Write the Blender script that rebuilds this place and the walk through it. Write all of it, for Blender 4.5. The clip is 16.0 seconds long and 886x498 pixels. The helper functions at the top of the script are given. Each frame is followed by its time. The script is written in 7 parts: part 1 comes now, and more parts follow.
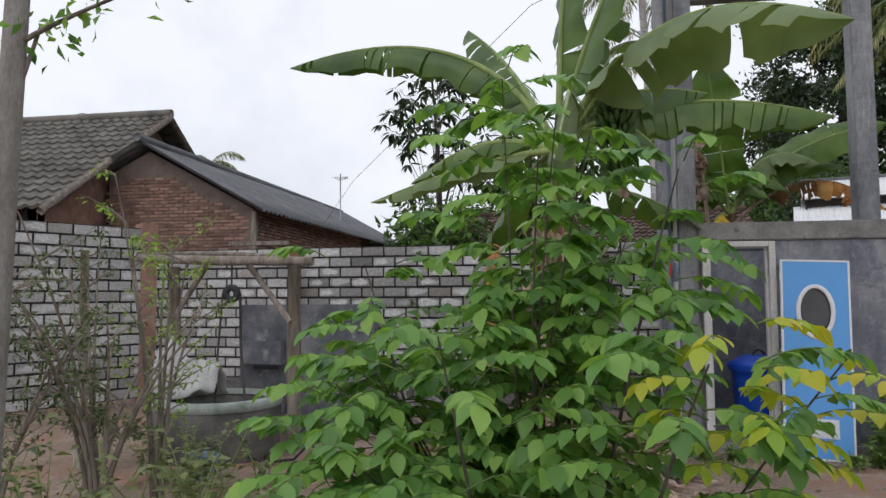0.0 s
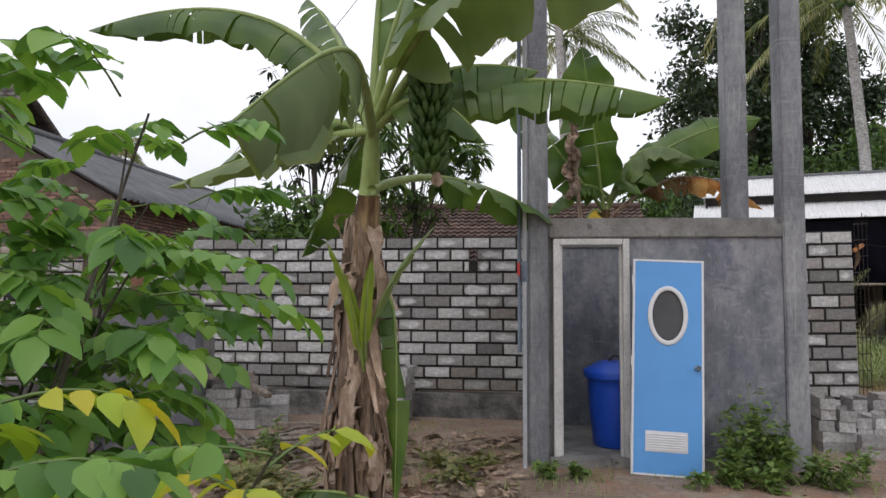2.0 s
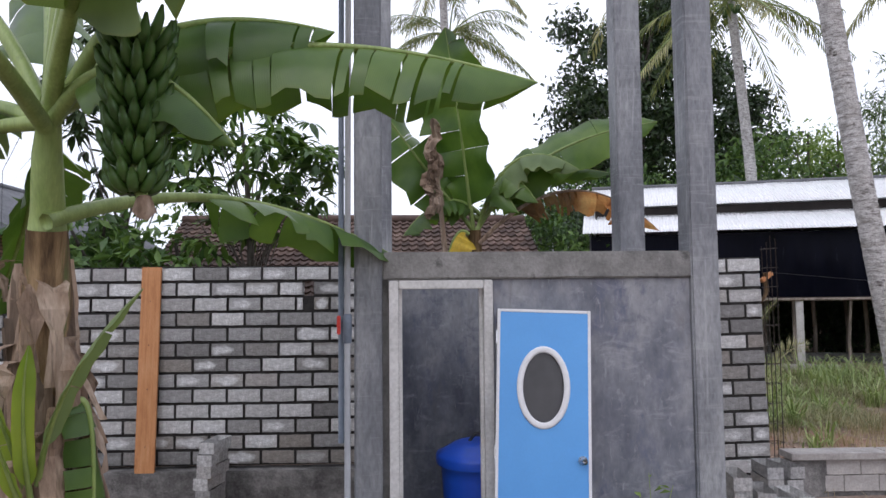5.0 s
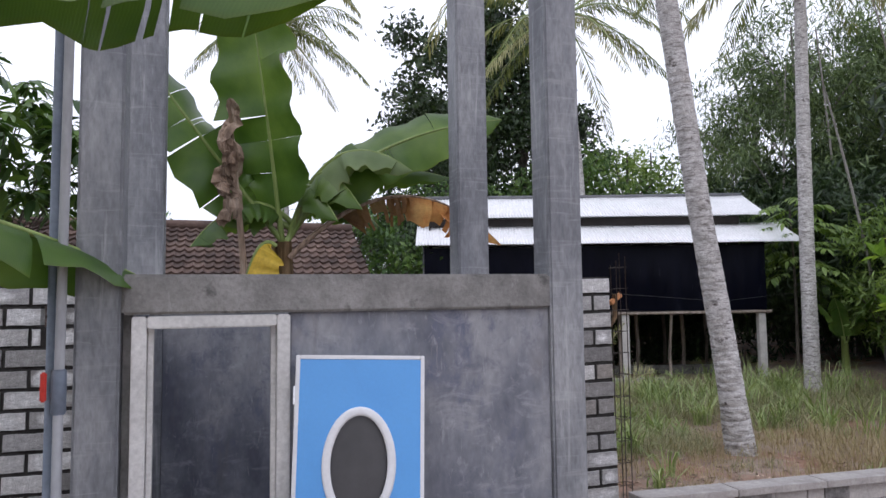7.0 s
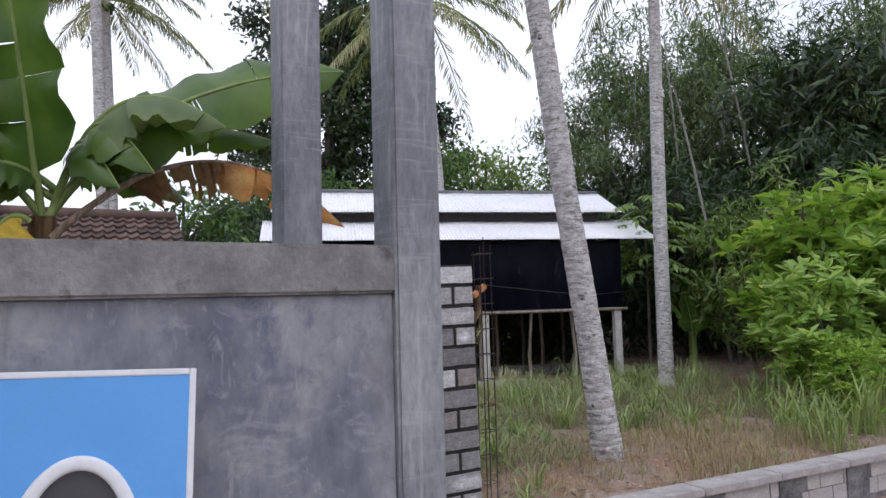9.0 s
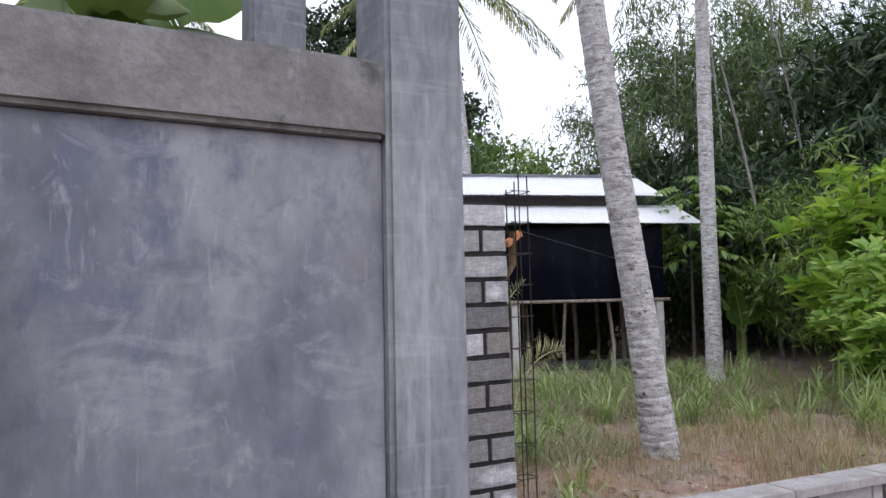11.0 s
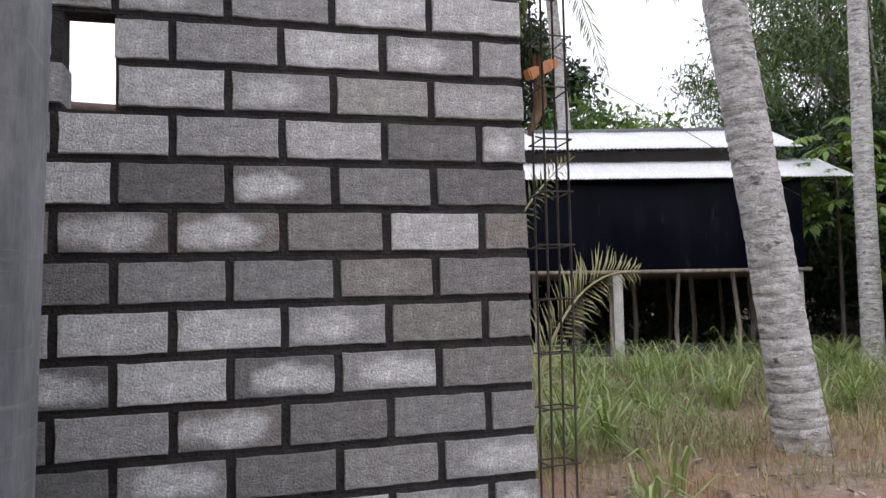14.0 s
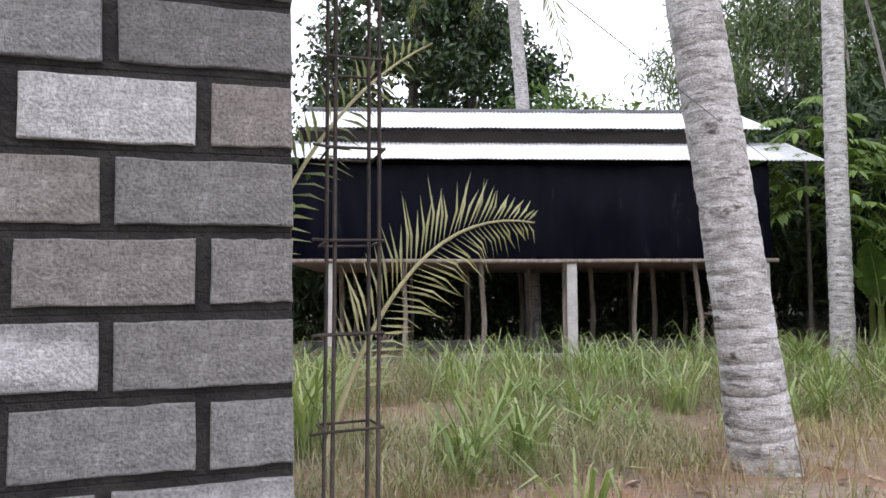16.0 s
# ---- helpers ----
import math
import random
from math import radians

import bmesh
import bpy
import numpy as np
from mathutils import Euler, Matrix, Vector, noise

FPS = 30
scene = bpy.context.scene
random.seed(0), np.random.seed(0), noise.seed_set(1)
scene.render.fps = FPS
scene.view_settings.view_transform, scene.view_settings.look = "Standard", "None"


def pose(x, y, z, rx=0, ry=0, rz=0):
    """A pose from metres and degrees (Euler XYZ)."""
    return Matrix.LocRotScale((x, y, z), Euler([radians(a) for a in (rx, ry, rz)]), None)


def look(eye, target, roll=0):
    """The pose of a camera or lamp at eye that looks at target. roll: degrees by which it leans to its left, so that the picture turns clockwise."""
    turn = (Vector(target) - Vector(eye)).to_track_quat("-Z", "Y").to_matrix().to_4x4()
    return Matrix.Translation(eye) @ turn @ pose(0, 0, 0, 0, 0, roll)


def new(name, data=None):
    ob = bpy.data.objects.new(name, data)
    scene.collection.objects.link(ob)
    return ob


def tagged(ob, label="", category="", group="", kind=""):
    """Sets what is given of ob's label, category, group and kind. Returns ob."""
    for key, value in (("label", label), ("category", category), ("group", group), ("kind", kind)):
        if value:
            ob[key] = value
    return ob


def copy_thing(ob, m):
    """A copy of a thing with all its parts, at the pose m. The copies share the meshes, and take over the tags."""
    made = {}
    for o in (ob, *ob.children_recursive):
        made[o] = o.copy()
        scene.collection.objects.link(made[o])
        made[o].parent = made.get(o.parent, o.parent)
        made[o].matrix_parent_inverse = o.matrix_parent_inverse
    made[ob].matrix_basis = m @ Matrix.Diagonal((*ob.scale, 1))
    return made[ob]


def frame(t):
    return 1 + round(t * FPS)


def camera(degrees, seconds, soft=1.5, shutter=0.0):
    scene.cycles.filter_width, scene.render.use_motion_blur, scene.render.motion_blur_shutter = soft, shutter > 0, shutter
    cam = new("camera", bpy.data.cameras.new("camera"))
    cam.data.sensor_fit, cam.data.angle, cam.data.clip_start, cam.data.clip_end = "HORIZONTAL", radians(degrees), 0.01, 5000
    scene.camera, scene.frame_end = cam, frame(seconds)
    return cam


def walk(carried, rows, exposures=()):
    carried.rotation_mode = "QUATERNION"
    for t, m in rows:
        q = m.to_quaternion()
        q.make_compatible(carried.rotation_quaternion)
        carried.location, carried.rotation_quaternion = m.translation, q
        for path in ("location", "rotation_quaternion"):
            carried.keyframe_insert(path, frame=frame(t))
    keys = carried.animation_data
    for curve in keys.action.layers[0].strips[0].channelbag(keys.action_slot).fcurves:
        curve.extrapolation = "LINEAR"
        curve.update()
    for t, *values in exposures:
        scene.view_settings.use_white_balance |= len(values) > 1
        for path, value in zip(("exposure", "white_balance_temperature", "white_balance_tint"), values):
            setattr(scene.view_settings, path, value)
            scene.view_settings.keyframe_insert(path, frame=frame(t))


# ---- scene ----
cam = camera(65.20, 16.0)
# seconds, place in metres, yaw, pitch, roll
ROWS = [
    (0, 0.051, 0.142, 1.643, 9.24, 3.88, 0.29),
    (0.5, 0.266, 0.419, 1.643, 6.94, 3.62, 0.53),
    (1, 0.513, 0.599, 1.630, 5.40, 3.78, 0.12),
    (1.5, 0.750, 0.808, 1.666, 4.54, 3.77, 0.88),
    (2, 0.986, 1.033, 1.698, 3.95, 3.41, -0.16),
    (2.5, 1.177, 1.328, 1.722, 1.15, 3.49, -0.04),
    (3, 1.360, 1.658, 1.852, -0.23, 3.38, 0.51),
    (5.5, 1.662, 3.309, 2.162, -5.02, 3.81, 0.21),
    (6, 1.739, 3.634, 2.224, -6.60, 4.09, -0.10),
    (6.5, 1.802, 3.952, 2.274, -12.37, 4.07, 0.18),
    (7, 1.978, 4.284, 2.267, -17.98, 4.18, 0.75),
    (7.5, 2.101, 4.620, 2.243, -22.45, 4.13, 0.65),
    (8, 2.220, 4.879, 2.237, -26.50, 4.11, 0.94),
    (8.5, 2.414, 5.107, 2.212, -29.46, 4.30, 1.52),
    (11, 3.138, 6.326, 1.806, -27.17, 4.82, 1.19),
    (11.5, 3.381, 6.579, 1.639, -24.23, 4.95, 1.43),
    (12, 3.576, 6.851, 1.552, -19.82, 4.91, 1.51),
    (12.5, 3.771, 7.123, 1.500, -17.57, 4.46, 0.34),
    (13, 3.969, 7.321, 1.421, -16.62, 5.15, 0.87),
    (13.5, 4.197, 7.478, 1.376, -16.35, 4.79, 0.78),
    (14, 4.455, 7.714, 1.305, -17.43, 4.69, 0.71),
    (14.5, 4.704, 7.922, 1.261, -18.03, 4.77, 0.64),
    (15, 4.971, 8.098, 1.296, -18.23, 4.97, 0.87),
    (15.5, 5.151, 8.322, 1.229, -18.85, 4.65, -0.39),
    (16, 5.338, 8.597, 1.190, -19.66, 4.41, 0.12),
]
walk(cam, [(t, pose(x, y, z, 90 + pitch, roll, yaw)) for t, x, y, z, yaw, pitch, roll in ROWS],
     exposures=[(0, -0.33, 6350, 12), (0.8, -0.28, 6500, 11), (1.5, -0.2, 6650, 12), (2.2, -0.12, 6400, 14), (3, -0.06, 6100, 16), (5.5, 0.08, 6080, 17), (8, 0.05, 6020, 18), (8.7, 0.05, 6000, 18), (11, 0.28, 5950, 18), (12.5, 0.02, 6050, 17), (13, 0.0, 6120, 17), (13.5, 0.14, 6300, 16), (14.2, 0.32, 6250, 16), (15, 0.62, 6200, 17), (16, 0.7, 6180, 17)])

# ==== after camera: world, sun, light ====
world = bpy.data.worlds.new("world")
scene.world = world
world.use_nodes = True
wn, wl = world.node_tree.nodes, world.node_tree.links
wn.clear()
w_out = wn.new("ShaderNodeOutputWorld")
w_bg = wn.new("ShaderNodeBackground")
w_sky = wn.new("ShaderNodeTexSky")
w_sky.sky_type = "NISHITA"
w_sky.sun_disc = False
w_sky.sun_elevation = radians(52)
w_sky.sun_rotation = radians(200)
w_sky.dust_density = 2.0
w_co = wn.new("ShaderNodeTexCoord")
w_no = wn.new("ShaderNodeTexNoise")
w_no.inputs["Scale"].default_value = 1.7
w_no.inputs["Detail"].default_value = 6
w_no.inputs["Roughness"].default_value = 0.55
w_ra = wn.new("ShaderNodeValToRGB")
w_ra.color_ramp.elements[0].position = 0.31
w_ra.color_ramp.elements[0].color = (0.48, 0.48, 0.48, 1)
w_ra.color_ramp.elements[1].position = 0.55
w_ra.color_ramp.elements[1].color = (0.97, 0.97, 0.97, 1)
w_mx = wn.new("ShaderNodeMix")
w_mx.data_type = "RGBA"
w_mx.inputs["B"].default_value = (12.0, 12.3, 12.8, 1)
wl.new(w_co.outputs["Generated"], w_no.inputs["Vector"])
wl.new(w_no.outputs["Fac"], w_ra.inputs["Fac"])
wl.new(w_ra.outputs["Color"], w_mx.inputs["Factor"])
wl.new(w_sky.outputs["Color"], w_mx.inputs["A"])
wl.new(w_mx.outputs["Result"], w_bg.inputs["Color"])
w_bg.inputs["Strength"].default_value = 0.1
wl.new(w_bg.outputs["Background"], w_out.inputs["Surface"])

sun_data = bpy.data.lights.new("sun", "SUN")
sun_data.energy = 0.55
sun_data.angle = radians(25)
sun_data.color = (1.0, 0.96, 0.9)
sun = new("sun", sun_data)
sun.matrix_world = look((0, 0, 20), (0 + 4.0, 7.0, 20 - 10.5))


# ==== materials ====
def nodes_of(name):
    m = bpy.data.materials.new(name)
    m.use_nodes = True
    n, l = m.node_tree.nodes, m.node_tree.links
    return m, n, l, n["Principled BSDF"]


def ramp(n, stops):
    r = n.new("ShaderNodeValToRGB")
    e = r.color_ramp.elements
    while len(e) < len(stops):
        e.new(0.5)
    for k, (p, c) in enumerate(stops):
        e[k].position, e[k].color = p, (*c, 1)
    return r


def mixc(n, l, kind, fac, a, b):
    m = n.new("ShaderNodeMix")
    m.data_type, m.blend_type = "RGBA", kind
    for key, v in (("Factor", fac), ("A", a), ("B", b)):
        if isinstance(v, (int, float)):
            m.inputs[key].default_value = v
        elif isinstance(v, tuple):
            m.inputs[key].default_value = (*v, 1)
        else:
            l.new(v, m.inputs[key])
    return m.outputs["Result"]


def surface(name, stops, scale=3.0, fine=40.0, rough=0.8, bump=0.2, metal=0.0, stretch=(1, 1, 1), vary=0.0, island=0.0,
            spots=None, fine_amount=0.35, coat=0.0, translucent=0.0, shine=0.5, streaks=None):
    """A weathered surface: broad mottling by a ramp of colours, fine grain, relief, and a tint that changes from piece to piece."""
    m, n, l, p = nodes_of(name)
    co = n.new("ShaderNodeTexCoord")
    mp = n.new("ShaderNodeMapping")
    mp.inputs["Scale"].default_value = stretch
    l.new(co.outputs["Object"], mp.inputs["Vector"])
    big, small = n.new("ShaderNodeTexNoise"), n.new("ShaderNodeTexNoise")
    for t, s, d in ((big, scale, 5), (small, fine, 4)):
        t.inputs["Scale"].default_value, t.inputs["Detail"].default_value = s, d
        t.inputs["Roughness"].default_value = 0.62
        l.new(mp.outputs["Vector"], t.inputs["Vector"])
    r = ramp(n, stops)
    l.new(big.outputs["Fac"], r.inputs["Fac"])
    g = ramp(n, [(0.3, (0.55, 0.55, 0.55)), (0.7, (1.35, 1.35, 1.35))])
    l.new(small.outputs["Fac"], g.inputs["Fac"])
    col = mixc(n, l, "MULTIPLY", fine_amount, r.outputs["Color"], g.outputs["Color"])
    if spots:
        threshold, colour, sscale = spots
        sp = n.new("ShaderNodeTexNoise")
        sp.inputs["Scale"].default_value, sp.inputs["Detail"].default_value = sscale, 6
        sp.inputs["Roughness"].default_value = 0.7
        l.new(mp.outputs["Vector"], sp.inputs["Vector"])
        sr = ramp(n, [(threshold, (0, 0, 0)), (threshold + 0.12, (1, 1, 1))])
        l.new(sp.outputs["Fac"], sr.inputs["Fac"])
        col = mixc(n, l, "MIX", sr.outputs["Color"], col, colour)
    for threshold, colour, sscale, strength, sstretch in ([streaks] if isinstance(streaks, tuple) else streaks or []):
        m2 = n.new("ShaderNodeMapping")
        m2.inputs["Scale"].default_value = sstretch
        l.new(co.outputs["Object"], m2.inputs["Vector"])
        sk = n.new("ShaderNodeTexNoise")
        sk.inputs["Scale"].default_value, sk.inputs["Detail"].default_value = sscale, 7
        sk.inputs["Roughness"].default_value, sk.inputs["Distortion"].default_value = 0.68, 0.6
        l.new(m2.outputs["Vector"], sk.inputs["Vector"])
        kr = ramp(n, [(threshold, (0, 0, 0)), (threshold + 0.14, (strength,) * 3)])
        l.new(sk.outputs["Fac"], kr.inputs["Fac"])
        col = mixc(n, l, "MIX", kr.outputs["Color"], col, colour)
    for amount, node, socket in ((vary, "ShaderNodeObjectInfo", "Random"), (island, "ShaderNodeNewGeometry", "Random Per Island")):
        if amount:
            o = n.new(node)
            vr = ramp(n, [(0, (1 - amount,) * 3), (1, (1 + amount,) * 3)])
            l.new(o.outputs[socket], vr.inputs["Fac"])
            col = mixc(n, l, "MULTIPLY", 1.0, col, vr.outputs["Color"])
    l.new(col, p.inputs["Base Color"])
    p.inputs["Roughness"].default_value, p.inputs["Metallic"].default_value = rough, metal
    p.inputs["Specular IOR Level"].default_value = shine
    if coat:
        p.inputs["Coat Weight"].default_value = coat
    if bump:
        b = n.new("ShaderNodeBump")
        b.inputs["Strength"].default_value, b.inputs["Distance"].default_value = bump, 0.02
        l.new(small.outputs["Fac"], b.inputs["Height"])
        l.new(b.outputs["Normal"], p.inputs["Normal"])
    if translucent:
        tr = n.new("ShaderNodeBsdfTranslucent")
        l.new(col, tr.inputs["Color"])
        ms = n.new("ShaderNodeMixShader")
        ms.inputs["Fac"].default_value = translucent
        l.new(p.outputs["BSDF"], ms.inputs[1])
        l.new(tr.outputs["BSDF"], ms.inputs[2])
        l.new(ms.outputs["Shader"], n["Material Output"].inputs["Surface"])
    return m


def leafy(name, dark, mid, light, rough=0.45, translucent=0.35, scale=0.8):
    """Leaves: each leaf its own tint, the crown broadly mottled."""
    m, n, l, p = nodes_of(name)
    ge = n.new("ShaderNodeNewGeometry")
    co = n.new("ShaderNodeTexCoord")
    no = n.new("ShaderNodeTexNoise")
    no.inputs["Scale"].default_value, no.inputs["Detail"].default_value = scale, 3
    l.new(co.outputs["Object"], no.inputs["Vector"])
    ad = n.new("ShaderNodeMath")
    ad.operation = "MULTIPLY_ADD"
    ad.inputs[1].default_value, ad.inputs[2].default_value = 0.55, 0.0
    l.new(ge.outputs["Random Per Island"], ad.inputs[0])
    a2 = n.new("ShaderNodeMath")
    a2.operation = "MULTIPLY_ADD"
    a2.inputs[1].default_value = 0.6
    l.new(no.outputs["Fac"], a2.inputs[0])
    l.new(ad.outputs[0], a2.inputs[2])
    r = ramp(n, [(0.15, dark), (0.5, mid), (0.92, light)])
    l.new(a2.outputs[0], r.inputs["Fac"])
    l.new(r.outputs["Color"], p.inputs["Base Color"])
    p.inputs["Roughness"].default_value = rough
    tr = n.new("ShaderNodeBsdfTranslucent")
    tc = mixc(n, l, "MULTIPLY", 1.0, r.outputs["Color"], (1.25, 1.3, 0.6))
    l.new(tc, tr.inputs["Color"])
    ms = n.new("ShaderNodeMixShader")
    ms.inputs["Fac"].default_value = translucent
    l.new(p.outputs["BSDF"], ms.inputs[1])
    l.new(tr.outputs["BSDF"], ms.inputs[2])
    l.new(ms.outputs["Shader"], n["Material Output"].inputs["Surface"])
    return m


def block_material(name, greys, blooming):
    """Cast concrete blocks: each with its own grey, many with a pale bloom in the middle of the face."""
    m, n, l, p = nodes_of(name)
    oi, ge, co = n.new("ShaderNodeObjectInfo"), n.new("ShaderNodeNewGeometry"), n.new("ShaderNodeTexCoord")
    rnd = n.new("ShaderNodeMath")
    rnd.operation = "ADD"
    l.new(oi.outputs["Random"], rnd.inputs[0])
    l.new(ge.outputs["Random Per Island"], rnd.inputs[1])
    fr = n.new("ShaderNodeMath")
    fr.operation = "FRACT"
    l.new(rnd.outputs[0], fr.inputs[0])
    base = ramp(n, greys)
    l.new(fr.outputs[0], base.inputs["Fac"])
    f2 = n.new("ShaderNodeMath")
    f2.operation = "MULTIPLY"
    f2.inputs[1].default_value = 7.31
    l.new(fr.outputs[0], f2.inputs[0])
    f3 = n.new("ShaderNodeMath")
    f3.operation = "FRACT"
    l.new(f2.outputs[0], f3.inputs[0])
    # pale bloom with a ragged outline
    no = n.new("ShaderNodeTexNoise")
    no.inputs["Scale"].default_value, no.inputs["Detail"].default_value = 5.0, 3
    no.inputs["Roughness"].default_value = 0.5
    no.noise_dimensions = "4D"
    l.new(co.outputs["Object"], no.inputs["Vector"])
    l.new(fr.outputs[0], no.inputs["W"])
    uv = n.new("ShaderNodeUVMap")
    uv.uv_map = "face"
    ln_ = n.new("ShaderNodeVectorMath")
    ln_.operation = "LENGTH"
    l.new(uv.outputs["UV"], ln_.inputs[0])
    su = n.new("ShaderNodeMath")
    su.operation = "MULTIPLY_ADD"
    su.inputs[1].default_value = -0.36
    l.new(ln_.outputs["Value"], su.inputs[0])
    l.new(no.outputs["Fac"], su.inputs[2])
    br = ramp(n, [(0.14, (0, 0, 0)), (0.3, (1, 1, 1))])
    l.new(su.outputs[0], br.inputs["Fac"])
    gate = ramp(n, [(blooming, (0, 0, 0)), (blooming + 0.2, (0.95, 0.95, 0.95))])
    l.new(f3.outputs[0], gate.inputs["Fac"])
    bm_ = mixc(n, l, "MULTIPLY", 1.0, br.outputs["Color"], gate.outputs["Color"])
    col = mixc(n, l, "MIX", bm_, base.outputs["Color"], (0.74, 0.74, 0.735))
    gr = n.new("ShaderNodeTexNoise")
    gr.inputs["Scale"].default_value, gr.inputs["Detail"].default_value = 130.0, 5
    l.new(co.outputs["Object"], gr.inputs["Vector"])
    gg = ramp(n, [(0.36, (0.5, 0.49, 0.48)), (0.5, (1.0, 1.0, 1.0)), (0.66, (1.22, 1.22, 1.22))])
    l.new(gr.outputs["Fac"], gg.inputs["Fac"])
    col = mixc(n, l, "MULTIPLY", 0.6, col, gg.outputs["Color"])
    pit = n.new("ShaderNodeTexVoronoi")
    pit.inputs["Scale"].default_value = 21.0
    l.new(co.outputs["Object"], pit.inputs["Vector"])
    pr = ramp(n, [(0.05, (0.3, 0.3, 0.3)), (0.1, (1, 1, 1))])
    l.new(pit.outputs["Distance"], pr.inputs["Fac"])
    col = mixc(n, l, "MULTIPLY", 0.7, col, pr.outputs["Color"])
    sm = n.new("ShaderNodeMapping")
    sm.inputs["Scale"].default_value = (1.0, 1.0, 4.5)
    sm.inputs["Rotation"].default_value = (0, 0.35, 0)
    l.new(co.outputs["Object"], sm.inputs["Vector"])
    sn = n.new("ShaderNodeTexNoise")
    sn.inputs["Scale"].default_value, sn.inputs["Detail"].default_value, sn.inputs["Roughness"].default_value = 11.0, 8, 0.7
    l.new(sm.outputs["Vector"], sn.inputs["Vector"])
    sr = ramp(n, [(0.36, (0.82, 0.82, 0.81)), (0.5, (1, 1, 1)), (0.64, (1.15, 1.15, 1.15))])
    l.new(sn.outputs["Fac"], sr.inputs["Fac"])
    col = mixc(n, l, "MULTIPLY", 0.9, col, sr.outputs["Color"])
    g2 = n.new("ShaderNodeTexNoise")
    g2.inputs["Scale"].default_value, g2.inputs["Detail"].default_value = 26.0, 8
    g2.inputs["Roughness"].default_value = 0.75
    l.new(co.outputs["Object"], g2.inputs["Vector"])
    gg2 = ramp(n, [(0.33, (0.55, 0.55, 0.55)), (0.62, (1.2, 1.2, 1.2))])
    l.new(g2.outputs["Fac"], gg2.inputs["Fac"])
    col = mixc(n, l, "MULTIPLY", 0.7, col, gg2.outputs["Color"])
    l.new(col, p.inputs["Base Color"])
    p.inputs["Roughness"].default_value = 0.95
    b = n.new("ShaderNodeBump")
    b.inputs["Strength"].default_value, b.inputs["Distance"].default_value = 1.0, 0.014
    hs = n.new("ShaderNodeMath")
    hs.operation = "MULTIPLY_ADD"
    hs.inputs[1].default_value = 0.6
    l.new(gr.outputs["Fac"], hs.inputs[0])
    l.new(g2.outputs["Fac"], hs.inputs[2])
    l.new(hs.outputs[0], b.inputs["Height"])
    l.new(b.outputs["Normal"], p.inputs["Normal"])
    return m


M_BLOCK = block_material("concrete_block", [(0.0, (0.36, 0.354, 0.35)), (0.3, (0.44, 0.434, 0.428)), (0.42, (0.44, 0.418, 0.395)), (0.55, (0.52, 0.513, 0.503)), (1.0, (0.68, 0.675, 0.665))], 0.5)
M_BLOCK_DARK = block_material("older_concrete_block", [(0.0, (0.21, 0.205, 0.2)), (0.3, (0.28, 0.273, 0.265)), (0.45, (0.31, 0.28, 0.25)), (0.7, (0.305, 0.301, 0.297)), (1.0, (0.37, 0.362, 0.35))], 0.6)
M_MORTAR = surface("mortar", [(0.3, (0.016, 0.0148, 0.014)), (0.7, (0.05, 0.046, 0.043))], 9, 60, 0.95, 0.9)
M_PLINTH = surface("plinth_concrete", [(0.36, (0.08, 0.077, 0.074)), (0.5, (0.15, 0.145, 0.14)), (0.64, (0.25, 0.24, 0.23))], 4, 40, 0.95, 0.5, fine_amount=0.6, streaks=(0.55, (0.3, 0.29, 0.28), 5.0, 0.5, (1, 1, 2)))
M_PLASTER = surface("cement_plaster", [(0.37, (0.1, 0.108, 0.138)), (0.5, (0.18, 0.189, 0.218)), (0.63, (0.285, 0.29, 0.31))], 2.3, 24, 0.6, 0.12, stretch=(1, 1, 0.55), fine_amount=0.3,
                    spots=(0.55, (0.12, 0.13, 0.185), 4.5), streaks=[(0.555, (0.40, 0.405, 0.43), 5.0, 0.5, (0.7, 0.7, 1.6)), (0.57, (0.16, 0.15, 0.155), 3.0, 0.6, (2.0, 2.0, 0.4)), (0.56, (0.1, 0.105, 0.15), 6.5, 0.6, (1.0, 1.0, 1.3)), (0.585, (0.42, 0.425, 0.45), 13.0, 0.45, (1.2, 1.2, 0.8)), (0.6, (0.47, 0.475, 0.49), 8.0, 0.55, (3.0, 1.0, 0.6))])
M_BEAM = surface("raw_concrete", [(0.3, (0.15, 0.145, 0.14)), (0.5, (0.235, 0.23, 0.22)), (0.7, (0.32, 0.31, 0.3))], 3.5, 45, 0.9, 0.35, spots=(0.57, (0.09, 0.088, 0.085), 6), streaks=(0.6, (0.42, 0.41, 0.4), 9.0, 0.6, (2.0, 2.0, 0.3)))
M_COLUMN = surface("trowelled_concrete", [(0.36, (0.15, 0.156, 0.172)), (0.5, (0.215, 0.223, 0.24)), (0.64, (0.31, 0.317, 0.33))], 2.6, 34, 0.7, 0.25, stretch=(1.2, 1.2, 0.4), fine_amount=0.5, spots=(0.6, (0.14, 0.144, 0.158), 3.5), streaks=[(0.57, (0.14, 0.148, 0.17), 3.0, 0.5, (1.4, 1.4, 0.5)), (0.545, (0.4, 0.41, 0.415), 3.0, 0.4, (0.9, 0.9, 11.0)), (0.56, (0.12, 0.127, 0.15), 6.0, 0.55, (2.0, 2.0, 0.7)), (0.59, (0.47, 0.48, 0.485), 5.0, 0.75, (2.6, 2.6, 0.2))])
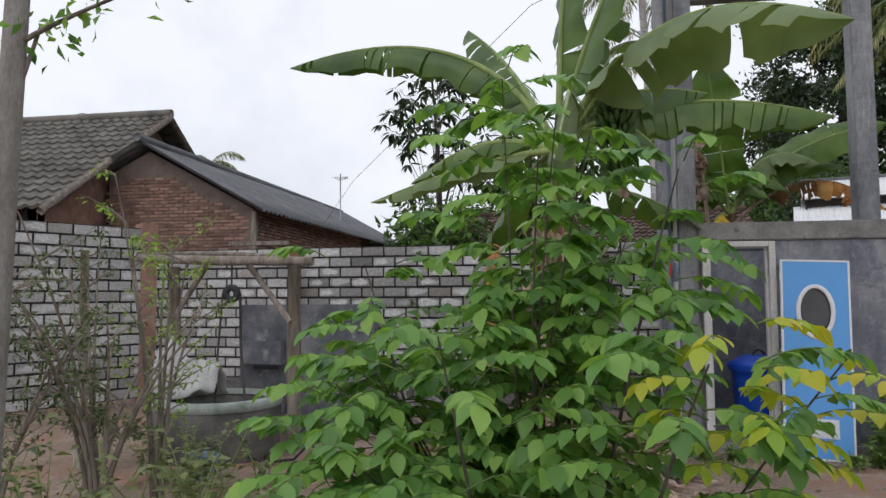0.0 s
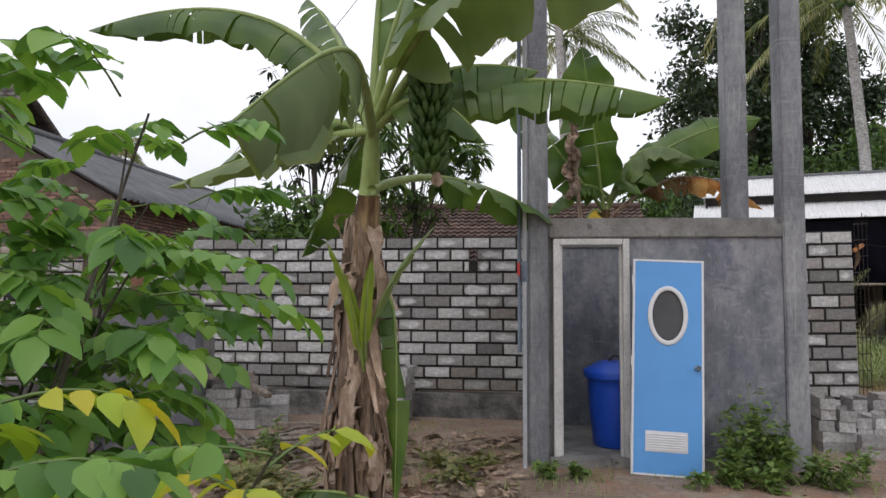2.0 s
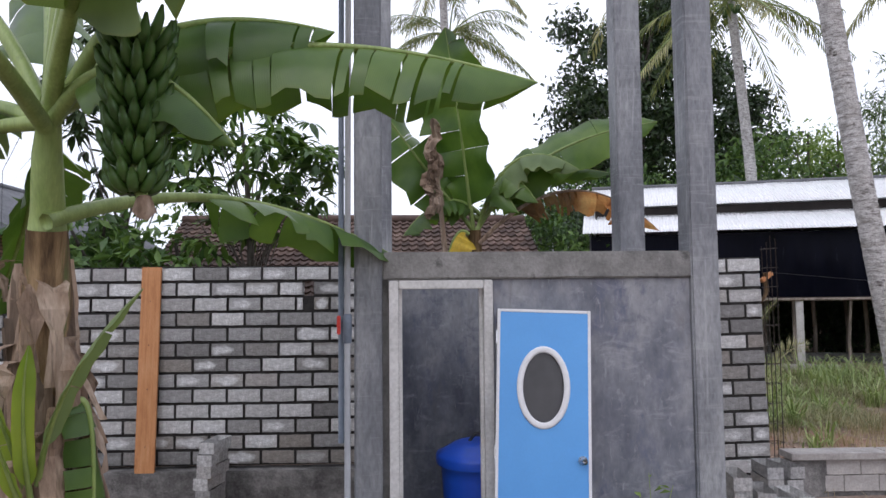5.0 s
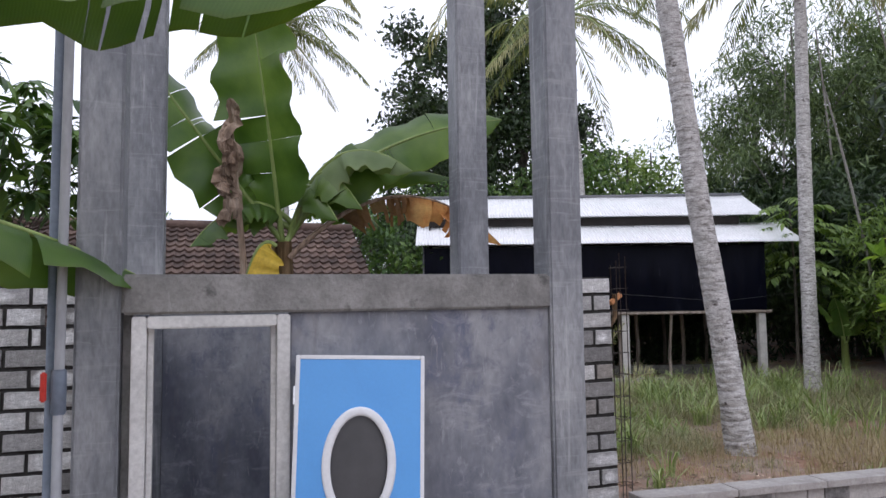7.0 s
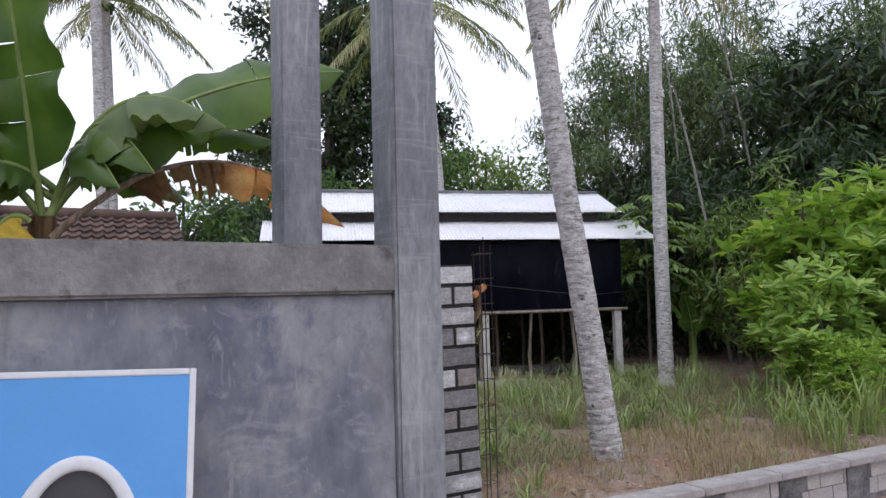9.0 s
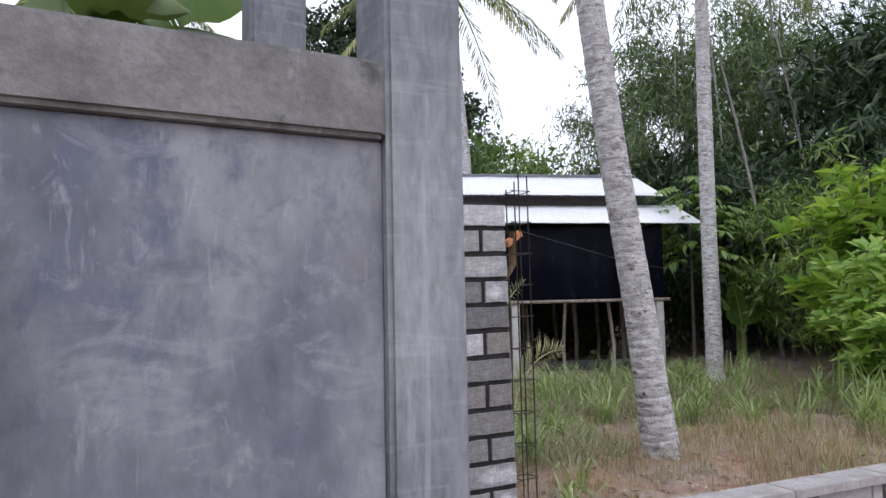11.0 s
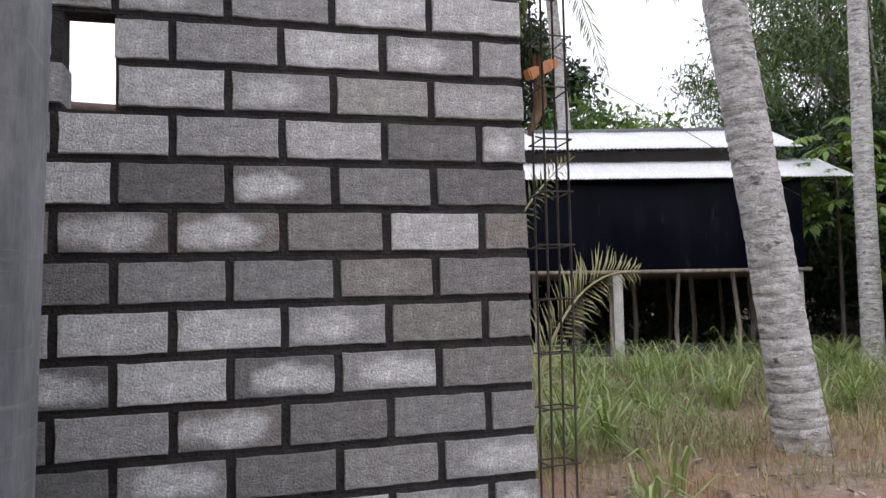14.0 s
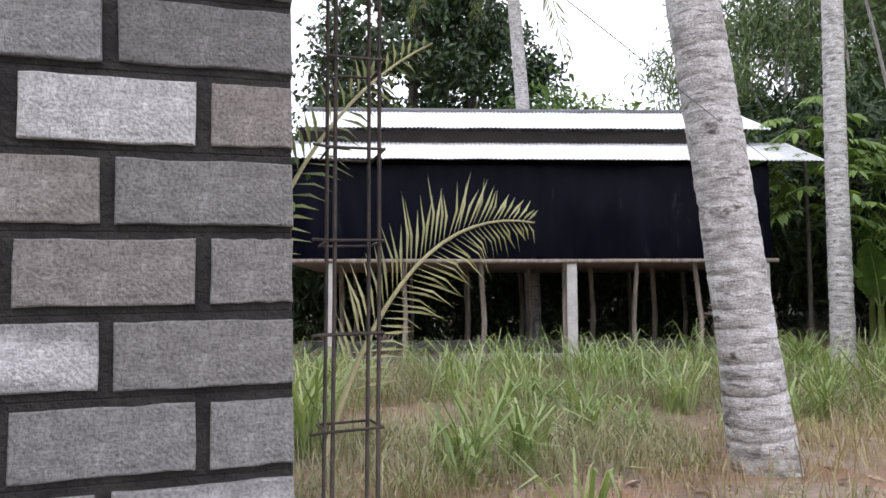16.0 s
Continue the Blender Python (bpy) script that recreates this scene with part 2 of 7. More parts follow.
M_SIDE = surface("tan_plaster", [(0.3, (0.3, 0.285, 0.262)), (0.5, (0.39, 0.37, 0.343)), (0.7, (0.48, 0.46, 0.43))], 2.2, 30, 0.75, 0.12, stretch=(1, 1, 0.35), streaks=[(0.57, (0.3, 0.27, 0.24), 2.5, 0.6, (1, 1.6, 0.3)), (0.62, (0.56, 0.55, 0.53), 9.0, 0.7, (2, 3, 0.3))])
M_TANK = surface("tank_plaster", [(0.34, (0.075, 0.08, 0.098)), (0.5, (0.14, 0.146, 0.165)), (0.66, (0.28, 0.28, 0.29))], 1.9, 20, 0.6, 0.15, spots=(0.6, (0.36, 0.36, 0.37), 3.2), streaks=(0.58, (0.24, 0.21, 0.19), 1.6, 0.6, (1, 1, 0.8)))
M_FRAME = surface("cream_frame", [(0.3, (0.55, 0.545, 0.53)), (0.7, (0.72, 0.71, 0.69))], 3, 40, 0.6, 0.1)
M_BLUE = surface("blue_pvc", [(0.3, (0.10, 0.33, 0.72)), (0.7, (0.115, 0.37, 0.78))], 2, 60, 0.35, 0.03, fine_amount=0.06)
M_WHITE = surface("white_pvc", [(0.3, (0.68, 0.69, 0.71)), (0.7, (0.8, 0.8, 0.81))], 4, 60, 0.4, 0.03, fine_amount=0.1)
M_PANE = surface("grey_pane", [(0.3, (0.045, 0.044, 0.046)), (0.7, (0.075, 0.073, 0.076))], 3, 30, 0.3, 0.02, fine_amount=0.1)
M_CHROME = surface("chrome", [(0.3, (0.6, 0.6, 0.6)), (0.7, (0.75, 0.75, 0.75))], 5, 50, 0.2, 0.0, metal=1.0)
M_BIN = surface("blue_plastic", [(0.3, (0.012, 0.07, 0.5)), (0.7, (0.018, 0.1, 0.62))], 3, 40, 0.32, 0.03, fine_amount=0.1)
M_BLACK = surface("black_plastic", [(0.3, (0.012, 0.012, 0.014)), (0.7, (0.025, 0.025, 0.028))], 4, 40, 0.4, 0.1)
# paler upright streaks paint in the sheen on the folds
M_TARP = surface("black_tarp", [(0.3, (0.002, 0.0024, 0.006)), (0.7, (0.004, 0.0045, 0.01))], 1.5, 3.5, 0.33, 1.0, stretch=(1.6, 1.6, 0.35), streaks=(0.62, (0.06, 0.062, 0.08), 2.2, 0.4, (1.5, 1.5, 0.3)), shine=0.05)
M_PIPE = surface("grey_pvc_pipe", [(0.3, (0.3, 0.31, 0.33)), (0.7, (0.46, 0.47, 0.49))], 4, 30, 0.45, 0.05, stretch=(1, 1, 0.3))
M_PIPE_DARK = surface("blue_grey_pipe", [(0.3, (0.13, 0.16, 0.21)), (0.7, (0.19, 0.22, 0.27))], 4, 30, 0.45, 0.05)
M_RED = surface("red_handle", [(0.3, (0.55, 0.03, 0.02)), (0.7, (0.65, 0.05, 0.03))], 4, 30, 0.4, 0.0)
M_PLANK = surface("orange_timber", [(0.3, (0.42, 0.17, 0.06)), (0.5, (0.55, 0.25, 0.1)), (0.7, (0.62, 0.32, 0.15))], 5, 60, 0.7, 0.15, stretch=(5, 5, 0.5))
M_REDWOOD = surface("red_brown_timber", [(0.3, (0.14, 0.06, 0.035)), (0.7, (0.26, 0.13, 0.08))], 5, 60, 0.8, 0.15, stretch=(5, 5, 0.5))
M_WOOD = surface("weathered_wood", [(0.3, (0.12, 0.1, 0.082)), (0.5, (0.24, 0.2, 0.165)), (0.7, (0.38, 0.335, 0.29))], 4, 50, 0.9, 0.4, stretch=(4, 4, 0.6), vary=0.2)
M_POSTWHITE = surface("pale_concrete_post", [(0.3, (0.42, 0.41, 0.38)), (0.7, (0.62, 0.6, 0.57))], 5, 40, 0.9, 0.2)
M_REBAR = surface("rusty_rebar", [(0.3, (0.05, 0.035, 0.03)), (0.7, (0.13, 0.085, 0.06))], 14, 80, 0.75, 0.3, metal=0.3)
M_STEEL = surface("dark_steel_bar", [(0.3, (0.03, 0.027, 0.025)), (0.7, (0.09, 0.07, 0.058))], 14, 80, 0.6, 0.3, metal=0.4)
M_FRONDRIB = surface("fading_frond_rib", [(0.3, (0.24, 0.23, 0.1)), (0.7, (0.4, 0.37, 0.2))], 5, 40, 0.6, 0.1)
M_TILE = surface("clay_tile", [(0.3, (0.065, 0.046, 0.04)), (0.5, (0.115, 0.075, 0.06)), (0.72, (0.18, 0.125, 0.098))], 2.5, 30, 0.9, 0.3, island=0.35, spots=(0.62, (0.1, 0.095, 0.085), 3))
M_TILE_GREY = surface("mossy_concrete_tile", [(0.3, (0.10, 0.095, 0.085)), (0.5, (0.17, 0.16, 0.14)), (0.72, (0.24, 0.225, 0.2))], 2.0, 30, 0.9, 0.3, island=0.2, spots=(0.62, (0.14, 0.15, 0.075), 1.4))
M_ASB = surface("asbestos_sheet", [(0.3, (0.11, 0.115, 0.125)), (0.7, (0.2, 0.205, 0.215))], 2, 25, 0.85, 0.2)
M_ZINC = surface("zinc_sheet", [(0.3, (0.8, 0.81, 0.82)), (0.7, (0.9, 0.9, 0.91))], 1.2, 20, 0.5, 0.05, metal=0.0, stretch=(1, 1, 0.3))
M_JOINT = surface("pale_brick_joint", [(0.3, (0.16, 0.125, 0.105)), (0.7, (0.26, 0.21, 0.18))], 5, 50, 0.95, 0.4)
M_BRICK = surface("red_brick", [(0.3, (0.22, 0.125, 0.095)), (0.6, (0.34, 0.205, 0.16)), (0.75, (0.42, 0.3, 0.25))], 6, 60, 0.95, 0.3, island=0.35)
# near-black: the shade under the eaves is put into this wall colour
M_DARKWALL = surface("shade_dark_wall", [(0.3, (0.025, 0.021, 0.02)), (0.7, (0.05, 0.042, 0.038))], 3, 40, 0.95, 0.2)
M_WELL = surface("old_well_concrete", [(0.3, (0.05, 0.05, 0.045)), (0.5, (0.11, 0.105, 0.095)), (0.7, (0.18, 0.17, 0.155))], 3, 30, 0.9, 0.4)
M_RIM = surface("mossy_rim", [(0.3, (0.2, 0.24, 0.2)), (0.7, (0.4, 0.43, 0.4))], 6, 40, 0.9, 0.3)
M_CLOTH = surface("white_sackcloth", [(0.3, (0.42, 0.42, 0.41)), (0.7, (0.6, 0.6, 0.59))], 4, 50, 0.95, 0.3)
M_ROPE = surface("dark_rope", [(0.3, (0.05, 0.045, 0.04)), (0.7, (0.1, 0.09, 0.08))], 20, 90, 0.95, 0.3)
M_KERB = surface("kerb_concrete", [(0.3, (0.29, 0.27, 0.255)), (0.7, (0.5, 0.475, 0.45))], 3, 40, 0.95, 0.3, spots=(0.62, (0.3, 0.2, 0.16), 4))
M_SOIL = surface("bare_soil", [(0.3, (0.17, 0.12, 0.09)), (0.5, (0.28, 0.21, 0.163)), (0.7, (0.38, 0.305, 0.25))], 0.9, 22, 0.98, 0.9, fine_amount=0.75, spots=(0.49, (0.3, 0.175, 0.118), 1.1), streaks=(0.6, (0.1, 0.075, 0.06), 9.0, 0.6, (1, 1, 1)))
M_PALMBARK = surface("palm_bark", [(0.3, (0.34, 0.325, 0.31)), (0.5, (0.58, 0.565, 0.55)), (0.7, (0.78, 0.765, 0.75))], 6, 70, 0.95, 0.6, stretch=(1, 1, 1.6), fine_amount=1.0, spots=(0.56, (0.11, 0.095, 0.088), 6), streaks=[(0.5, (0.15, 0.132, 0.12), 9.0, 0.95, (0.8, 0.8, 5.0)), (0.56, (0.26, 0.24, 0.225), 22.0, 0.7, (2.2, 2.2, 0.5)), (0.56, (0.86, 0.85, 0.83), 9.0, 0.7, (1, 1, 1.5))])
M_BARK = surface("tree_bark", [(0.3, (0.06, 0.05, 0.042)), (0.7, (0.16, 0.14, 0.12))], 5, 40, 0.95, 0.6, stretch=(2, 2, 0.6))
M_BARK_PALE = surface("pale_bark", [(0.3, (0.2, 0.18, 0.16)), (0.7, (0.36, 0.34, 0.32))], 5, 40, 0.95, 0.5, stretch=(2, 2, 0.8))
M_BANSTEM = surface("banana_stem", [(0.36, (0.08, 0.05, 0.03)), (0.5, (0.25, 0.165, 0.085)), (0.64, (0.45, 0.31, 0.17))], 3, 30, 0.85, 0.6, stretch=(5, 5, 0.5), spots=(0.6, (0.16, 0.2, 0.07), 2))
M_BANSHEATH = surface("green_petiole", [(0.3, (0.15, 0.22, 0.05)), (0.7, (0.3, 0.38, 0.12))], 3, 30, 0.45, 0.1, stretch=(3, 3, 0.4))
M_DRY = surface("dry_leaf", [(0.3, (0.13, 0.085, 0.06)), (0.5, (0.32, 0.23, 0.165)), (0.7, (0.54, 0.43, 0.34))], 4, 30, 0.9, 0.4, stretch=(3, 3, 0.4), island=0.62, streaks=(0.55, (0.07, 0.045, 0.032), 9.0, 0.7, (3, 3, 0.3)), translucent=0.15)
M_ORANGE = surface("withered_orange_leaf", [(0.3, (0.3, 0.12, 0.04)), (0.5, (0.5, 0.22, 0.06)), (0.75, (0.6, 0.38, 0.12))], 4, 30, 0.85, 0.4, translucent=0.2)
# the withered leaf is brown near its base and turns orange along its length
o_n, o_l = M_ORANGE.node_tree.nodes, M_ORANGE.node_tree.links
leaf_length = o_n.new("ShaderNodeUVMap")
leaf_length.uv_map = "leaf"
o_x = o_n.new("ShaderNodeSeparateXYZ")
o_l.new(leaf_length.outputs["UV"], o_x.inputs[0])
o_r = ramp(o_n, [(0.5, (0.3, 0.4, 0.55)), (0.62, (1, 1, 1))])
o_d = o_n.new("ShaderNodeMath")
o_d.operation = "DIVIDE"
o_d.inputs[1].default_value = 2.4
o_l.new(o_x.outputs["X"], o_d.inputs[0])
o_l.new(o_d.outputs[0], o_r.inputs["Fac"])
o_b = o_n["Principled BSDF"]
o_l.new(mixc(o_n, o_l, "MULTIPLY", 1.0, o_b.inputs["Base Color"].links[0].from_socket, o_r.outputs["Color"]), o_b.inputs["Base Color"])
M_YELLOWDRY = surface("yellow_dying_leaf", [(0.35, (0.55, 0.36, 0.03)), (0.6, (0.7, 0.5, 0.05)), (0.75, (0.4, 0.2, 0.06))], 4, 30, 0.6, 0.2, translucent=0.25)


def banana_material(name, stops, rough, translucent):
    """Banana leaf: fine parallel veins running out from the midrib, broad mottling, soft light through the blade."""
    m, n, l, p = nodes_of(name)
    uv = n.new("ShaderNodeUVMap")
    uv.uv_map = "leaf"
    co = n.new("ShaderNodeTexCoord")
    big = n.new("ShaderNodeTexNoise")
    big.inputs["Scale"].default_value, big.inputs["Detail"].default_value = 2.2, 4
    l.new(co.outputs["Object"], big.inputs["Vector"])
    r = ramp(n, stops)
    l.new(big.outputs["Fac"], r.inputs["Fac"])
    w = n.new("ShaderNodeTexWave")
    w.wave_type, w.bands_direction = "BANDS", "X"
    w.inputs["Scale"].default_value, w.inputs["Distortion"].default_value, w.inputs["Detail"].default_value = 34.0, 3.0, 3
    l.new(uv.outputs["UV"], w.inputs["Vector"])
    vr = ramp(n, [(0.0, (0.95, 0.95, 0.95)), (1.0, (1.03, 1.03, 1.03))])
    l.new(w.outputs["Fac"], vr.inputs["Fac"])
    col = mixc(n, l, "MULTIPLY", 1.0, r.outputs["Color"], vr.outputs["Color"])
    sx = n.new("ShaderNodeSeparateXYZ")
    l.new(uv.outputs["UV"], sx.inputs[0])
    er = ramp(n, [(0.0, (1.25, 1.25, 1.1)), (0.12, (1, 1, 1)), (0.93, (1, 1, 1)), (1.0, (1.1, 0.95, 0.7))])
    l.new(sx.outputs["Y"], er.inputs["Fac"])
    col = mixc(n, l, "MULTIPLY", 1.0, col, er.outputs["Color"])
    l.new(col, p.inputs["Base Color"])
    p.inputs["Roughness"].default_value = rough
    b = n.new("ShaderNodeBump")
    b.inputs["Strength"].default_value, b.inputs["Distance"].default_value = 0.09, 0.01
    l.new(w.outputs["Fac"], b.inputs["Height"])
    l.new(b.outputs["Normal"], p.inputs["Normal"])
    tr = n.new("ShaderNodeBsdfTranslucent")
    l.new(mixc(n, l, "MULTIPLY", 1.0, col, (1.25, 1.3, 0.55)), tr.inputs["Color"])
    ms = n.new("ShaderNodeMixShader")
    ms.inputs["Fac"].default_value = translucent
    l.new(p.outputs["BSDF"], ms.inputs[1])
    l.new(tr.outputs["BSDF"], ms.inputs[2])
    l.new(ms.outputs["Shader"], n["Material Output"].inputs["Surface"])
    return m


M_BANLEAF = banana_material("banana_leaf", [(0.3, (0.042, 0.095, 0.018)), (0.5, (0.08, 0.155, 0.027)), (0.72, (0.145, 0.235, 0.046))], 0.36, 0.28)
M_BANLEAF_PALE = banana_material("banana_leaf_pale_underside", [(0.3, (0.13, 0.19, 0.075)), (0.7, (0.23, 0.31, 0.14))], 0.55, 0.28)
M_SHOOT = banana_material("young_banana_shoot", [(0.3, (0.16, 0.26, 0.03)), (0.7, (0.34, 0.44, 0.06))], 0.4, 0.3)
M_FRUIT = surface("green_banana", [(0.3, (0.022, 0.065, 0.01)), (0.7, (0.062, 0.13, 0.025))], 6, 40, 0.4, 0.05)
M_LEAF = leafy("shrub_leaf", (0.028, 0.085, 0.024), (0.14, 0.3, 0.065), (0.3, 0.48, 0.1), translucent=0.34, scale=2.2)
M_STALK = surface("leaf_stalk", [(0.3, (0.07, 0.12, 0.03)), (0.7, (0.13, 0.2, 0.05))], 6, 40, 0.6, 0.1)
M_LEAF_YELLOW = leafy("yellow_shrub_leaf", (0.22, 0.4, 0.04), (0.38, 0.5, 0.045), (0.6, 0.5, 0.05), scale=3)
# dark leaves, taken near-black so the colour also carries the undergrowth's shade
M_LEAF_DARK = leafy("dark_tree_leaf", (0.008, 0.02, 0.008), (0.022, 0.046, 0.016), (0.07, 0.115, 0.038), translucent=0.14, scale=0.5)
M_LEAF_MID = leafy("tree_leaf", (0.018, 0.046, 0.013), (0.058, 0.122, 0.028), (0.16, 0.26, 0.06), translucent=0.26, scale=0.6)
M_LEAF_LIGHT = leafy("bright_bush_leaf", (0.1, 0.19, 0.035), (0.25, 0.4, 0.075), (0.46, 0.58, 0.14), translucent=0.42, scale=0.9)
M_BAMBOO = leafy("bamboo_leaf", (0.016, 0.032, 0.012), (0.075, 0.118, 0.042), (0.22, 0.3, 0.125), translucent=0.27, scale=0.5)
M_REED = leafy("reedy_bush_leaf", (0.07, 0.12, 0.035), (0.18, 0.27, 0.075), (0.36, 0.46, 0.15), translucent=0.38, scale=0.8)
M_PALMLEAF = leafy("palm_leaflet", (0.05, 0.075, 0.022), (0.12, 0.15, 0.045), (0.27, 0.27, 0.09), translucent=0.25, scale=0.5)
M_PALMDRY = leafy("fading_palm_leaflet", (0.16, 0.16, 0.07), (0.27, 0.27, 0.12), (0.4, 0.38, 0.2), translucent=0.2, scale=0.7)
M_GRASS = leafy("grass_blade", (0.12, 0.18, 0.055), (0.23, 0.31, 0.1), (0.4, 0.48, 0.19), translucent=0.3, scale=0.7)
M_GRASSFRESH = leafy("fresh_grass_blade", (0.13, 0.19, 0.065), (0.26, 0.34, 0.13), (0.46, 0.53, 0.26), translucent=0.3, scale=1.2)
M_GRASSDRY = leafy("dry_grass_blade", (0.19, 0.145, 0.08), (0.32, 0.255, 0.145), (0.47, 0.395, 0.25), translucent=0.25, scale=1.0)
M_MATTED = leafy("matted_weed", (0.1, 0.11, 0.05), (0.22, 0.225, 0.11), (0.42, 0.39, 0.24), translucent=0.25, scale=1.0)
M_TANGLE = leafy("olive_weed_leaf", (0.06, 0.09, 0.032), (0.14, 0.18, 0.06), (0.27, 0.3, 0.12), translucent=0.25, scale=2)
M_WILT = leafy("wilting_leaf", (0.07, 0.09, 0.03), (0.18, 0.2, 0.06), (0.36, 0.3, 0.14), translucent=0.25, scale=3)
M_WEED = leafy("weed_leaf", (0.06, 0.11, 0.03), (0.13, 0.21, 0.05), (0.24, 0.34, 0.09), translucent=0.3, scale=2)


# ==== building helpers ====
def mesh_of(name, verts, faces, material, smooth=False):
    me = bpy.data.meshes.new(name)
    me.from_pydata([tuple(map(float, v)) for v in verts], [], [tuple(map(int, q)) for q in faces])
    me.materials.append(material)
    if smooth:
        me.polygons.foreach_set("use_smooth", [True] * len(me.polygons))
    me.update()
    return me


def piece(name, verts, faces, material, parent=None, label="", smooth=False):
    ob = new(name, mesh_of(name, verts, faces, material, smooth))
    ob.parent = parent
    if label:
        ob["label"] = label
    return ob


def part(name, bm, material, parent=None, label="", smooth=False):
    me = bpy.data.meshes.new(name)
    bm.to_mesh(me)
    bm.free()
    me.materials.append(material)
    if smooth:
        me.polygons.foreach_set("use_smooth", [True] * len(me.polygons))
    ob = new(name, me)
    ob.parent = parent
    if label:
        ob["label"] = label
    return ob


def thing(name, x, y, z, label, category, group="", kind="", m=None):
    ob = new(name)
    ob.empty_display_size = 0.1
    ob.matrix_world = m if m is not None else pose(x, y, z)
    return tagged(ob, label, category, group, kind)


def box_bm(x0, x1, y0, y1, z0, z1, bevel=0.006, cuts=0):
    bm = bmesh.new()
    bmesh.ops.create_cube(bm, size=1.0)
    for v in bm.verts:
        v.co = Vector((x0 + (v.co.x + 0.5) * (x1 - x0), y0 + (v.co.y + 0.5) * (y1 - y0), z0 + (v.co.z + 0.5) * (z1 - z0)))
    if bevel:
        bmesh.ops.bevel(bm, geom=list(bm.edges), offset=bevel, segments=2, affect="EDGES")
    return bm


def boxp(name, x0, x1, y0, y1, z0, z1, material, parent=None, label="", bevel=0.006):
    return part(name, box_bm(x0, x1, y0, y1, z0, z1, bevel), material, parent, label)


def tube_data(points, radii, sides=10, cap=True, wobble=0.0, seed=0):
    """Verts and faces of a tube along points."""
    rng = np.random.default_rng(seed)
    pts = np.array(points, float)
    n = len(pts)
    rad = np.array(radii, float) if np.ndim(radii) else np.full(n, float(radii))
    tang = np.gradient(pts, axis=0)
    tang /= np.linalg.norm(tang, axis=1)[:, None] + 1e-9
    ref = np.array([0.0, 0.0, 1.0]) if abs(tang[0][2]) < 0.9 else np.array([1.0, 0.0, 0.0])
    verts, faces = [], []
    a = np.linspace(0, 2 * np.pi, sides, endpoint=False)
    for i in range(n):
        u = np.cross(tang[i], ref)
        u /= np.linalg.norm(u) + 1e-9
        w = np.cross(tang[i], u)
        r = rad[i] * (1 + wobble * rng.uniform(-1, 1, sides))
        for k in range(sides):
            verts.append(pts[i] + r[k] * (np.cos(a[k]) * u + np.sin(a[k]) * w))
    for i in range(n - 1):
        for k in range(sides):
            k2 = (k + 1) % sides
            faces.append((i * sides + k, i * sides + k2, (i + 1) * sides + k2, (i + 1) * sides + k))
    if cap:
        faces.append(tuple(range(sides)))
        faces.append(tuple((n - 1) * sides + k for k in reversed(range(sides))))
    return verts, faces


def tube(name, points, radii, material, parent=None, label="", sides=10, wobble=0.0, seed=0):
    v, f = tube_data(points, radii, sides, True, wobble, seed)
    return piece(name, v, f, material, parent, label, smooth=True)


def joined(list_of):
    verts, faces = [], []
    for v, f in list_of:
        o = len(verts)
        verts.extend(v)
        faces.extend(tuple(i + o for i in q) for q in f)
    return verts, faces


def bez(p0, p1, p2, n, sharp=1.0):
    t = np.linspace(0, 1, n)[:, None]
    p0, p1, p2 = (np.array(p, float) for p in (p0, p1, p2))
    a, b, c = (1 - t) ** 2, 2 * t * (1 - t) * sharp, t ** 2
    return (a * p0 + b * p1 + c * p2) / (a + b + c)


def unit(v):
    return v / (np.linalg.norm(v, axis=-1, keepdims=True) + 1e-9)


def leaf_mesh(P, D, N, L, W, fold=0.12, droop=0.15):
    """Many leaves at once: base points, directions, face normals, lengths, widths. Five points and four faces each."""
    P, D, N = np.asarray(P, float), unit(np.asarray(D, float)), np.asarray(N, float)
    S = unit(np.cross(D, N))
    N = unit(np.cross(S, D))
    L, W = np.broadcast_to(L, len(P))[:, None], np.broadcast_to(W, len(P))[:, None]
    mid = P + D * L * 0.48
    lft = mid + S * W * 0.5 + N * W * fold
    rgt = mid - S * W * 0.5 + N * W * fold
    tip = P + D * L - N * L * droop
    V = np.stack([P, lft, mid, rgt, tip], 1).reshape(-1, 3)
    o = (np.arange(len(P)) * 5)[:, None]
    F = np.concatenate([o + np.array([[0, 2, 1]]), o + np.array([[0, 3, 2]]), o + np.array([[1, 2, 4]]), o + np.array([[2, 3, 4]])], 0)
    return V, F


def leaf_mesh_round(P, D, N, L, W, fold=0.1, droop=0.25):
    """Broad ovate leaves with a pointed tip, nine points each."""
    P, D, N = np.asarray(P, float), unit(np.asarray(D, float)), np.asarray(N, float)
    S = unit(np.cross(D, N))
    N = unit(np.cross(S, D))
    L, W = np.broadcast_to(L, len(P))[:, None], np.broadcast_to(W, len(P))[:, None]
    cols = [P]
    for s, w in ((0.22, 0.42), (0.5, 0.5), (0.78, 0.3)):
        c = P + D * L * s - N * L * droop * s * s
        cols += [c + S * W * w + N * W * fold, c, c - S * W * w + N * W * fold]
    cols.append(P + D * L - N * L * droop)
    V = np.stack(cols, 1).reshape(-1, 3)
    o = (np.arange(len(P)) * 11)[:, None]
    tri = [[0, 2, 1], [0, 3, 2], [1, 2, 5], [1, 5, 4], [2, 3, 6], [2, 6, 5], [4, 5, 8], [4, 8, 7], [5, 6, 9], [5, 9, 8], [7, 8, 10], [8, 9, 10]]
    F = np.concatenate([o + np.array([q]) for q in tri], 0)
    return V, F


def rand_dirs(rng, n, up=0.0):
    d = rng.normal(size=(n, 3))
    d[:, 2] += up
    return unit(d)


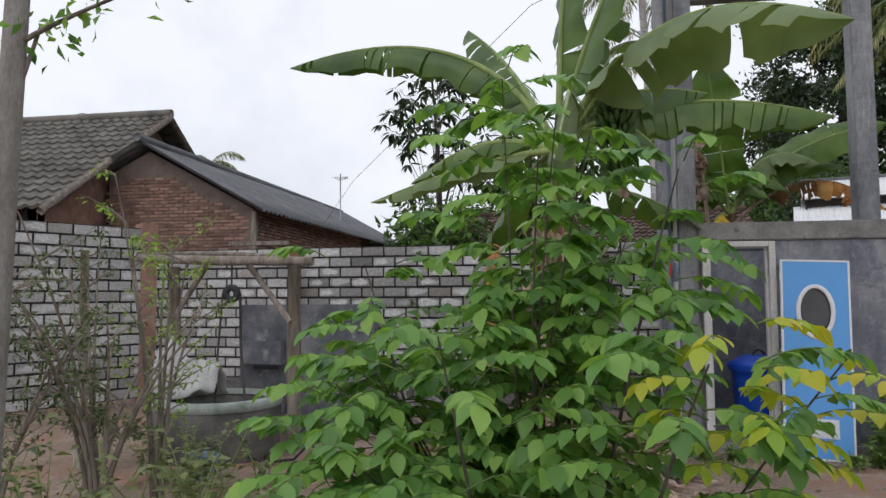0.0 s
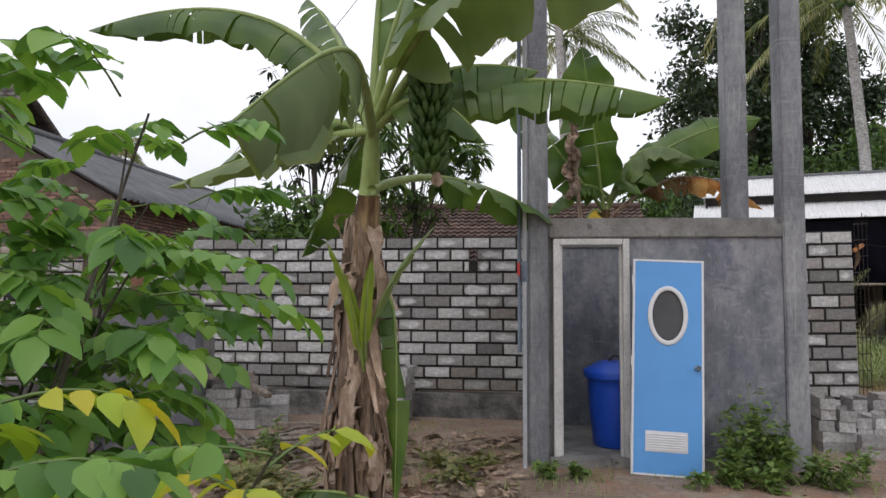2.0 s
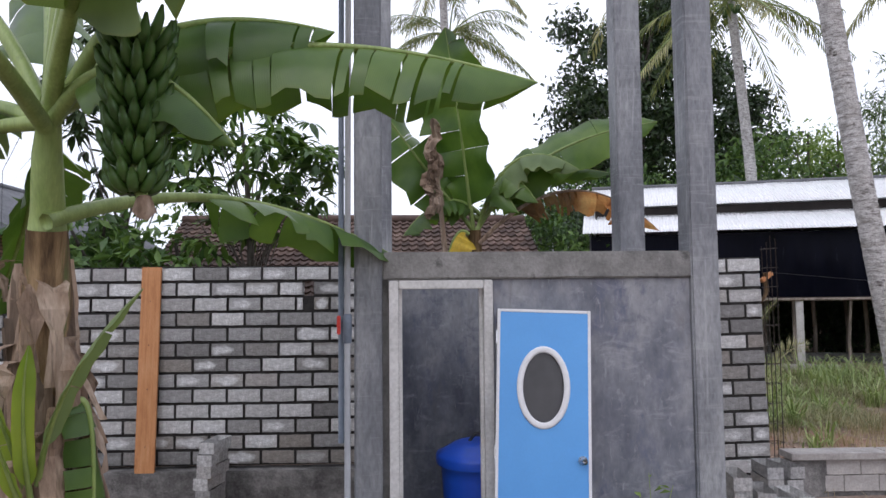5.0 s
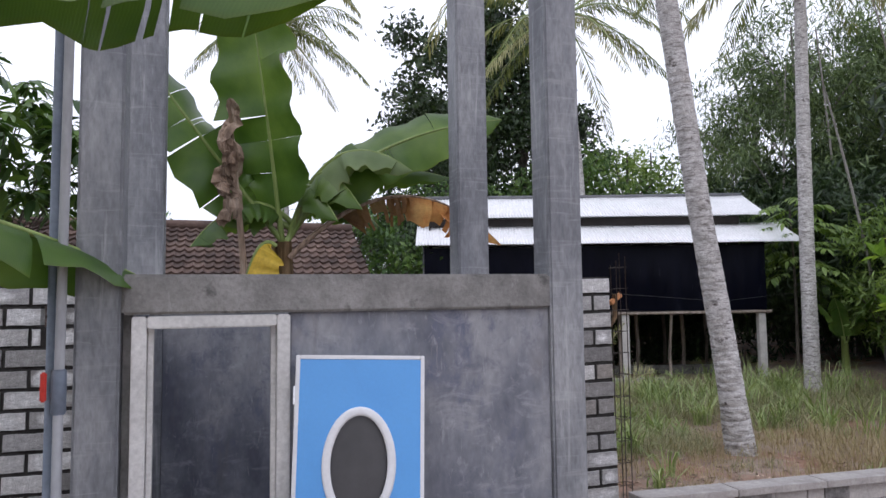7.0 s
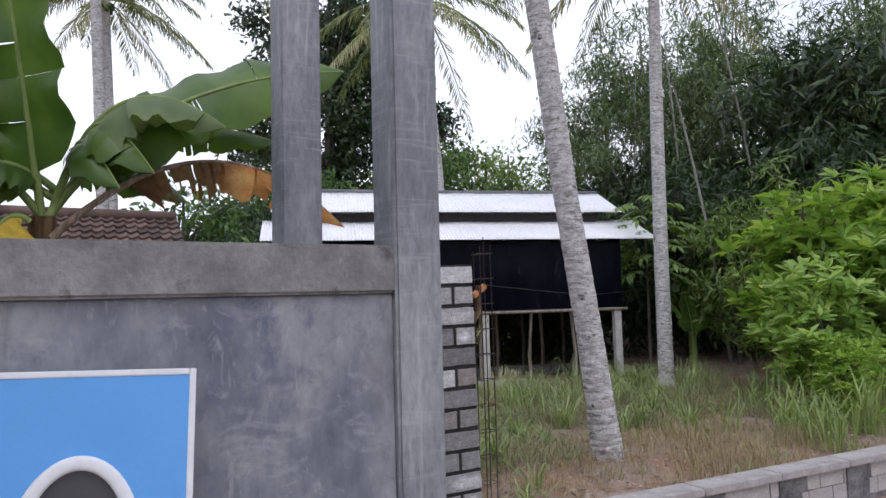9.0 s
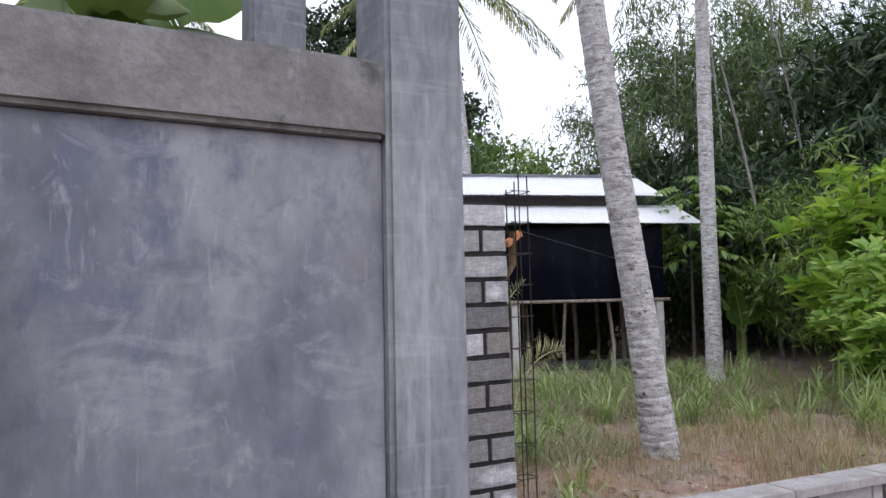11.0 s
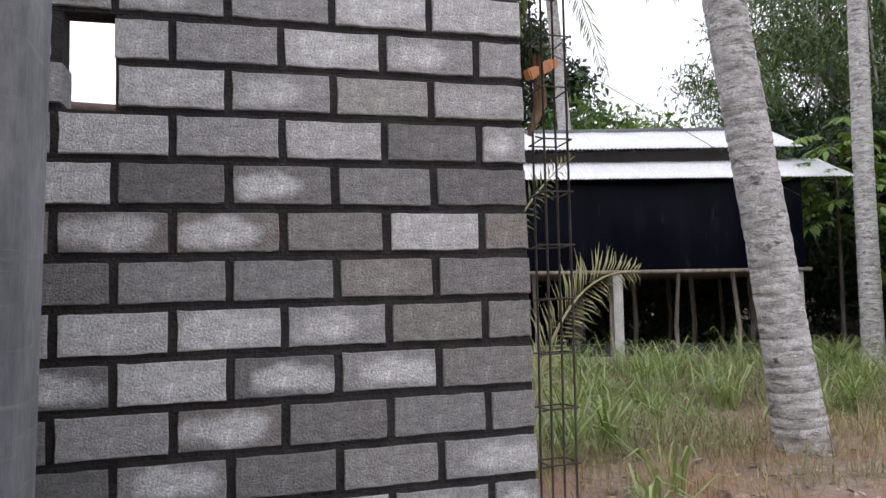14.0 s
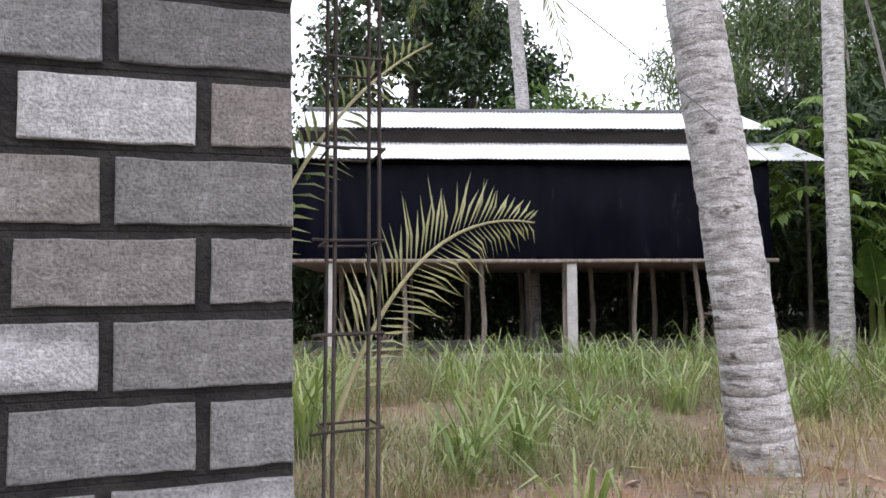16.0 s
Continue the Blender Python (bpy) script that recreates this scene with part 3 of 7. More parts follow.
# ==== ground ====
def ground_z(x, y):
    step = 1 / (1 + math.exp(-max(-40, min(40, (y - 10.02) * 30)))) * (1 / (1 + math.exp(-max(-40, min(40, (x - 5.3) * 8)))))
    z = 0.03 + 0.19 * step
    z += 0.05 * noise.noise(Vector((x * 0.5, y * 0.5, 3.1))) + 0.018 * noise.noise(Vector((x * 2.3, y * 2.3, 1.7))) + 0.008 * noise.noise(Vector((x * 7, y * 7, 0.7)))
    if x > 12 and y > 4:
        z += 0.10 * max(0, x - 15) * min(1, max(0, (y - 8) / 8))
    return min(z, 6.0)


def axis_steps(lo, hi, fine_lo, fine_hi, fine, far):
    out = [lo]
    v = lo
    while v < hi:
        d = fine if fine_lo <= v <= fine_hi else max(fine, min(far, 0.35 * min(abs(v - fine_lo), abs(v - fine_hi)) + fine))
        v += d
        out.append(v)
    return out


gx = axis_steps(-300, 300, -9, 16, 0.14, 60)
gy = axis_steps(-300, 300, -1, 20, 0.14, 60)
gv = [(x, y, ground_z(x, y)) for y in gy for x in gx]
gf = [(j * len(gx) + i, j * len(gx) + i + 1, (j + 1) * len(gx) + i + 1, (j + 1) * len(gx) + i) for j in range(len(gy) - 1) for i in range(len(gx) - 1)]
tagged(piece("ground", gv, gf, M_SOIL, smooth=True), "trodden brown soil with bare reddish patches", "ground", kind="structure")

# ==== block wall behind the yard ====
PITCH, END, FACE, TURN = 0.353, 5.553, 10.05, -3.1


def row_pieces(row, x0, x1, holes):
    """Blocks of one course as (from, to), running back from the free end at x1; every second course starts with a half block."""
    xs, x = [], x1
    first = PITCH / 2 if row % 2 == 0 else PITCH
    width = first
    while x > x0 + 0.06:
        a = max(x - width, x0)
        xs.append((a + 0.014, x - 0.014 if x < x1 else x))
        x, width = a, PITCH
    out = []
    for a, b in xs:
        parts_ = [(a, b)]
        for r, ha, hb in holes:
            if r == row:
                nxt = []
                for p, q in parts_:
                    if q <= ha or p >= hb:
                        nxt.append((p, q))
                    else:
                        if ha - p > 0.05:
                            nxt.append((p, ha))
                        if q - hb > 0.05:
                            nxt.append((hb, q))
                parts_ = nxt
        out += parts_
    return out


RIM = [(u, -1) for u in (-1, -0.66, -0.3, 0.1, 0.42, 0.74)] + [(1, -1), (1, -0.2)] + [(u, 1) for u in (1, 0.62, 0.28, -0.06, -0.45, -0.8)] + [(-1, 1), (-1, 0.15)]


def block_data(length, height, depth, seed, worn=0.004):
    """A block with chipped, chamfered edges on the face that shows; origin in the middle of the face, face towards -y."""
    r = np.random.default_rng(seed)
    a, h = length / 2, height / 2
    c = 0.003
    n = len(RIM)
    front = [(u * (a - c), 0, w * (h - c)) for u, w in RIM]
    rim = [(u * a, c, w * h) for u, w in RIM]
    back = [(u * a, depth, w * h) for u, w in RIM]
    v = np.array(front + rim + back, float)
    j = r.uniform(-worn, worn * 0.6, (n, 1)) * np.array([[u, 0.0, w] for u, w in RIM])
    v[:n] += j + r.uniform(-worn, worn, (n, 3)) * np.array([0.3, 0.15, 0.3])
    v[n:2 * n] += j
    f = [tuple(range(n))]
    for k in range(n):
        k2 = (k + 1) % n
        f += [(n + k, n + k2, k2, k), (2 * n + k, 2 * n + k2, n + k2, n + k)]
    return v, f


def face_uv(me):
    """Block-local face coordinates, -1 to 1 across each block's face."""
    uv = me.uv_layers.new(name="face")
    for p in me.polygons:
        for li in p.loop_indices:
            uv.data[li].uv = RIM[me.loops[li].vertex_index % len(RIM)]


def block_wall(name, label, length, rows, top, course, holes, m, near, z_plinth, older):
    """A wall along x from 0 to length in its own frame, face at y = 0; blocks between the two near values are pieces of their own.
    older: how often a course is laid with blocks of the darker batch."""
    wall_ob = thing(name, 0, 0, 0, label, "wall", kind="structure", m=m)
    shared, rest, core = {}, [], []
    rng = np.random.default_rng(11)
    for row in range(1, rows + 1):
        zc = top - course * (row - 0.5)
        segs = [(0.0, length)]
        for r, ha, hb in holes:
            if r == row:
                segs = [s for p, q in segs for s in ((p, ha), (hb, q)) if s[1] - s[0] > 0.01] if any(p < ha < q for p, q in segs) else segs
        for p, q in segs:
            v, f = block_data(q - p - 0.004, course + 0.001, 0.08, 1, 0.0)
            core.append((v + np.array([(p + q) / 2, 0.013, zc]), f))
        for a, b in row_pieces(row, 0.0, length, holes):
            ln = round((b - a) / 0.02) * 0.02
            off = np.array([(a + b) / 2, rng.uniform(-0.004, 0.003), zc + rng.uniform(-0.002, 0.002)])
            if near[0] <= (a + b) / 2 <= near[1]:
                dark = rng.uniform() < older.get(row, 0.2)
                key = (ln, dark, int(rng.integers(0, 4)))
                if key not in shared:
                    v, f = block_data(b - a, course - 0.03, 0.11, 100 + len(shared), 0.003)
                    shared[key] = mesh_of("block", v, f, M_BLOCK_DARK if dark else M_BLOCK)
                    face_uv(shared[key])
                ob = new("block", shared[key])
                ob.parent = wall_ob
                ob.matrix_basis = pose(*off, 0, rng.uniform(-0.25, 0.25), rng.uniform(-0.5, 0.5))
            else:
                v, f = block_data(b - a, course - 0.03, 0.11, int(rng.integers(0, 9999)))
                rest.append((v + off, f))
    piece("mortar", *joined(core), M_MORTAR, wall_ob, "dark recessed mortar joints")
    if rest:
        face_uv(tagged(piece("blocks", *joined(rest), M_BLOCK, wall_ob), kind="stuff").data)
    base = top - course * rows
    if z_plinth is not None:
        boxp("plinth", 0, length, -0.12, 0.12, z_plinth, base - 0.03, M_PLINTH, wall_ob, "rough concrete ground beam", 0.01)
    return wall_ob


LINE = pose(END, FACE, 0, 0, 0, TURN)
BACK = 35 * PITCH
block_wall("wall_back", "unrendered wall of grey concrete blocks with dark joints", BACK - 6 * PITCH, 13, 2.412, 0.157, [(r, a + BACK, b + BACK) for r, a, b in ((2, -4.87, -4.76), (3, -4.87, -4.75), (3, -7.95, -7.79))],
           LINE @ pose(-BACK, 0.0, 0), (3.0, 8.0), -0.1, {1: 0.3, 2: 0.2, 4: 0.8, 5: 0.6, 6: 0.7, 7: 0.4, 12: 0.7, 13: 0.8})
stub = block_wall("wall_stub", "free end of the grey concrete block wall, toothed at its edge", 6 * PITCH - 0.004, 15, 2.463, 0.161, [(2, 0.548, 0.701), (3, 0.548, 0.701)],
                  LINE @ pose(0, 0, 0, 0, -1.1, 0) @ pose(-6 * PITCH + 0.004, 0.0, 0), (-1, 3), None, {1: 0.05, 2: 0.0, 3: 0.05, 4: 0.1, 5: 0.85, 6: 0.85, 7: 0.95, 8: 0.5, 9: 0.6, 10: 0.65, 11: 0.45, 12: 0.4})
left = block_wall("wall_left", "pinkish grey block wall beside the old house", 4.4, 16, 2.72, 0.1635, [], pose(-8.5, 6.25, 0, 0, 0, 60), (-9, -8), None, {})
boxp("pillar", 4.36, 4.62, -0.03, 0.2, -0.1, 2.8, M_BRICK, left, "brick-edged concrete corner pillar", 0.01)

# ==== bath hut ====
hut = thing("bath_hut", 2.6, 8.6, 0, "unfinished open-topped bath hut of grey cement plaster with tall concrete columns", "outhouse")
hut.matrix_world = pose(0, 0, 0)
for x0, x1, y0, y1 in ((1.352, 1.547, 7.84, 8.05), (3.775, 3.985, 7.84, 8.06), (1.385, 1.62, 9.40, 9.63), (3.775, 4.03, 9.40, 9.63)):
    boxp("column", x0, x1, y0, y1, -0.1, 5.75, M_COLUMN, hut, "", 0.012)
boxp("front_beam", 1.549, 3.773, 7.837, 8.03, 2.213, 2.405, M_BEAM, hut, "rough grey concrete ring beam", 0.012)
boxp("rear_beam", 1.622, 3.773, 9.42, 9.61, 2.213, 2.40, M_BEAM, hut, "", 0.012)
boxp("side_beam", 3.79, 3.97, 8.062, 9.398, 2.213, 2.40, M_BEAM, hut, "", 0.012)
boxp("side_beam", 1.40, 1.54, 8.052, 9.398, 2.213, 2.40, M_BEAM, hut, "", 0.012)
boxp("upper_beam", 1.622, 3.773, 9.42, 9.61, 5.5, 5.7, M_BEAM, hut, "", 0.012)
boxp("front_wall", 2.33, 3.773, 7.872, 7.99, -0.1, 2.211, M_PLASTER, hut, "smooth mottled blue-grey cement plaster", 0.004)
boxp("side_wall", 3.81, 3.932, 8.062, 9.398, -0.1, 2.211, M_SIDE, hut, "tan-grey cement plaster", 0.004)
boxp("side_wall", 1.42, 1.54, 8.052, 9.398, -0.1, 2.211, M_PLASTER, hut, "", 0.004)
boxp("rear_wall", 1.622, 3.773, 9.45, 9.57, -0.1, 2.211, M_PLASTER, hut, "", 0.004)
boxp("packing_strip", 1.549, 1.592, 7.93, 8.0, 0.107, 2.211, M_BEAM, hut, "recessed dark mortar gap", 0.003)
boxp("floor_slab", 1.549, 3.773, 7.80, 9.448, -0.1, 0.105, M_BEAM, hut, "cement threshold and floor", 0.01)
frame_ob = new("door_frame")
frame_ob.parent = hut
for nm, b in (("jamb", (1.594, 1.66, 7.842, 7.96, 0.107, 2.205)), ("jamb", (2.262, 2.327, 7.842, 7.96, 0.107, 2.205)), ("lintel", (1.662, 2.26, 7.842, 7.96, 2.145, 2.205))):
    boxp(nm, *b, M_FRAME, frame_ob, "cream painted door frame" if nm == "lintel" else "", 0.006)
for b in ((1.662, 1.687, 7.90, 7.955, 0.107, 2.144), (2.237, 2.261, 7.90, 7.955, 0.107, 2.144)):
    boxp("door_stop", *b, M_FRAME, frame_ob, "", 0.003)


# ==== door leaning on the hut ====
def ellipse(cx, cz, rx, rz, n=48):
    return [(cx + rx * math.cos(2 * math.pi * k / n), cz + rz * math.sin(2 * math.pi * k / n)) for k in range(n)]


def ring_data(cx, cz, r_in, r_out, y0, y1, n=48):
    """A flat elliptical ring with rounded section between two ellipses."""
    prof = [(0.0, y1), (0.0, y0 + 0.004), (0.25, y0), (0.75, y0), (1.0, y0 + 0.004), (1.0, y1)]
    v, f = [], []
    for k in range(n):
        a = 2 * math.pi * k / n
        for s, y in prof:
            rx, rz = r_in[0] + s * (r_out[0] - r_in[0]), r_in[1] + s * (r_out[1] - r_in[1])
            v.append((cx + rx * math.cos(a), y, cz + rz * math.sin(a)))
    m_ = len(prof)
    for k in range(n):
        k2 = (k + 1) % n
        for j in range(m_ - 1):
            f.append((k * m_ + j, k * m_ + j + 1, k2 * m_ + j + 1, k2 * m_ + j))
    return v, f


DW, DH = 0.645, 1.99
door = thing("door", 0, 0, 0, "sky-blue plastic door with oval window, taken off and leant against the hut", "door",
             m=Matrix.Translation((2.255, 7.56, 0.03)) @ pose(0, 0, 0, -6.8, 2.2, -5.0))
# leaf of the door with the oval cut through it
corners = [math.atan2(z - 1.46, x - 0.32) for x in (0.02, DW - 0.02) for z in (0.02, DH - 0.02)]
angles = sorted([2 * math.pi * k / 48 - math.pi for k in range(48)] + corners)
nseg = len(angles)
vd, fd = [], []
for y in (0.0, 0.035):
    vd += [(0.32 + 0.15 * math.cos(a), y, 1.46 + 0.245 * math.sin(a)) for a in angles]
    for a in angles:
        c, s = math.cos(a), math.sin(a)
        t = min((DW - 0.02 - 0.32) / c if c > 1e-6 else ((0.02 - 0.32) / c if c < -1e-6 else 1e9), (DH - 0.02 - 1.46) / s if s > 1e-6 else ((0.02 - 1.46) / s if s < -1e-6 else 1e9))
        vd.append((0.32 + t * c, y, 1.46 + t * s))
for k in range(nseg):
    k2 = (k + 1) % nseg
    fd += [(k, k2, nseg + k2, nseg + k), (2 * nseg + k2, 2 * nseg + k, 3 * nseg + k, 3 * nseg + k2), (k2, k, 2 * nseg + k, 2 * nseg + k2)]
piece("panel", vd, fd, M_BLUE, door)
for nm, b in (("edge_trim", (0, 0.02, -0.004, 0.039, 0, DH)), ("edge_trim", (DW - 0.02, DW, -0.004, 0.039, 0, DH)), ("edge_trim", (0.021, DW - 0.021, -0.004, 0.039, DH - 0.02, DH)), ("edge_trim", (0.021, DW - 0.021, -0.004, 0.039, 0, 0.02))):
    boxp(nm, *b, M_WHITE, door, "white edging strip", 0.003)
win = piece("window_ring", *ring_data(0.32, 1.46, (0.14, 0.235), (0.182, 0.278), -0.012, 0.0), M_WHITE, door, "moulded white oval surround", True)
pv = [(x, 0.018, z) for x, z in ellipse(0.32, 1.46, 0.151, 0.246)]
piece("pane", pv, [tuple(range(len(pv)))], M_PANE, door, "dull grey oval pane")
vent = boxp("vent", 0.125, 0.50, -0.008, 0.0, 0.215, 0.40, M_WHITE, door, "white louvred vent", 0.003)
for k in range(7):
    z = 0.238 + k * 0.022
    v, f = block_data(0.35, 0.012, 0.008, 3, 0.0)
    piece("slat", np.array(v) + np.array([0.3125, -0.016, z]), f, M_WHITE, vent)
kn = tube("knob", [(0.585, -0.0, 0.985), (0.585, -0.014, 0.985), (0.585, -0.018, 0.985), (0.585, -0.03, 0.985), (0.585, -0.045, 0.985), (0.585, -0.056, 0.985), (0.585, -0.06, 0.985)], [0.03, 0.03, 0.013, 0.013, 0.025, 0.023, 0.012], M_CHROME, door, "chrome knob", 20)
for z in (0.25, 0.98, 1.75):
    boxp("hinge", -0.008, 0.0, 0.0, 0.03, z, z + 0.09, M_CHROME, door, "", 0.002)


# ==== water bin ====
def lathe(profile, n=36):
    v = [(r * math.cos(2 * math.pi * k / n), r * math.sin(2 * math.pi * k / n), z) for k in range(n) for r, z in profile]
    m_ = len(profile)
    f = [(k * m_ + j, ((k + 1) % n) * m_ + j, ((k + 1) % n) * m_ + j + 1, k * m_ + j + 1) for k in range(n) for j in range(m_ - 1)]
    return v, f


bin_ob = thing("water_bin", 2.28, 8.42, 0.105, "deep blue plastic water bin with lid and looped handle", "bin")
piece("body", *lathe([(0.001, 0.0), (0.22, 0.0), (0.235, 0.02), (0.265, 0.3), (0.285, 0.6), (0.29, 0.7), (0.315, 0.71), (0.315, 0.75), (0.28, 0.75)]), M_BIN, bin_ob, "", True)
piece("lid", *lathe([(0.325, 0.70), (0.332, 0.755), (0.325, 0.775), (0.27, 0.80), (0.2, 0.845), (0.16, 0.86), (0.1, 0.862), (0.001, 0.862)]), M_BIN, bin_ob, "domed blue lid", True)
tube("handle", [(-0.07 + 0.14 * k / 8, 0, 0.86 + 0.06 * math.sin(math.pi * k / 8)) for k in range(9)], 0.012, M_BLACK, bin_ob, "dark looped handle", 8)

# ==== pipes on the hut ====
pipe = thing("water_pipe", 1.31, 7.78, 0, "upright pale grey plastic water pipe beside the column", "pipe")
tube("pipe_run", [(0, 0, -0.05), (0.0, 0, 2.0), (0.015, 0, 5.6)], 0.021, M_PIPE, pipe, "", 14)
tube("pipe_run", [(-0.045, 0.05, 1.1), (-0.045, 0.05, 3.0), (-0.04, 0.05, 5.6)], 0.02, M_PIPE_DARK, pipe, "blue-grey pipe", 14)
tube("coupling", [(0, 0, 1.78), (0, 0, 1.79), (0, 0, 1.97), (0, 0, 1.98)], [0.025, 0.031, 0.031, 0.025], M_PIPE_DARK, pipe, "dark valve body", 14)
tap = boxp("tap_handle", -0.07, -0.045, -0.03, -0.01, 1.84, 1.97, M_RED, pipe, "red tap lever", 0.006)

# ==== leaning plank and post by the wall ====
plank = thing("plank", 0, 0, 0, "orange-brown timber plank leaning on the block wall", "plank", m=LINE @ pose(-6.535, -0.115, 0.312, -2.3, 0.3, 0))
boxp("board", 0, 0.2, 0, 0.028, 0, 2.1, M_PLANK, plank, "", 0.004)
for z in (0.28, 0.85, 1.3, 1.75):
    tube("nail", [(0.1, -0.003, z), (0.1, 0.006, z)], 0.006, M_REBAR, plank, "", 8)
post = thing("timber_post", 0, 0, 0, "reddish timber formwork board stood against the block wall", "post", m=LINE @ pose(-9.51, -0.15, 0))
boxp("board", -0.09, 0.09, -0.02, 0.02, 0.0, 2.41, M_REDWOOD, post, "", 0.005)


# ==== loose blocks ====
def loose_block(x, y, z, rz, rx=0, group="loose blocks in the yard", size=(0.36, 0.145, 0.11)):
    key = "loose"
    if key not in LOOSE:
        v, f = block_data(size[0], size[1], size[2], 5, 0.007)
        LOOSE[key] = mesh_of("concrete_block", np.array(v) - np.array([0, size[2] / 2, 0]), f, M_BLOCK)
        face_uv(LOOSE[key])
    ob = new("concrete_block", LOOSE[key])
    ob.matrix_world = pose(x, y, z, rx, 0, rz)
    return tagged(ob, "loose grey concrete block lying in a heap", "block", group)


LOOSE = {}
rr = random.Random(4)


def pile(x, y, rz, layers, z=0.04, lean=0.0):
    """Blocks laid flat one on another, each a little askew."""
    for k in range(layers):
        loose_block(x + lean * k + rr.uniform(-0.012, 0.012), y + rr.uniform(-0.02, 0.02), z + 0.056 + k * 0.112, rz + rr.uniform(-4, 4), 90)


for x, y, rz, n_, z in ((4.58, 8.62, 4, 2, 0.03), (4.6, 8.78, 4, 2, 0.03), (4.48, 8.72, 82, 3, 0.254), (4.66, 8.66, 76, 2, 0.254), (4.86, 8.36, -12, 2, 0.03), (4.9, 8.52, -10, 1, 0.03), (4.93, 8.9, 86, 3, 0.03), (5.09, 8.88, 92, 3, 0.03),
                        (5.15, 9.4, 88, 4, 0.03), (5.33, 9.4, 91, 4, 0.03), (4.75, 9.35, 5, 3, 0.03), (4.3, 9.2, 85, 3, 0.03)):
    pile(x, y, rz, n_, z)
for x, y, rz, n_, z in ((-2.32, 9.5, 6, 4, 0.03), (-2.3, 9.66, 3, 4, 0.03), (-2.3, 9.55, 35, 1, 0.478), (-2.0, 9.35, -8, 2, 0.03), (-1.98, 9.62, 75, 4, 0.03), (-1.75, 9.7, 8, 3, 0.03), (-1.7, 9.55, 12, 2, 0.03), (-2.4, 9.2, 20, 1, 0.03)):
    pile(x, y, rz, n_, z)
pile(-0.16, 9.95, 78, 6, 0.05, 0.012)
for x, y, z, rz, ry, ln_ in ((-2.5, 9.3, 0.6, 8, -4, 0.6), (-2.1, 9.5, 0.52, -35, 14, 0.5), (-1.55, 9.2, 0.06, 4, 0, 0.55)):
    off = thing("timber_offcut", 0, 0, 0, "rough grey timber offcut lying on the blocks", "timber", "offcuts on the blocks", m=pose(x, y, z, 0, ry, rz))
    boxp("board", 0, ln_, 0, 0.1, 0, 0.06, M_WOOD, off, "", 0.006)

# ==== plastered tank wall ====
tank = thing("screen_wall", -2.8, 8.1, 0, "dark grey plastered screen wall with a small niche", "screen wall")
tank.matrix_world = pose(0, 0, 0)
boxp("front", -3.7, -2.02, 8.0, 8.12, -0.1, 1.55, M_TANK, tank, "", 0.015)
boxp("pier", -2.2, -2.03, 8.122, 8.2, -0.1, 1.54, M_TANK, tank, "", 0.012)
boxp("niche_box", -3.62, -3.12, 7.86, 7.998, 0.85, 1.12, M_TANK, tank, "small cement soap niche", 0.01)
boxp("niche_lip", -3.45, -3.15, 7.852, 7.86, 0.80, 0.849, M_BLACK, tank, "", 0.003)

trough = boxp("trough", -2.85, -2.52, 9.25, 9.7, -0.05, 1.1, M_BEAM, None, "", 0.015)
tagged(trough, "pale grey cement trough against the block wall", "trough")

# ==== well ====
well = thing("well", -3.42, 6.95, 0, "round old concrete well with a pale mossy rim", "well")
piece("wall_ring", *lathe([(0.62, -0.1), (0.625, 0.25), (0.635, 0.56), (0.52, 0.565), (0.51, -0.5)]), M_WELL, well, "", True)
piece("rim", *lathe([(0.637, 0.53), (0.652, 0.56), (0.645, 0.615), (0.52, 0.62), (0.508, 0.57)]), M_RIM, well, "pale mossy rim", True)
piece("water", *lathe([(0.001, -0.4), (0.52, -0.4)]), M_BLACK, well, "black water")
gallows = thing("hoist", -3.4, 7.2, 0, "rough wooden well frame with crossbar, braces, pulley and rope", "hoist")
gallows.matrix_world = pose(0, 0, 0)
tube("post", [(-4.1, 7.25, -0.1), (-4.08, 7.22, 1.0), (-4.09, 7.2, 1.98)], [0.075, 0.07, 0.06], M_WOOD, gallows, "", 10, 0.06, 1)
tube("post", [(-2.72, 7.2, -0.1), (-2.70, 7.2, 0.8), (-2.71, 7.2, 1.98)], [0.085, 0.08, 0.065], M_WOOD, gallows, "", 10, 0.06, 2)
tube("crossbar", [(-4.55, 7.2, 2.08), (-3.6, 7.2, 2.04), (-2.5, 7.2, 2.02)], [0.045, 0.055, 0.05], M_WOOD, gallows, "", 10, 0.08, 3)
tube("crossbar", [(-4.6, 7.28, 2.13), (-3.6, 7.28, 2.12), (-2.9, 7.28, 2.08)], [0.025, 0.03, 0.025], M_WOOD, gallows, "", 8, 0.08, 4)
tube("brace", [(-4.08, 7.19, 1.42), (-3.7, 7.17, 1.98)], 0.032, M_WOOD, gallows, "", 8, 0.08, 5)
tube("brace", [(-2.72, 7.13, 1.38), (-3.2, 7.15, 1.98)], 0.032, M_WOOD, gallows, "", 8, 0.08, 6)
pul = piece("pulley", *[np.array(q) if i == 0 else q for i, q in enumerate(ring_data(-3.42, 1.68, (0.03, 0.03), (0.1, 0.1), 7.18, 7.22, 24))], M_BLACK, gallows, "black iron pulley wheel", True)
tube("rope", [(-3.42, 7.2, 2.0), (-3.42, 7.2, 1.75)], 0.01, M_ROPE, gallows, "", 6)
tube("rope", [(-3.52, 7.2, 1.68), (-3.52, 7.1, 1.0), (-3.5, 7.0, 0.2)], 0.012, M_ROPE, gallows, "", 6)
tube("rope", [(-3.32, 7.2, 1.68), (-3.28, 7.15, 1.1), (-3.2, 7.1, 0.55)], 0.014, M_ROPE, gallows, "", 6)
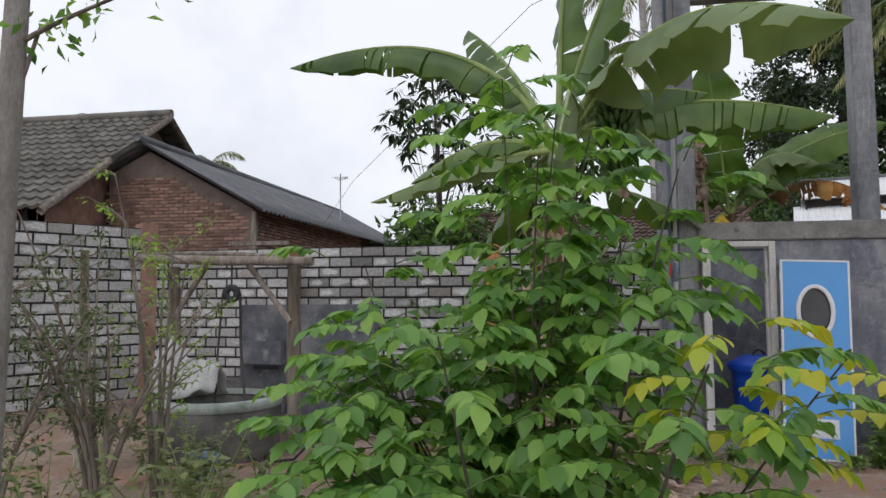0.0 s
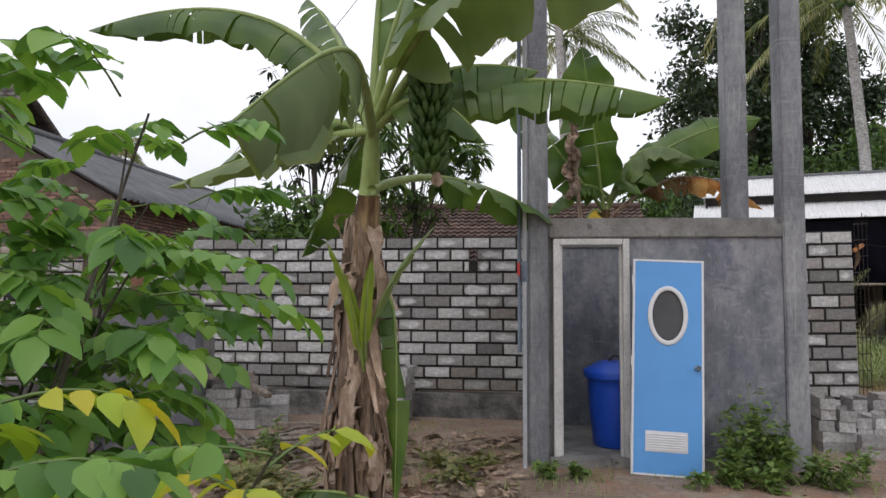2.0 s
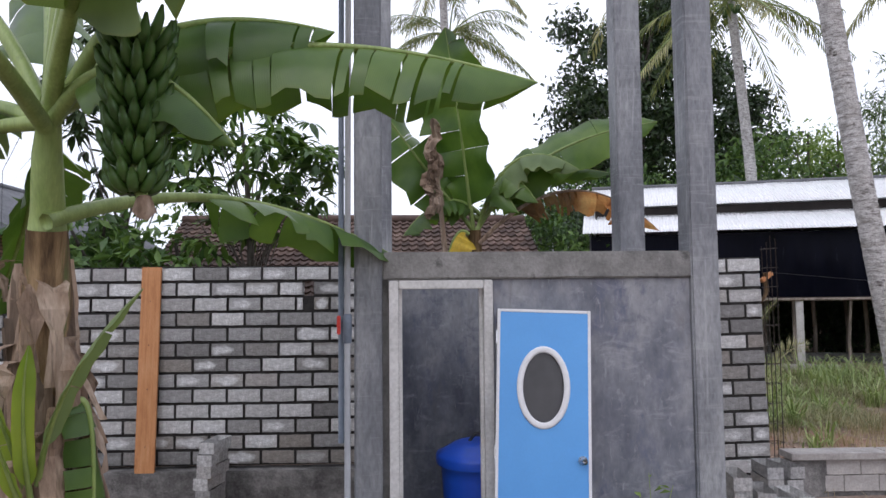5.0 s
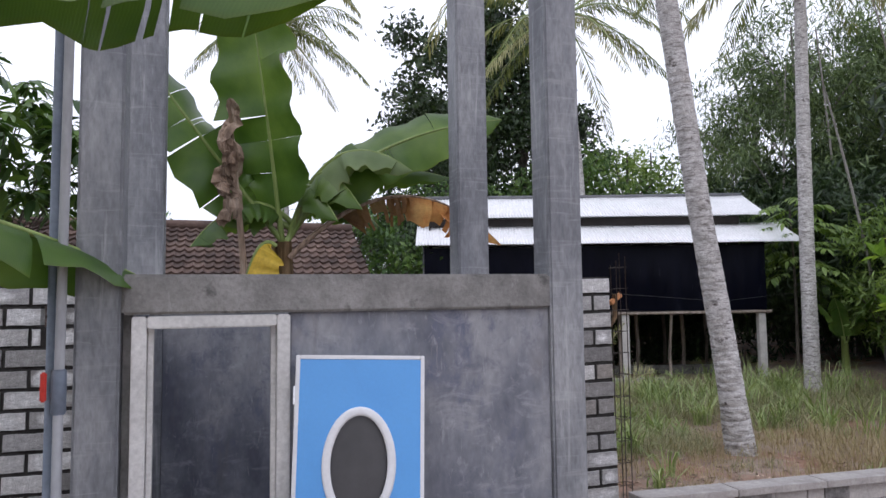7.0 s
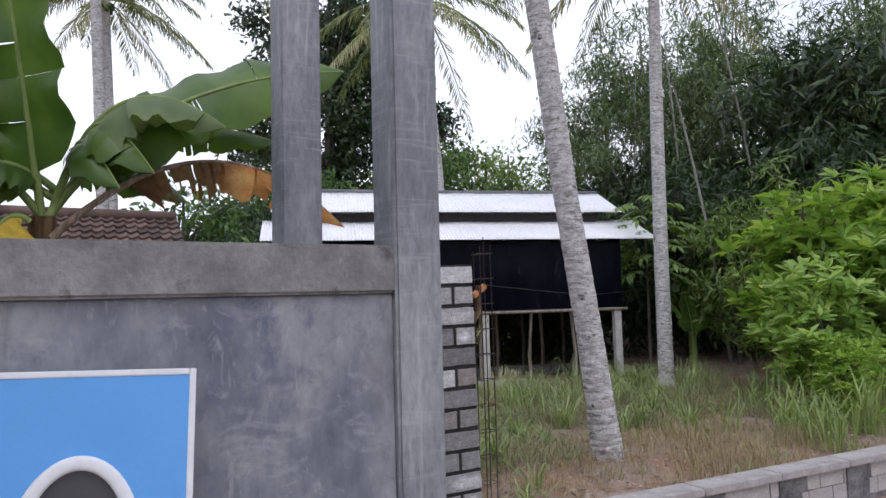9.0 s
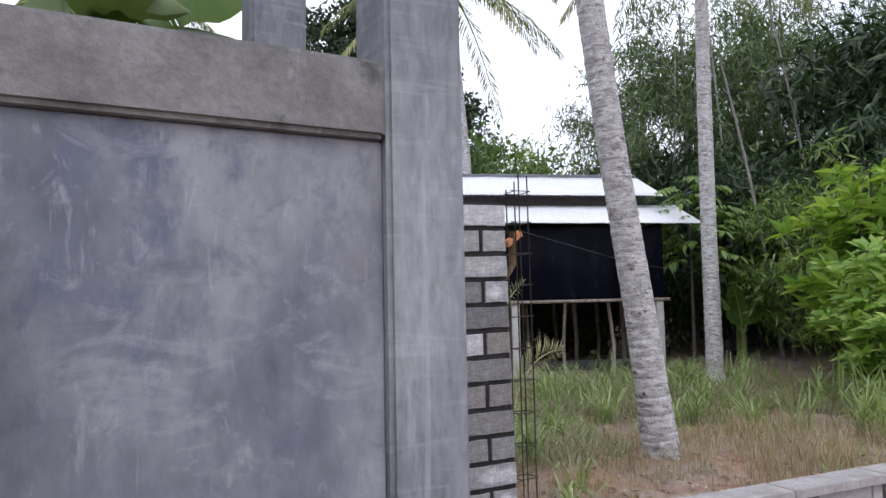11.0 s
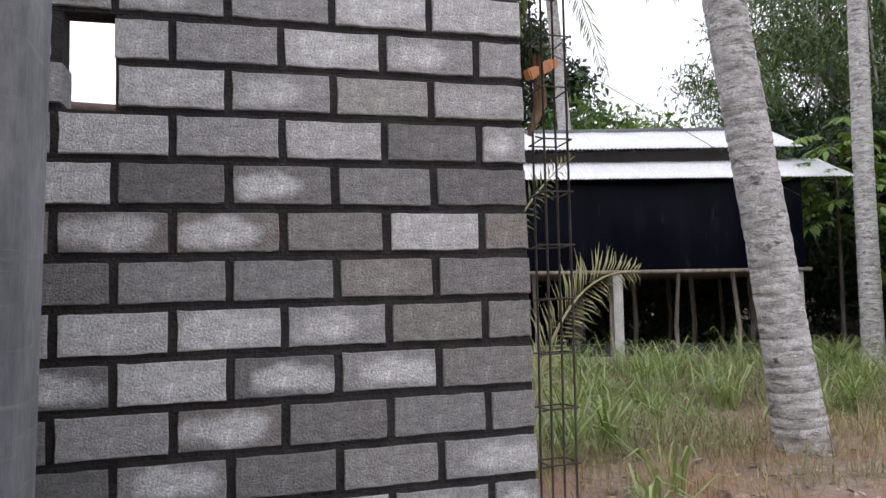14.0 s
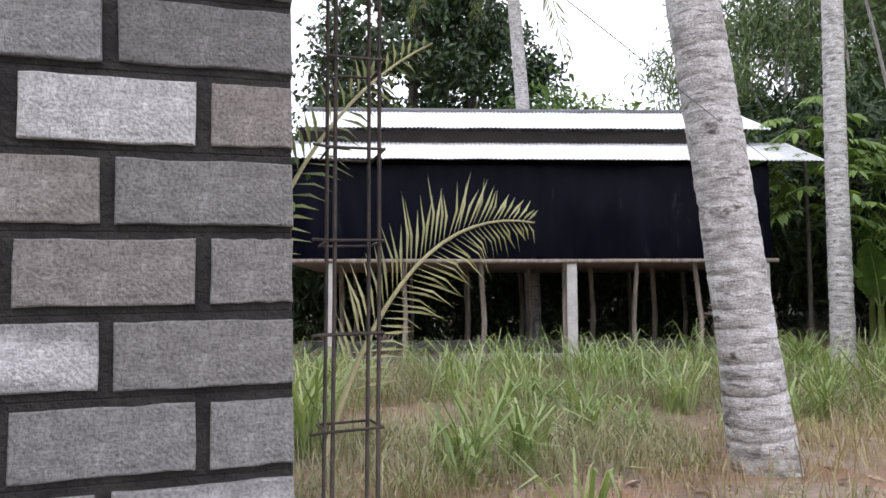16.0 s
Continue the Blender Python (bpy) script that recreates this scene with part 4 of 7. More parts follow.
hose = tube("hose", [(-2.95, 6.6, 0.1), (-2.7, 6.5, 0.07), (-2.5, 6.7, 0.06), (-2.4, 7.0, 0.2), (-2.55, 7.2, 0.3), (-2.68, 6.95, 0.1), (-2.8, 6.7, 0.07)], 0.014, M_BLACK, None, "", 8)
tagged(hose, "black rubber hose looped on the soil beside the well", "hose")
# sack draped over a stick on the well
sv, sf = [], []
for i in range(15):
    for j in range(13):
        u, v = i / 14, j / 12
        x = -4.15 + 0.75 * u
        z = 1.1 - 0.12 * u - abs(v - 0.45) * (0.85 + 0.2 * math.sin(u * 5)) + 0.26 * math.exp(-((u - 0.3) / 0.1) ** 2 - ((v - 0.45) / 0.14) ** 2)
        y = 6.95 + (v - 0.45) * 0.32 + 0.05 * noise.noise(Vector((u * 4, v * 4, 2)))
        sv.append((x + 0.04 * noise.noise(Vector((u * 5, v * 5, 9))), y, max(0.6, z + 0.05 * noise.noise(Vector((u * 6, v * 6, 5))))))
for i in range(14):
    for j in range(12):
        sf.append((i * 13 + j, (i + 1) * 13 + j, (i + 1) * 13 + j + 1, i * 13 + j + 1))
sack = piece("sack", sv, sf, M_CLOTH, None, "", True)
so = sack.modifiers.new("thick", "SOLIDIFY")
so.thickness = 0.012
tagged(sack, "crumpled white sackcloth draped over the edge of the well", "sack")
bucket = thing("bucket", -3.05, 6.0, 0.03, "small blue plastic bucket on the soil before the well", "bucket")
piece("body", *lathe([(0.001, 0.0), (0.09, 0.0), (0.12, 0.2), (0.13, 0.22), (0.118, 0.22), (0.09, 0.02), (0.001, 0.02)], 24), surface("faded_blue_plastic", [(0.3, (0.1, 0.17, 0.4)), (0.7, (0.14, 0.22, 0.48))], 4, 40, 0.5, 0.05), bucket, "", True)
tube("handle", [(0.125 * math.cos(a), 0.0, 0.21 + 0.09 * math.sin(a)) for a in np.linspace(0, math.pi, 11)], 0.004, M_BLACK, bucket, "", 6)

# ==== kerb wall of the garden ====
kerb = thing("kerb", 8, 9.85, 0, "low garden retaining wall of blocks with a cement coping", "kerb", kind="structure")
kerb.matrix_world = pose(0, 0, 0)
for k in range(12):
    x = 5.62 + k * 1.0
    y = 9.93 - 0.055 * (x - 5.6)
    boxp("coping", 0.001, 0.999, -0.16, 0.1, 0.40, 0.465, M_KERB, kerb, "", 0.005).matrix_basis = pose(x, y, 0, 0, 0, -3.15)
rk = np.random.default_rng(6)
for k in range(33):
    for r_ in range(2):
        x = 5.64 + k * 0.36 + (0.18 if r_ else 0)
        v, f = block_data(0.352, 0.158, 0.12, k * 3 + r_)
        ob = new("block", mesh_of("block", v, f, M_KERB))
        ob.parent = kerb
        ob.matrix_basis = pose(x + 0.17, 9.93 - 0.055 * (x - 5.6) - 0.11 + rk.uniform(-0.004, 0.004), 0.318 - r_ * 0.165, 0, 0, -3.15)
piece("mortar", *joined([(np.array(block_data(1.0, 0.42, 0.1, 2, 0)[0]) + np.array([5.62 + k + 0.5, 9.93 - 0.055 * (k + 0.5) - 0.095, 0.19]), block_data(1.0, 0.42, 0.1, 2, 0)[1]) for k in range(12)]), M_PLINTH, kerb)

# ==== steel cage for a column ====
cage = thing("rebar_cage", 5.62, 10.1, 0, "upright rusty steel reinforcement cage tied with stirrups", "rebar")
for dx, dy, hgt in ((0, 0, 2.62), (0.1, 0, 2.66), (0, 0.1, 2.58), (0.1, 0.1, 2.7)):
    tube("bar", [(dx, dy, -0.1), (dx + 0.004, dy, 1.2), (dx - 0.003, dy, hgt)], 0.0048, M_STEEL, cage, "", 7)
for k in range(12):
    z = 0.3 + k * 0.205
    e = 0.012
    tube("stirrup", [(-e, -e, z), (0.1 + e, -e, z + 0.004), (0.1 + e, 0.1 + e, z), (-e, 0.1 + e, z - 0.004), (-e, -e, z), (-0.05, -0.03, z)], 0.0034, M_STEEL, cage, "", 6)
stick = thing("scrap_timber", 5.62, 10.16, 2.2, "short broken bits of timber wedged in the wall end", "timber")
boxp("stick", -0.02, 0.16, 0.0, 0.04, 0.0, 0.045, M_PLANK, stick, "", 0.006).matrix_basis = pose(0, 0.0, 0, 0, -28, 20)
tube("bark_strip", [(0.02, 0.02, 0.1), (0.03, 0.03, -0.1), (-0.01, 0.05, -0.22)], [0.02, 0.026, 0.01], M_BANSTEM, stick, "", 8, 0.2, 3)


# ==== old houses on the other side of the wall ====
def tile_roof(name, p00, p10, p01, nu, nv, material, parent, label="", depth=0.05):
    """A tiled slope: p00 to p10 along the eave, p00 to p01 up the slope; each tile a curved pan, lapping the one below."""
    p00, p10, p01 = (np.array(p, float) for p in (p00, p10, p01))
    eu, ev = (p10 - p00) / nu, (p01 - p00) / nv
    nrm = unit(np.cross(eu, ev))
    if nrm[2] < 0:
        nrm = -nrm
    V, F = [], []
    prof = [(0.0, 0.35), (0.18, 0.0), (0.45, 0.05), (0.7, 0.55), (0.86, 0.8), (1.02, 0.35)]
    rng = np.random.default_rng(3)
    for j in range(nv):
        for i in range(nu):
            o = p00 + eu * i + ev * j + eu * rng.uniform(-0.02, 0.02)
            base = len(V)
            lift = rng.uniform(0, 0.006)
            for t, dz in ((0.0, depth * 0.9), (1.08, 0.0)):
                for s, h in prof:
                    V.append(o + eu * s + ev * t + nrm * (h * depth + dz + lift))
            for s, h in prof:
                V.append(o + eu * s + nrm * (h * depth - 0.01))
            k = len(prof)
            for q in range(k - 1):
                F.append((base + q, base + q + 1, base + k + q + 1, base + k + q))
                F.append((base + 2 * k + q, base + 2 * k + q + 1, base + q + 1, base + q))
    return piece(name, V, F, material, parent, label)


def sheet_roof(name, p00, p10, p01, waves, material, parent, label="", amp=0.02, per=8):
    """Corrugated sheet: waves across p00 to p10, ribs running up towards p01."""
    p00, p10, p01 = (np.array(p, float) for p in (p00, p10, p01))
    n = waves * per
    nrm = unit(np.cross(p10 - p00, p01 - p00))
    if nrm[2] < 0:
        nrm = -nrm
    V, F = [], []
    for r_ in range(5):
        for k in range(n + 1):
            h = amp * math.cos(2 * math.pi * k / per) + 0.012 * noise.noise(Vector((k * 0.02, r_ * 0.7, 3)))
            V.append(p00 + (p10 - p00) * k / n + (p01 - p00) * r_ / 4 + nrm * h)
    for r_ in range(4):
        for k in range(n):
            a = r_ * (n + 1) + k
            F.append((a, a + 1, a + n + 2, a + n + 1))
    ob = piece(name, V, F, material, parent, label, True)
    s_ = ob.modifiers.new("thick", "SOLIDIFY")
    s_.thickness = 0.004
    return ob


def brick_field(x0, x1, z0, z1, inside, parent, m):
    out = []
    rng = np.random.default_rng(8)
    j, z = 0, z0
    while z < z1:
        x = x0 - (0.11 if j % 2 else 0)
        while x < x1:
            if inside(x + 0.1, z + 0.03) and x + 0.2 < x1 + 0.01:
                v, f = block_data(0.2, 0.052, 0.06, int(rng.integers(0, 9999)), 0.005)
                out.append((v + np.array([x + 0.1, rng.uniform(-0.012, 0.008), z + 0.026]), f))
            x += 0.22
        z += 0.07
        j += 1
    ob = tagged(piece("bricks", *joined(out), M_BRICK, parent, "weathered red bricks"), kind="stuff")
    ob.matrix_basis = m
    return ob


old = thing("tiled_house", -13, 15, 0, "old house with a mossy grey tiled gable roof", "house")
old.matrix_world = pose(0, 0, 0)
tile_roof("roof", (-20, 10.95, 3.22), (-8.85, 10.95, 3.22), (-20, 14.96, 5.88), 44, 15, M_TILE_GREY, old, "mossy grey roof tiles", 0.06)
tile_roof("roof", (-20, 18.9, 3.22), (-8.85, 18.9, 3.22), (-20, 14.96, 5.88), 44, 15, M_TILE_GREY, old, "", 0.06)
tube("ridge_cap", [(-20, 14.96, 5.94), (-14, 14.96, 5.95), (-8.8, 14.96, 5.96)], 0.1, M_TILE_GREY, old, "", 10)
# eave shade comes from the wall's near-black colour
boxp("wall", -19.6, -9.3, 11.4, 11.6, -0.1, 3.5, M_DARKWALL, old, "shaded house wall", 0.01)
piece("gable_wall", [(-9.3, 11.4, -0.1), (-9.3, 18.4, -0.1), (-9.3, 18.4, 3.5), (-9.3, 14.96, 5.75), (-9.3, 11.4, 3.5), (-9.5, 11.4, -0.1), (-9.5, 18.4, -0.1), (-9.5, 18.4, 3.5), (-9.5, 14.96, 5.75), (-9.5, 11.4, 3.5)],
      [(0, 1, 2, 3, 4), (9, 8, 7, 6, 5), (0, 4, 9, 5), (4, 3, 8, 9), (3, 2, 7, 8), (2, 1, 6, 7)], M_BRICK, old)
tube("barge_board", [(-8.83, 10.9, 3.16), (-8.83, 14.96, 5.84)], 0.09, M_WOOD, old, "weathered barge board", 4)
tube("barge_board", [(-8.83, 19.0, 3.16), (-8.83, 14.96, 5.84)], 0.09, M_WOOD, old, "", 4)

low = thing("brick_house", -7, 17, 0, "brick lean-to house under a grey corrugated sheet roof", "house")
low.matrix_world = pose(0, 0, 0)
sheet_roof("roof", (-5.55, 12.75, 3.32), (-5.2, 25.5, 3.32), (-8.2, 12.75, 4.8), 62, M_ASB, low, "grey corrugated cement sheets", 0.03)
sheet_roof("roof", (-9.2, 12.75, 4.25), (-9.2, 25.5, 4.25), (-8.2, 12.75, 4.8), 62, M_ASB, low, "", 0.03)
tube("ridge_cap", [(-8.2, 12.7, 4.86), (-8.1, 19, 4.86), (-8.0, 25.5, 4.86)], 0.09, M_ASB, low, "", 8)
piece("gable_wall", [(-9.1, 13.16, -0.1), (-5.9, 13.16, -0.1), (-5.9, 13.16, 3.4), (-8.2, 13.16, 4.66), (-9.1, 13.16, 4.2), (-9.1, 13.36, -0.1), (-5.9, 13.36, -0.1), (-5.9, 13.36, 3.4), (-8.2, 13.36, 4.66), (-9.1, 13.36, 4.2)],
      [(4, 3, 2, 1, 0), (5, 6, 7, 8, 9), (0, 1, 6, 5), (1, 2, 7, 6), (2, 3, 8, 7), (3, 4, 9, 8)], M_JOINT, low)
brick_field(-9.05, -5.9, 1.6, 4.1, lambda x, z: z < 4.62 - abs(x + 8.2) * 0.56 - 0.22, low, pose(0, 13.145, 0))
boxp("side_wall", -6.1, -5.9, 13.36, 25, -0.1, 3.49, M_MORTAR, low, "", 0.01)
brick_field(0, 7.5, 2.2, 3.42, lambda x, z: True, low, pose(-5.885, 13.4, 0, 0, 0, 90))
boxp("corner_post", -5.93, -5.8, 13.05, 13.16, -0.1, 3.35, M_WOOD, low, "", 0.01)
boxp("porch_board", -6.1, -4.9, 12.5, 12.56, 2.62, 2.7, M_WOOD, low, "", 0.005)

mid = thing("low_tiled_house", 1.5, 15, 0, "low house with a dark red-brown clay tile roof behind the wall", "house")
mid.matrix_world = pose(0, 0, 0)
tile_roof("roof", (-2.2, 12.9, 1.75), (4.15, 12.9, 1.75), (-2.2, 16.0, 3.45), 46, 19, M_TILE, mid, "dark clay tiles", 0.04)
tile_roof("roof", (-2.2, 19.1, 1.75), (4.15, 19.1, 1.75), (-2.2, 16.0, 3.45), 30, 14, M_TILE, mid, "", 0.05)
tube("ridge_cap", [(-2.2, 16, 3.5), (1, 16, 3.51), (4.15, 16, 3.5)], 0.08, M_TILE, mid, "", 8)
# same shade-dark colour below the low eaves
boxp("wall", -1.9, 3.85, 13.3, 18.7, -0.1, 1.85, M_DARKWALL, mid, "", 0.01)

# ==== raised barn ====
barn = thing("poultry_barn", 0, 0, 0, "raised barn with white zinc roof, black tarpaulin sides and pale posts", "barn", m=Matrix.Translation((14.6, 17.7, 0)) @ pose(0, 0, 0, 0, 0, -18))
# own frame: x along the front, y back from it
sheet_roof("lower_roof", (-8.5, -0.25, 3.56), (0.75, -0.25, 3.55), (-8.5, 1.0, 4.14), 122, M_ZINC, barn, "white corrugated zinc sheets", 0.011, 6)
sheet_roof("upper_roof", (-8.3, 0.62, 4.30), (0.3, 0.62, 4.30), (-8.3, 2.1, 5.0), 112, M_ZINC, barn, "white corrugated zinc sheets", 0.011, 6)
sheet_roof("upper_roof", (-8.3, 3.6, 4.30), (0.3, 3.6, 4.30), (-8.3, 2.1, 5.0), 62, M_ZINC, barn, "", 0.018, 6)
sheet_roof("rear_roof", (-8.5, 4.6, 3.56), (0.75, 4.6, 3.56), (-8.5, 3.2, 4.14), 74, M_ZINC, barn, "", 0.018, 6)
tube("ridge_cap", [(-8.3, 2.1, 5.02), (-4, 2.1, 5.0), (0.3, 2.1, 5.01)], 0.06, M_ASB, barn, "dull grey ridge cap", 8)
# tarpaulin with folds
tv, tf = [], []
TN = 160
for r_ in range(9):
    for k in range(TN + 1):
        x = -8.3 + 8.2 * k / TN
        z = 3.50 - (3.50 - 1.93) * r_ / 8
        y = 0.02 + 0.05 * noise.noise(Vector((x * 1.5, z * 0.9, 1))) + 0.03 * noise.noise(Vector((x * 5, z * 1.3, 4))) - 0.05 * math.sin(math.pi * r_ / 8)
        tv.append((x, y, z + 0.02 * noise.noise(Vector((x * 1.1, 0, 7))) * (r_ == 8)))
for r_ in range(8):
    for k in range(TN):
        a = r_ * (TN + 1) + k
        tf.append((a, a + 1, a + TN + 2, a + TN + 1))
piece("tarpaulin", tv, tf, M_TARP, barn, "creased black plastic tarpaulin", True)
boxp("tarpaulin", -0.1, -0.08, 0.05, 4.2, 1.95, 3.6, M_TARP, barn, "", 0)
boxp("tarpaulin", -8.3, -8.28, 1.2, 4.2, 1.95, 3.6, M_TARP, barn, "", 0)
boxp("tarpaulin", -8.28, -0.1, 4.18, 4.2, 1.95, 3.6, M_TARP, barn, "", 0)
boxp("grey_sheet", -8.34, -8.3, 0.05, 1.18, 2.0, 3.6, M_ASB, barn, "grey fabric side sheet", 0)
# boards in the shade-dark wall colour close the gap below the upper roof
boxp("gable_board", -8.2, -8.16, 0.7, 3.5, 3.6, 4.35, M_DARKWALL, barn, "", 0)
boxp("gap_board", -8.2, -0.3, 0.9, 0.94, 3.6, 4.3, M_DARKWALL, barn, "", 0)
boxp("platform", -8.3, -0.1, 0.06, 4.17, 1.86, 1.92, M_WOOD, barn, "slatted bamboo floor", 0.01)
tube("joist", [(-8.4, -0.02, 1.88), (-4, -0.03, 1.87), (0.0, -0.02, 1.89)], 0.035, M_WOOD, barn, "", 8, 0.1, 3)
for x, r_, mt, lean_ in ((-7.55, 0.075, M_POSTWHITE, 0), (-5.0, 0.05, M_WOOD, 0.03), (-3.62, 0.045, M_WOOD, 0), (-3.5, 0.085, M_POSTWHITE, 0), (-2.42, 0.042, M_WOOD, -0.04), (-1.36, 0.045, M_WOOD, 0.05), (-0.22, 0.085, M_POSTWHITE, 0), (-6.3, 0.045, M_WOOD, 0.02)):
    if mt is M_POSTWHITE:
        boxp("post", x - r_, x + r_, 0.0, 2 * r_, 0.0, 1.86, mt, barn, "pale concrete post", 0.01)
    else:
        tube("post", [(x, 0.05, 0), (x + lean_, 0.05, 0.9), (x - lean_, 0.05, 1.86)], [r_, r_ * 0.9, r_ * 0.85], mt, barn, "peeled wooden post", 9, 0.08, int(-x * 10))
for k in range(7):
    for y in (2.1, 4.0):
        x = -7.6 + k * 1.23 + 0.1 * (y > 3)
        tube("post", [(x, y, 0), (x + 0.04, y, 0.9), (x, y, 1.86)], 0.05, M_WOOD, barn, "", 8, 0.08, k)
boxp("footing", -5.4, -2.6, -0.15, 0.12, 0.1, 0.34, M_KERB, barn, "low cement footing", 0.02)
boxp("footing", -8.4, -0.1, 2.0, 2.2, 0.0, 0.45, M_PLINTH, barn, "", 0.02)
boxp("footing", -8.4, -5.6, -0.12, 0.1, 0.1, 0.3, M_PLINTH, barn, "", 0.02)


# ==== plants ====
def banana_leaf(parent, p0, p1, p2, width, droop=35, tears=7, seed=0, material=None, rib=0.016, petiole=0.18, roll=0.0, gap=0.006, label="", rag=0.0, sharp=1.0, blunt=0.0):
    """One banana leaf along a bent midrib: two lamina halves cut into panels by tears, each panel hanging a little differently."""
    material = material or M_BANLEAF
    rng = np.random.default_rng(seed)
    ns = 40
    C = bez(p0, p1, p2, ns + 1, sharp)
    T = unit(np.gradient(C, axis=0))
    length = float(np.linalg.norm(np.diff(C, axis=0), axis=1).sum())
    V, F, UV = [], [], []
    for side in (-1, 1):
        cuts = np.sort(rng.uniform(petiole + 0.06, 0.96, tears + int(rng.integers(0, 3))))
        edges = [petiole] + list(cuts) + [1.0]
        for a, b in zip(edges[:-1], edges[1:]):
            if b - a < 0.012:
                continue
            dr = radians(droop + rng.uniform(-10, 16))
            curl = rng.uniform(-0.05, 0.2)
            short = 1 - rag * rng.uniform(0, 1)
            g = gap * rng.uniform(0.2, 1.6)
            a2, b2 = a + (g / 2 if a > petiole else 0), b - (g / 2 if b < 1 else 0)
            m = max(2, int((b2 - a2) * 30))
            base = len(V)
            for k in range(m + 1):
                s = a2 + (b2 - a2) * k / m
                i = s * ns
                i0 = min(int(i), ns - 1)
                w_ = i - i0
                c = C[i0] * (1 - w_) + C[i0 + 1] * w_
                t = unit(T[i0] * (1 - w_) + T[i0 + 1] * w_)
                S = unit(np.cross(t, np.array([0, 0, 1.0])))
                U = np.cross(S, t)
                S, U = S * math.cos(roll) + U * math.sin(roll), U * math.cos(roll) - S * math.sin(roll)
                q = (s - petiole) / (1 - petiole)
                wd = width * 0.5 * min(1, (q / 0.1) ** 0.6 if q < 0.1 else 1) * (1 - (1 - blunt) * max(0, (q - 0.62) / 0.38) ** 2.2) ** 0.75 if q < 1 else 0.0
                wd = max(wd * short, 0.006)
                ripple = 0.03 * math.sin(s * 40 + seed) * wd / 0.3
                for e, f_ in ((0.0, 0.5), (0.35, 0.8), (0.7, 1.0), (1.0, 1.12)):
                    an = dr * f_ + curl * e
                    V.append(c + side * S * wd * e * math.cos(an) + U * (-wd * e * math.sin(an) + ripple * e))
                    UV.append((s * length + 0.03 * e, e))
            for k in range(m):
                for e in range(3):
                    o = base + k * 4 + e
                    F.append((o, o + 1, o + 5, o + 4))
    leaf = piece("leaf", V, F, material, parent, label, True)
    lay = leaf.data.uv_layers.new(name="leaf")
    idx = np.empty(len(leaf.data.loops), int)
    leaf.data.loops.foreach_get("vertex_index", idx)
    lay.data.foreach_set("uv", np.array(UV)[idx].ravel())
    radii = [rib * (1.9 - 1.65 * k / ns) for k in range(ns + 1)]
    tube("midrib", C + np.array([0, 0, -0.004]), radii, M_BANSHEATH if material is not M_ORANGE else M_DRY, leaf, "", 7)
    return leaf


def fruit_data(base, out, up, length, r):
    pts = bez(base, base + out * length * 0.55, base + out * length * 0.75 + up * length * 0.7, 6)
    return tube_data(pts, [r * 0.45, r * 0.95, r, r, r * 0.8, r * 0.25], 7)


def dry_skirt(parent, x, y, z0, z1, r, n, seed, label=""):
    rng = np.random.default_rng(seed)
    out = []
    for k in range(n):
        a, z = rng.uniform(0, 2 * np.pi), z1 - (z1 - z0 - 0.25) * rng.uniform() ** 1.4
        ln, w = rng.uniform(0.45, 1.25), rng.uniform(0.022, 0.085)
        d = np.array([math.cos(a), math.sin(a), 0])
        s = np.array([-d[1], d[0], 0])
        V, F = [], []
        flare, sway = rng.uniform(-0.3, 0.12) + (1.1 if rng.uniform() < 0.18 else 0), rng.uniform(-0.1, 0.1)
        for i in range(7):
            t = i / 6
            rad = r * (1.05 + 0.55 * (z1 - z) / (z1 - z0)) + 0.15 * t * t * flare + 0.014 * rng.uniform(-1, 1)
            c = np.array([x, y, max(0.04, z - ln * t)]) + d * rad + s * sway * t
            ww = w * (0.4 + 1.1 * math.sin(math.pi * min(1, 0.15 + t * 0.85)) )
            tw = rng.uniform(-0.3, 0.3)
            for e in (-1, 0, 1):
                V.append(c + s * ww * 0.5 * e + d * (0.025 * (1 - abs(e)) + 0.03 * e * tw))
        for i in range(6):
            for e in range(2):
                o = i * 3 + e
                F.append((o, o + 1, o + 4, o + 3))
        out.append((V, F))
    return piece("dry_leaf_skirt", *joined(out), M_DRY, parent, label)


banana = thing("banana_plant", 0.0, 6.4, 0, "fruiting banana plant with torn green leaves and a shaggy dry stem", "banana plant")
banana.matrix_world = pose(0, 0, 0)
BX, BY = 0.02, 6.35
tube("stem", [(BX - 0.04, BY + 0.08, -0.05), (BX - 0.05, BY + 0.05, 0.7), (BX - 0.02, BY, 1.6), (BX + 0.02, BY - 0.07, 2.15), (BX + 0.04, BY - 0.12, 2.42)], [0.19, 0.145, 0.115, 0.102, 0.085], M_BANSTEM, banana, "shaggy brown and green stem", 16, 0.05, 3)
tube("leaf_sheath", [(BX + 0.03, BY - 0.1, 2.35), (BX + 0.05, BY - 0.14, 2.5), (BX + 0.07, BY - 0.2, 2.75), (BX + 0.09, BY - 0.23, 3.0)], [0.085, 0.072, 0.062, 0.04], M_BANSHEATH, banana, "pale green bundle of leaf stalks", 14, 0.05, 6)
dry_skirt(banana, BX - 0.03, BY, 0.1, 2.3, 0.108, 100, 5, "hanging brown dead leaf sheaths")
rt = np.random.default_rng(77)
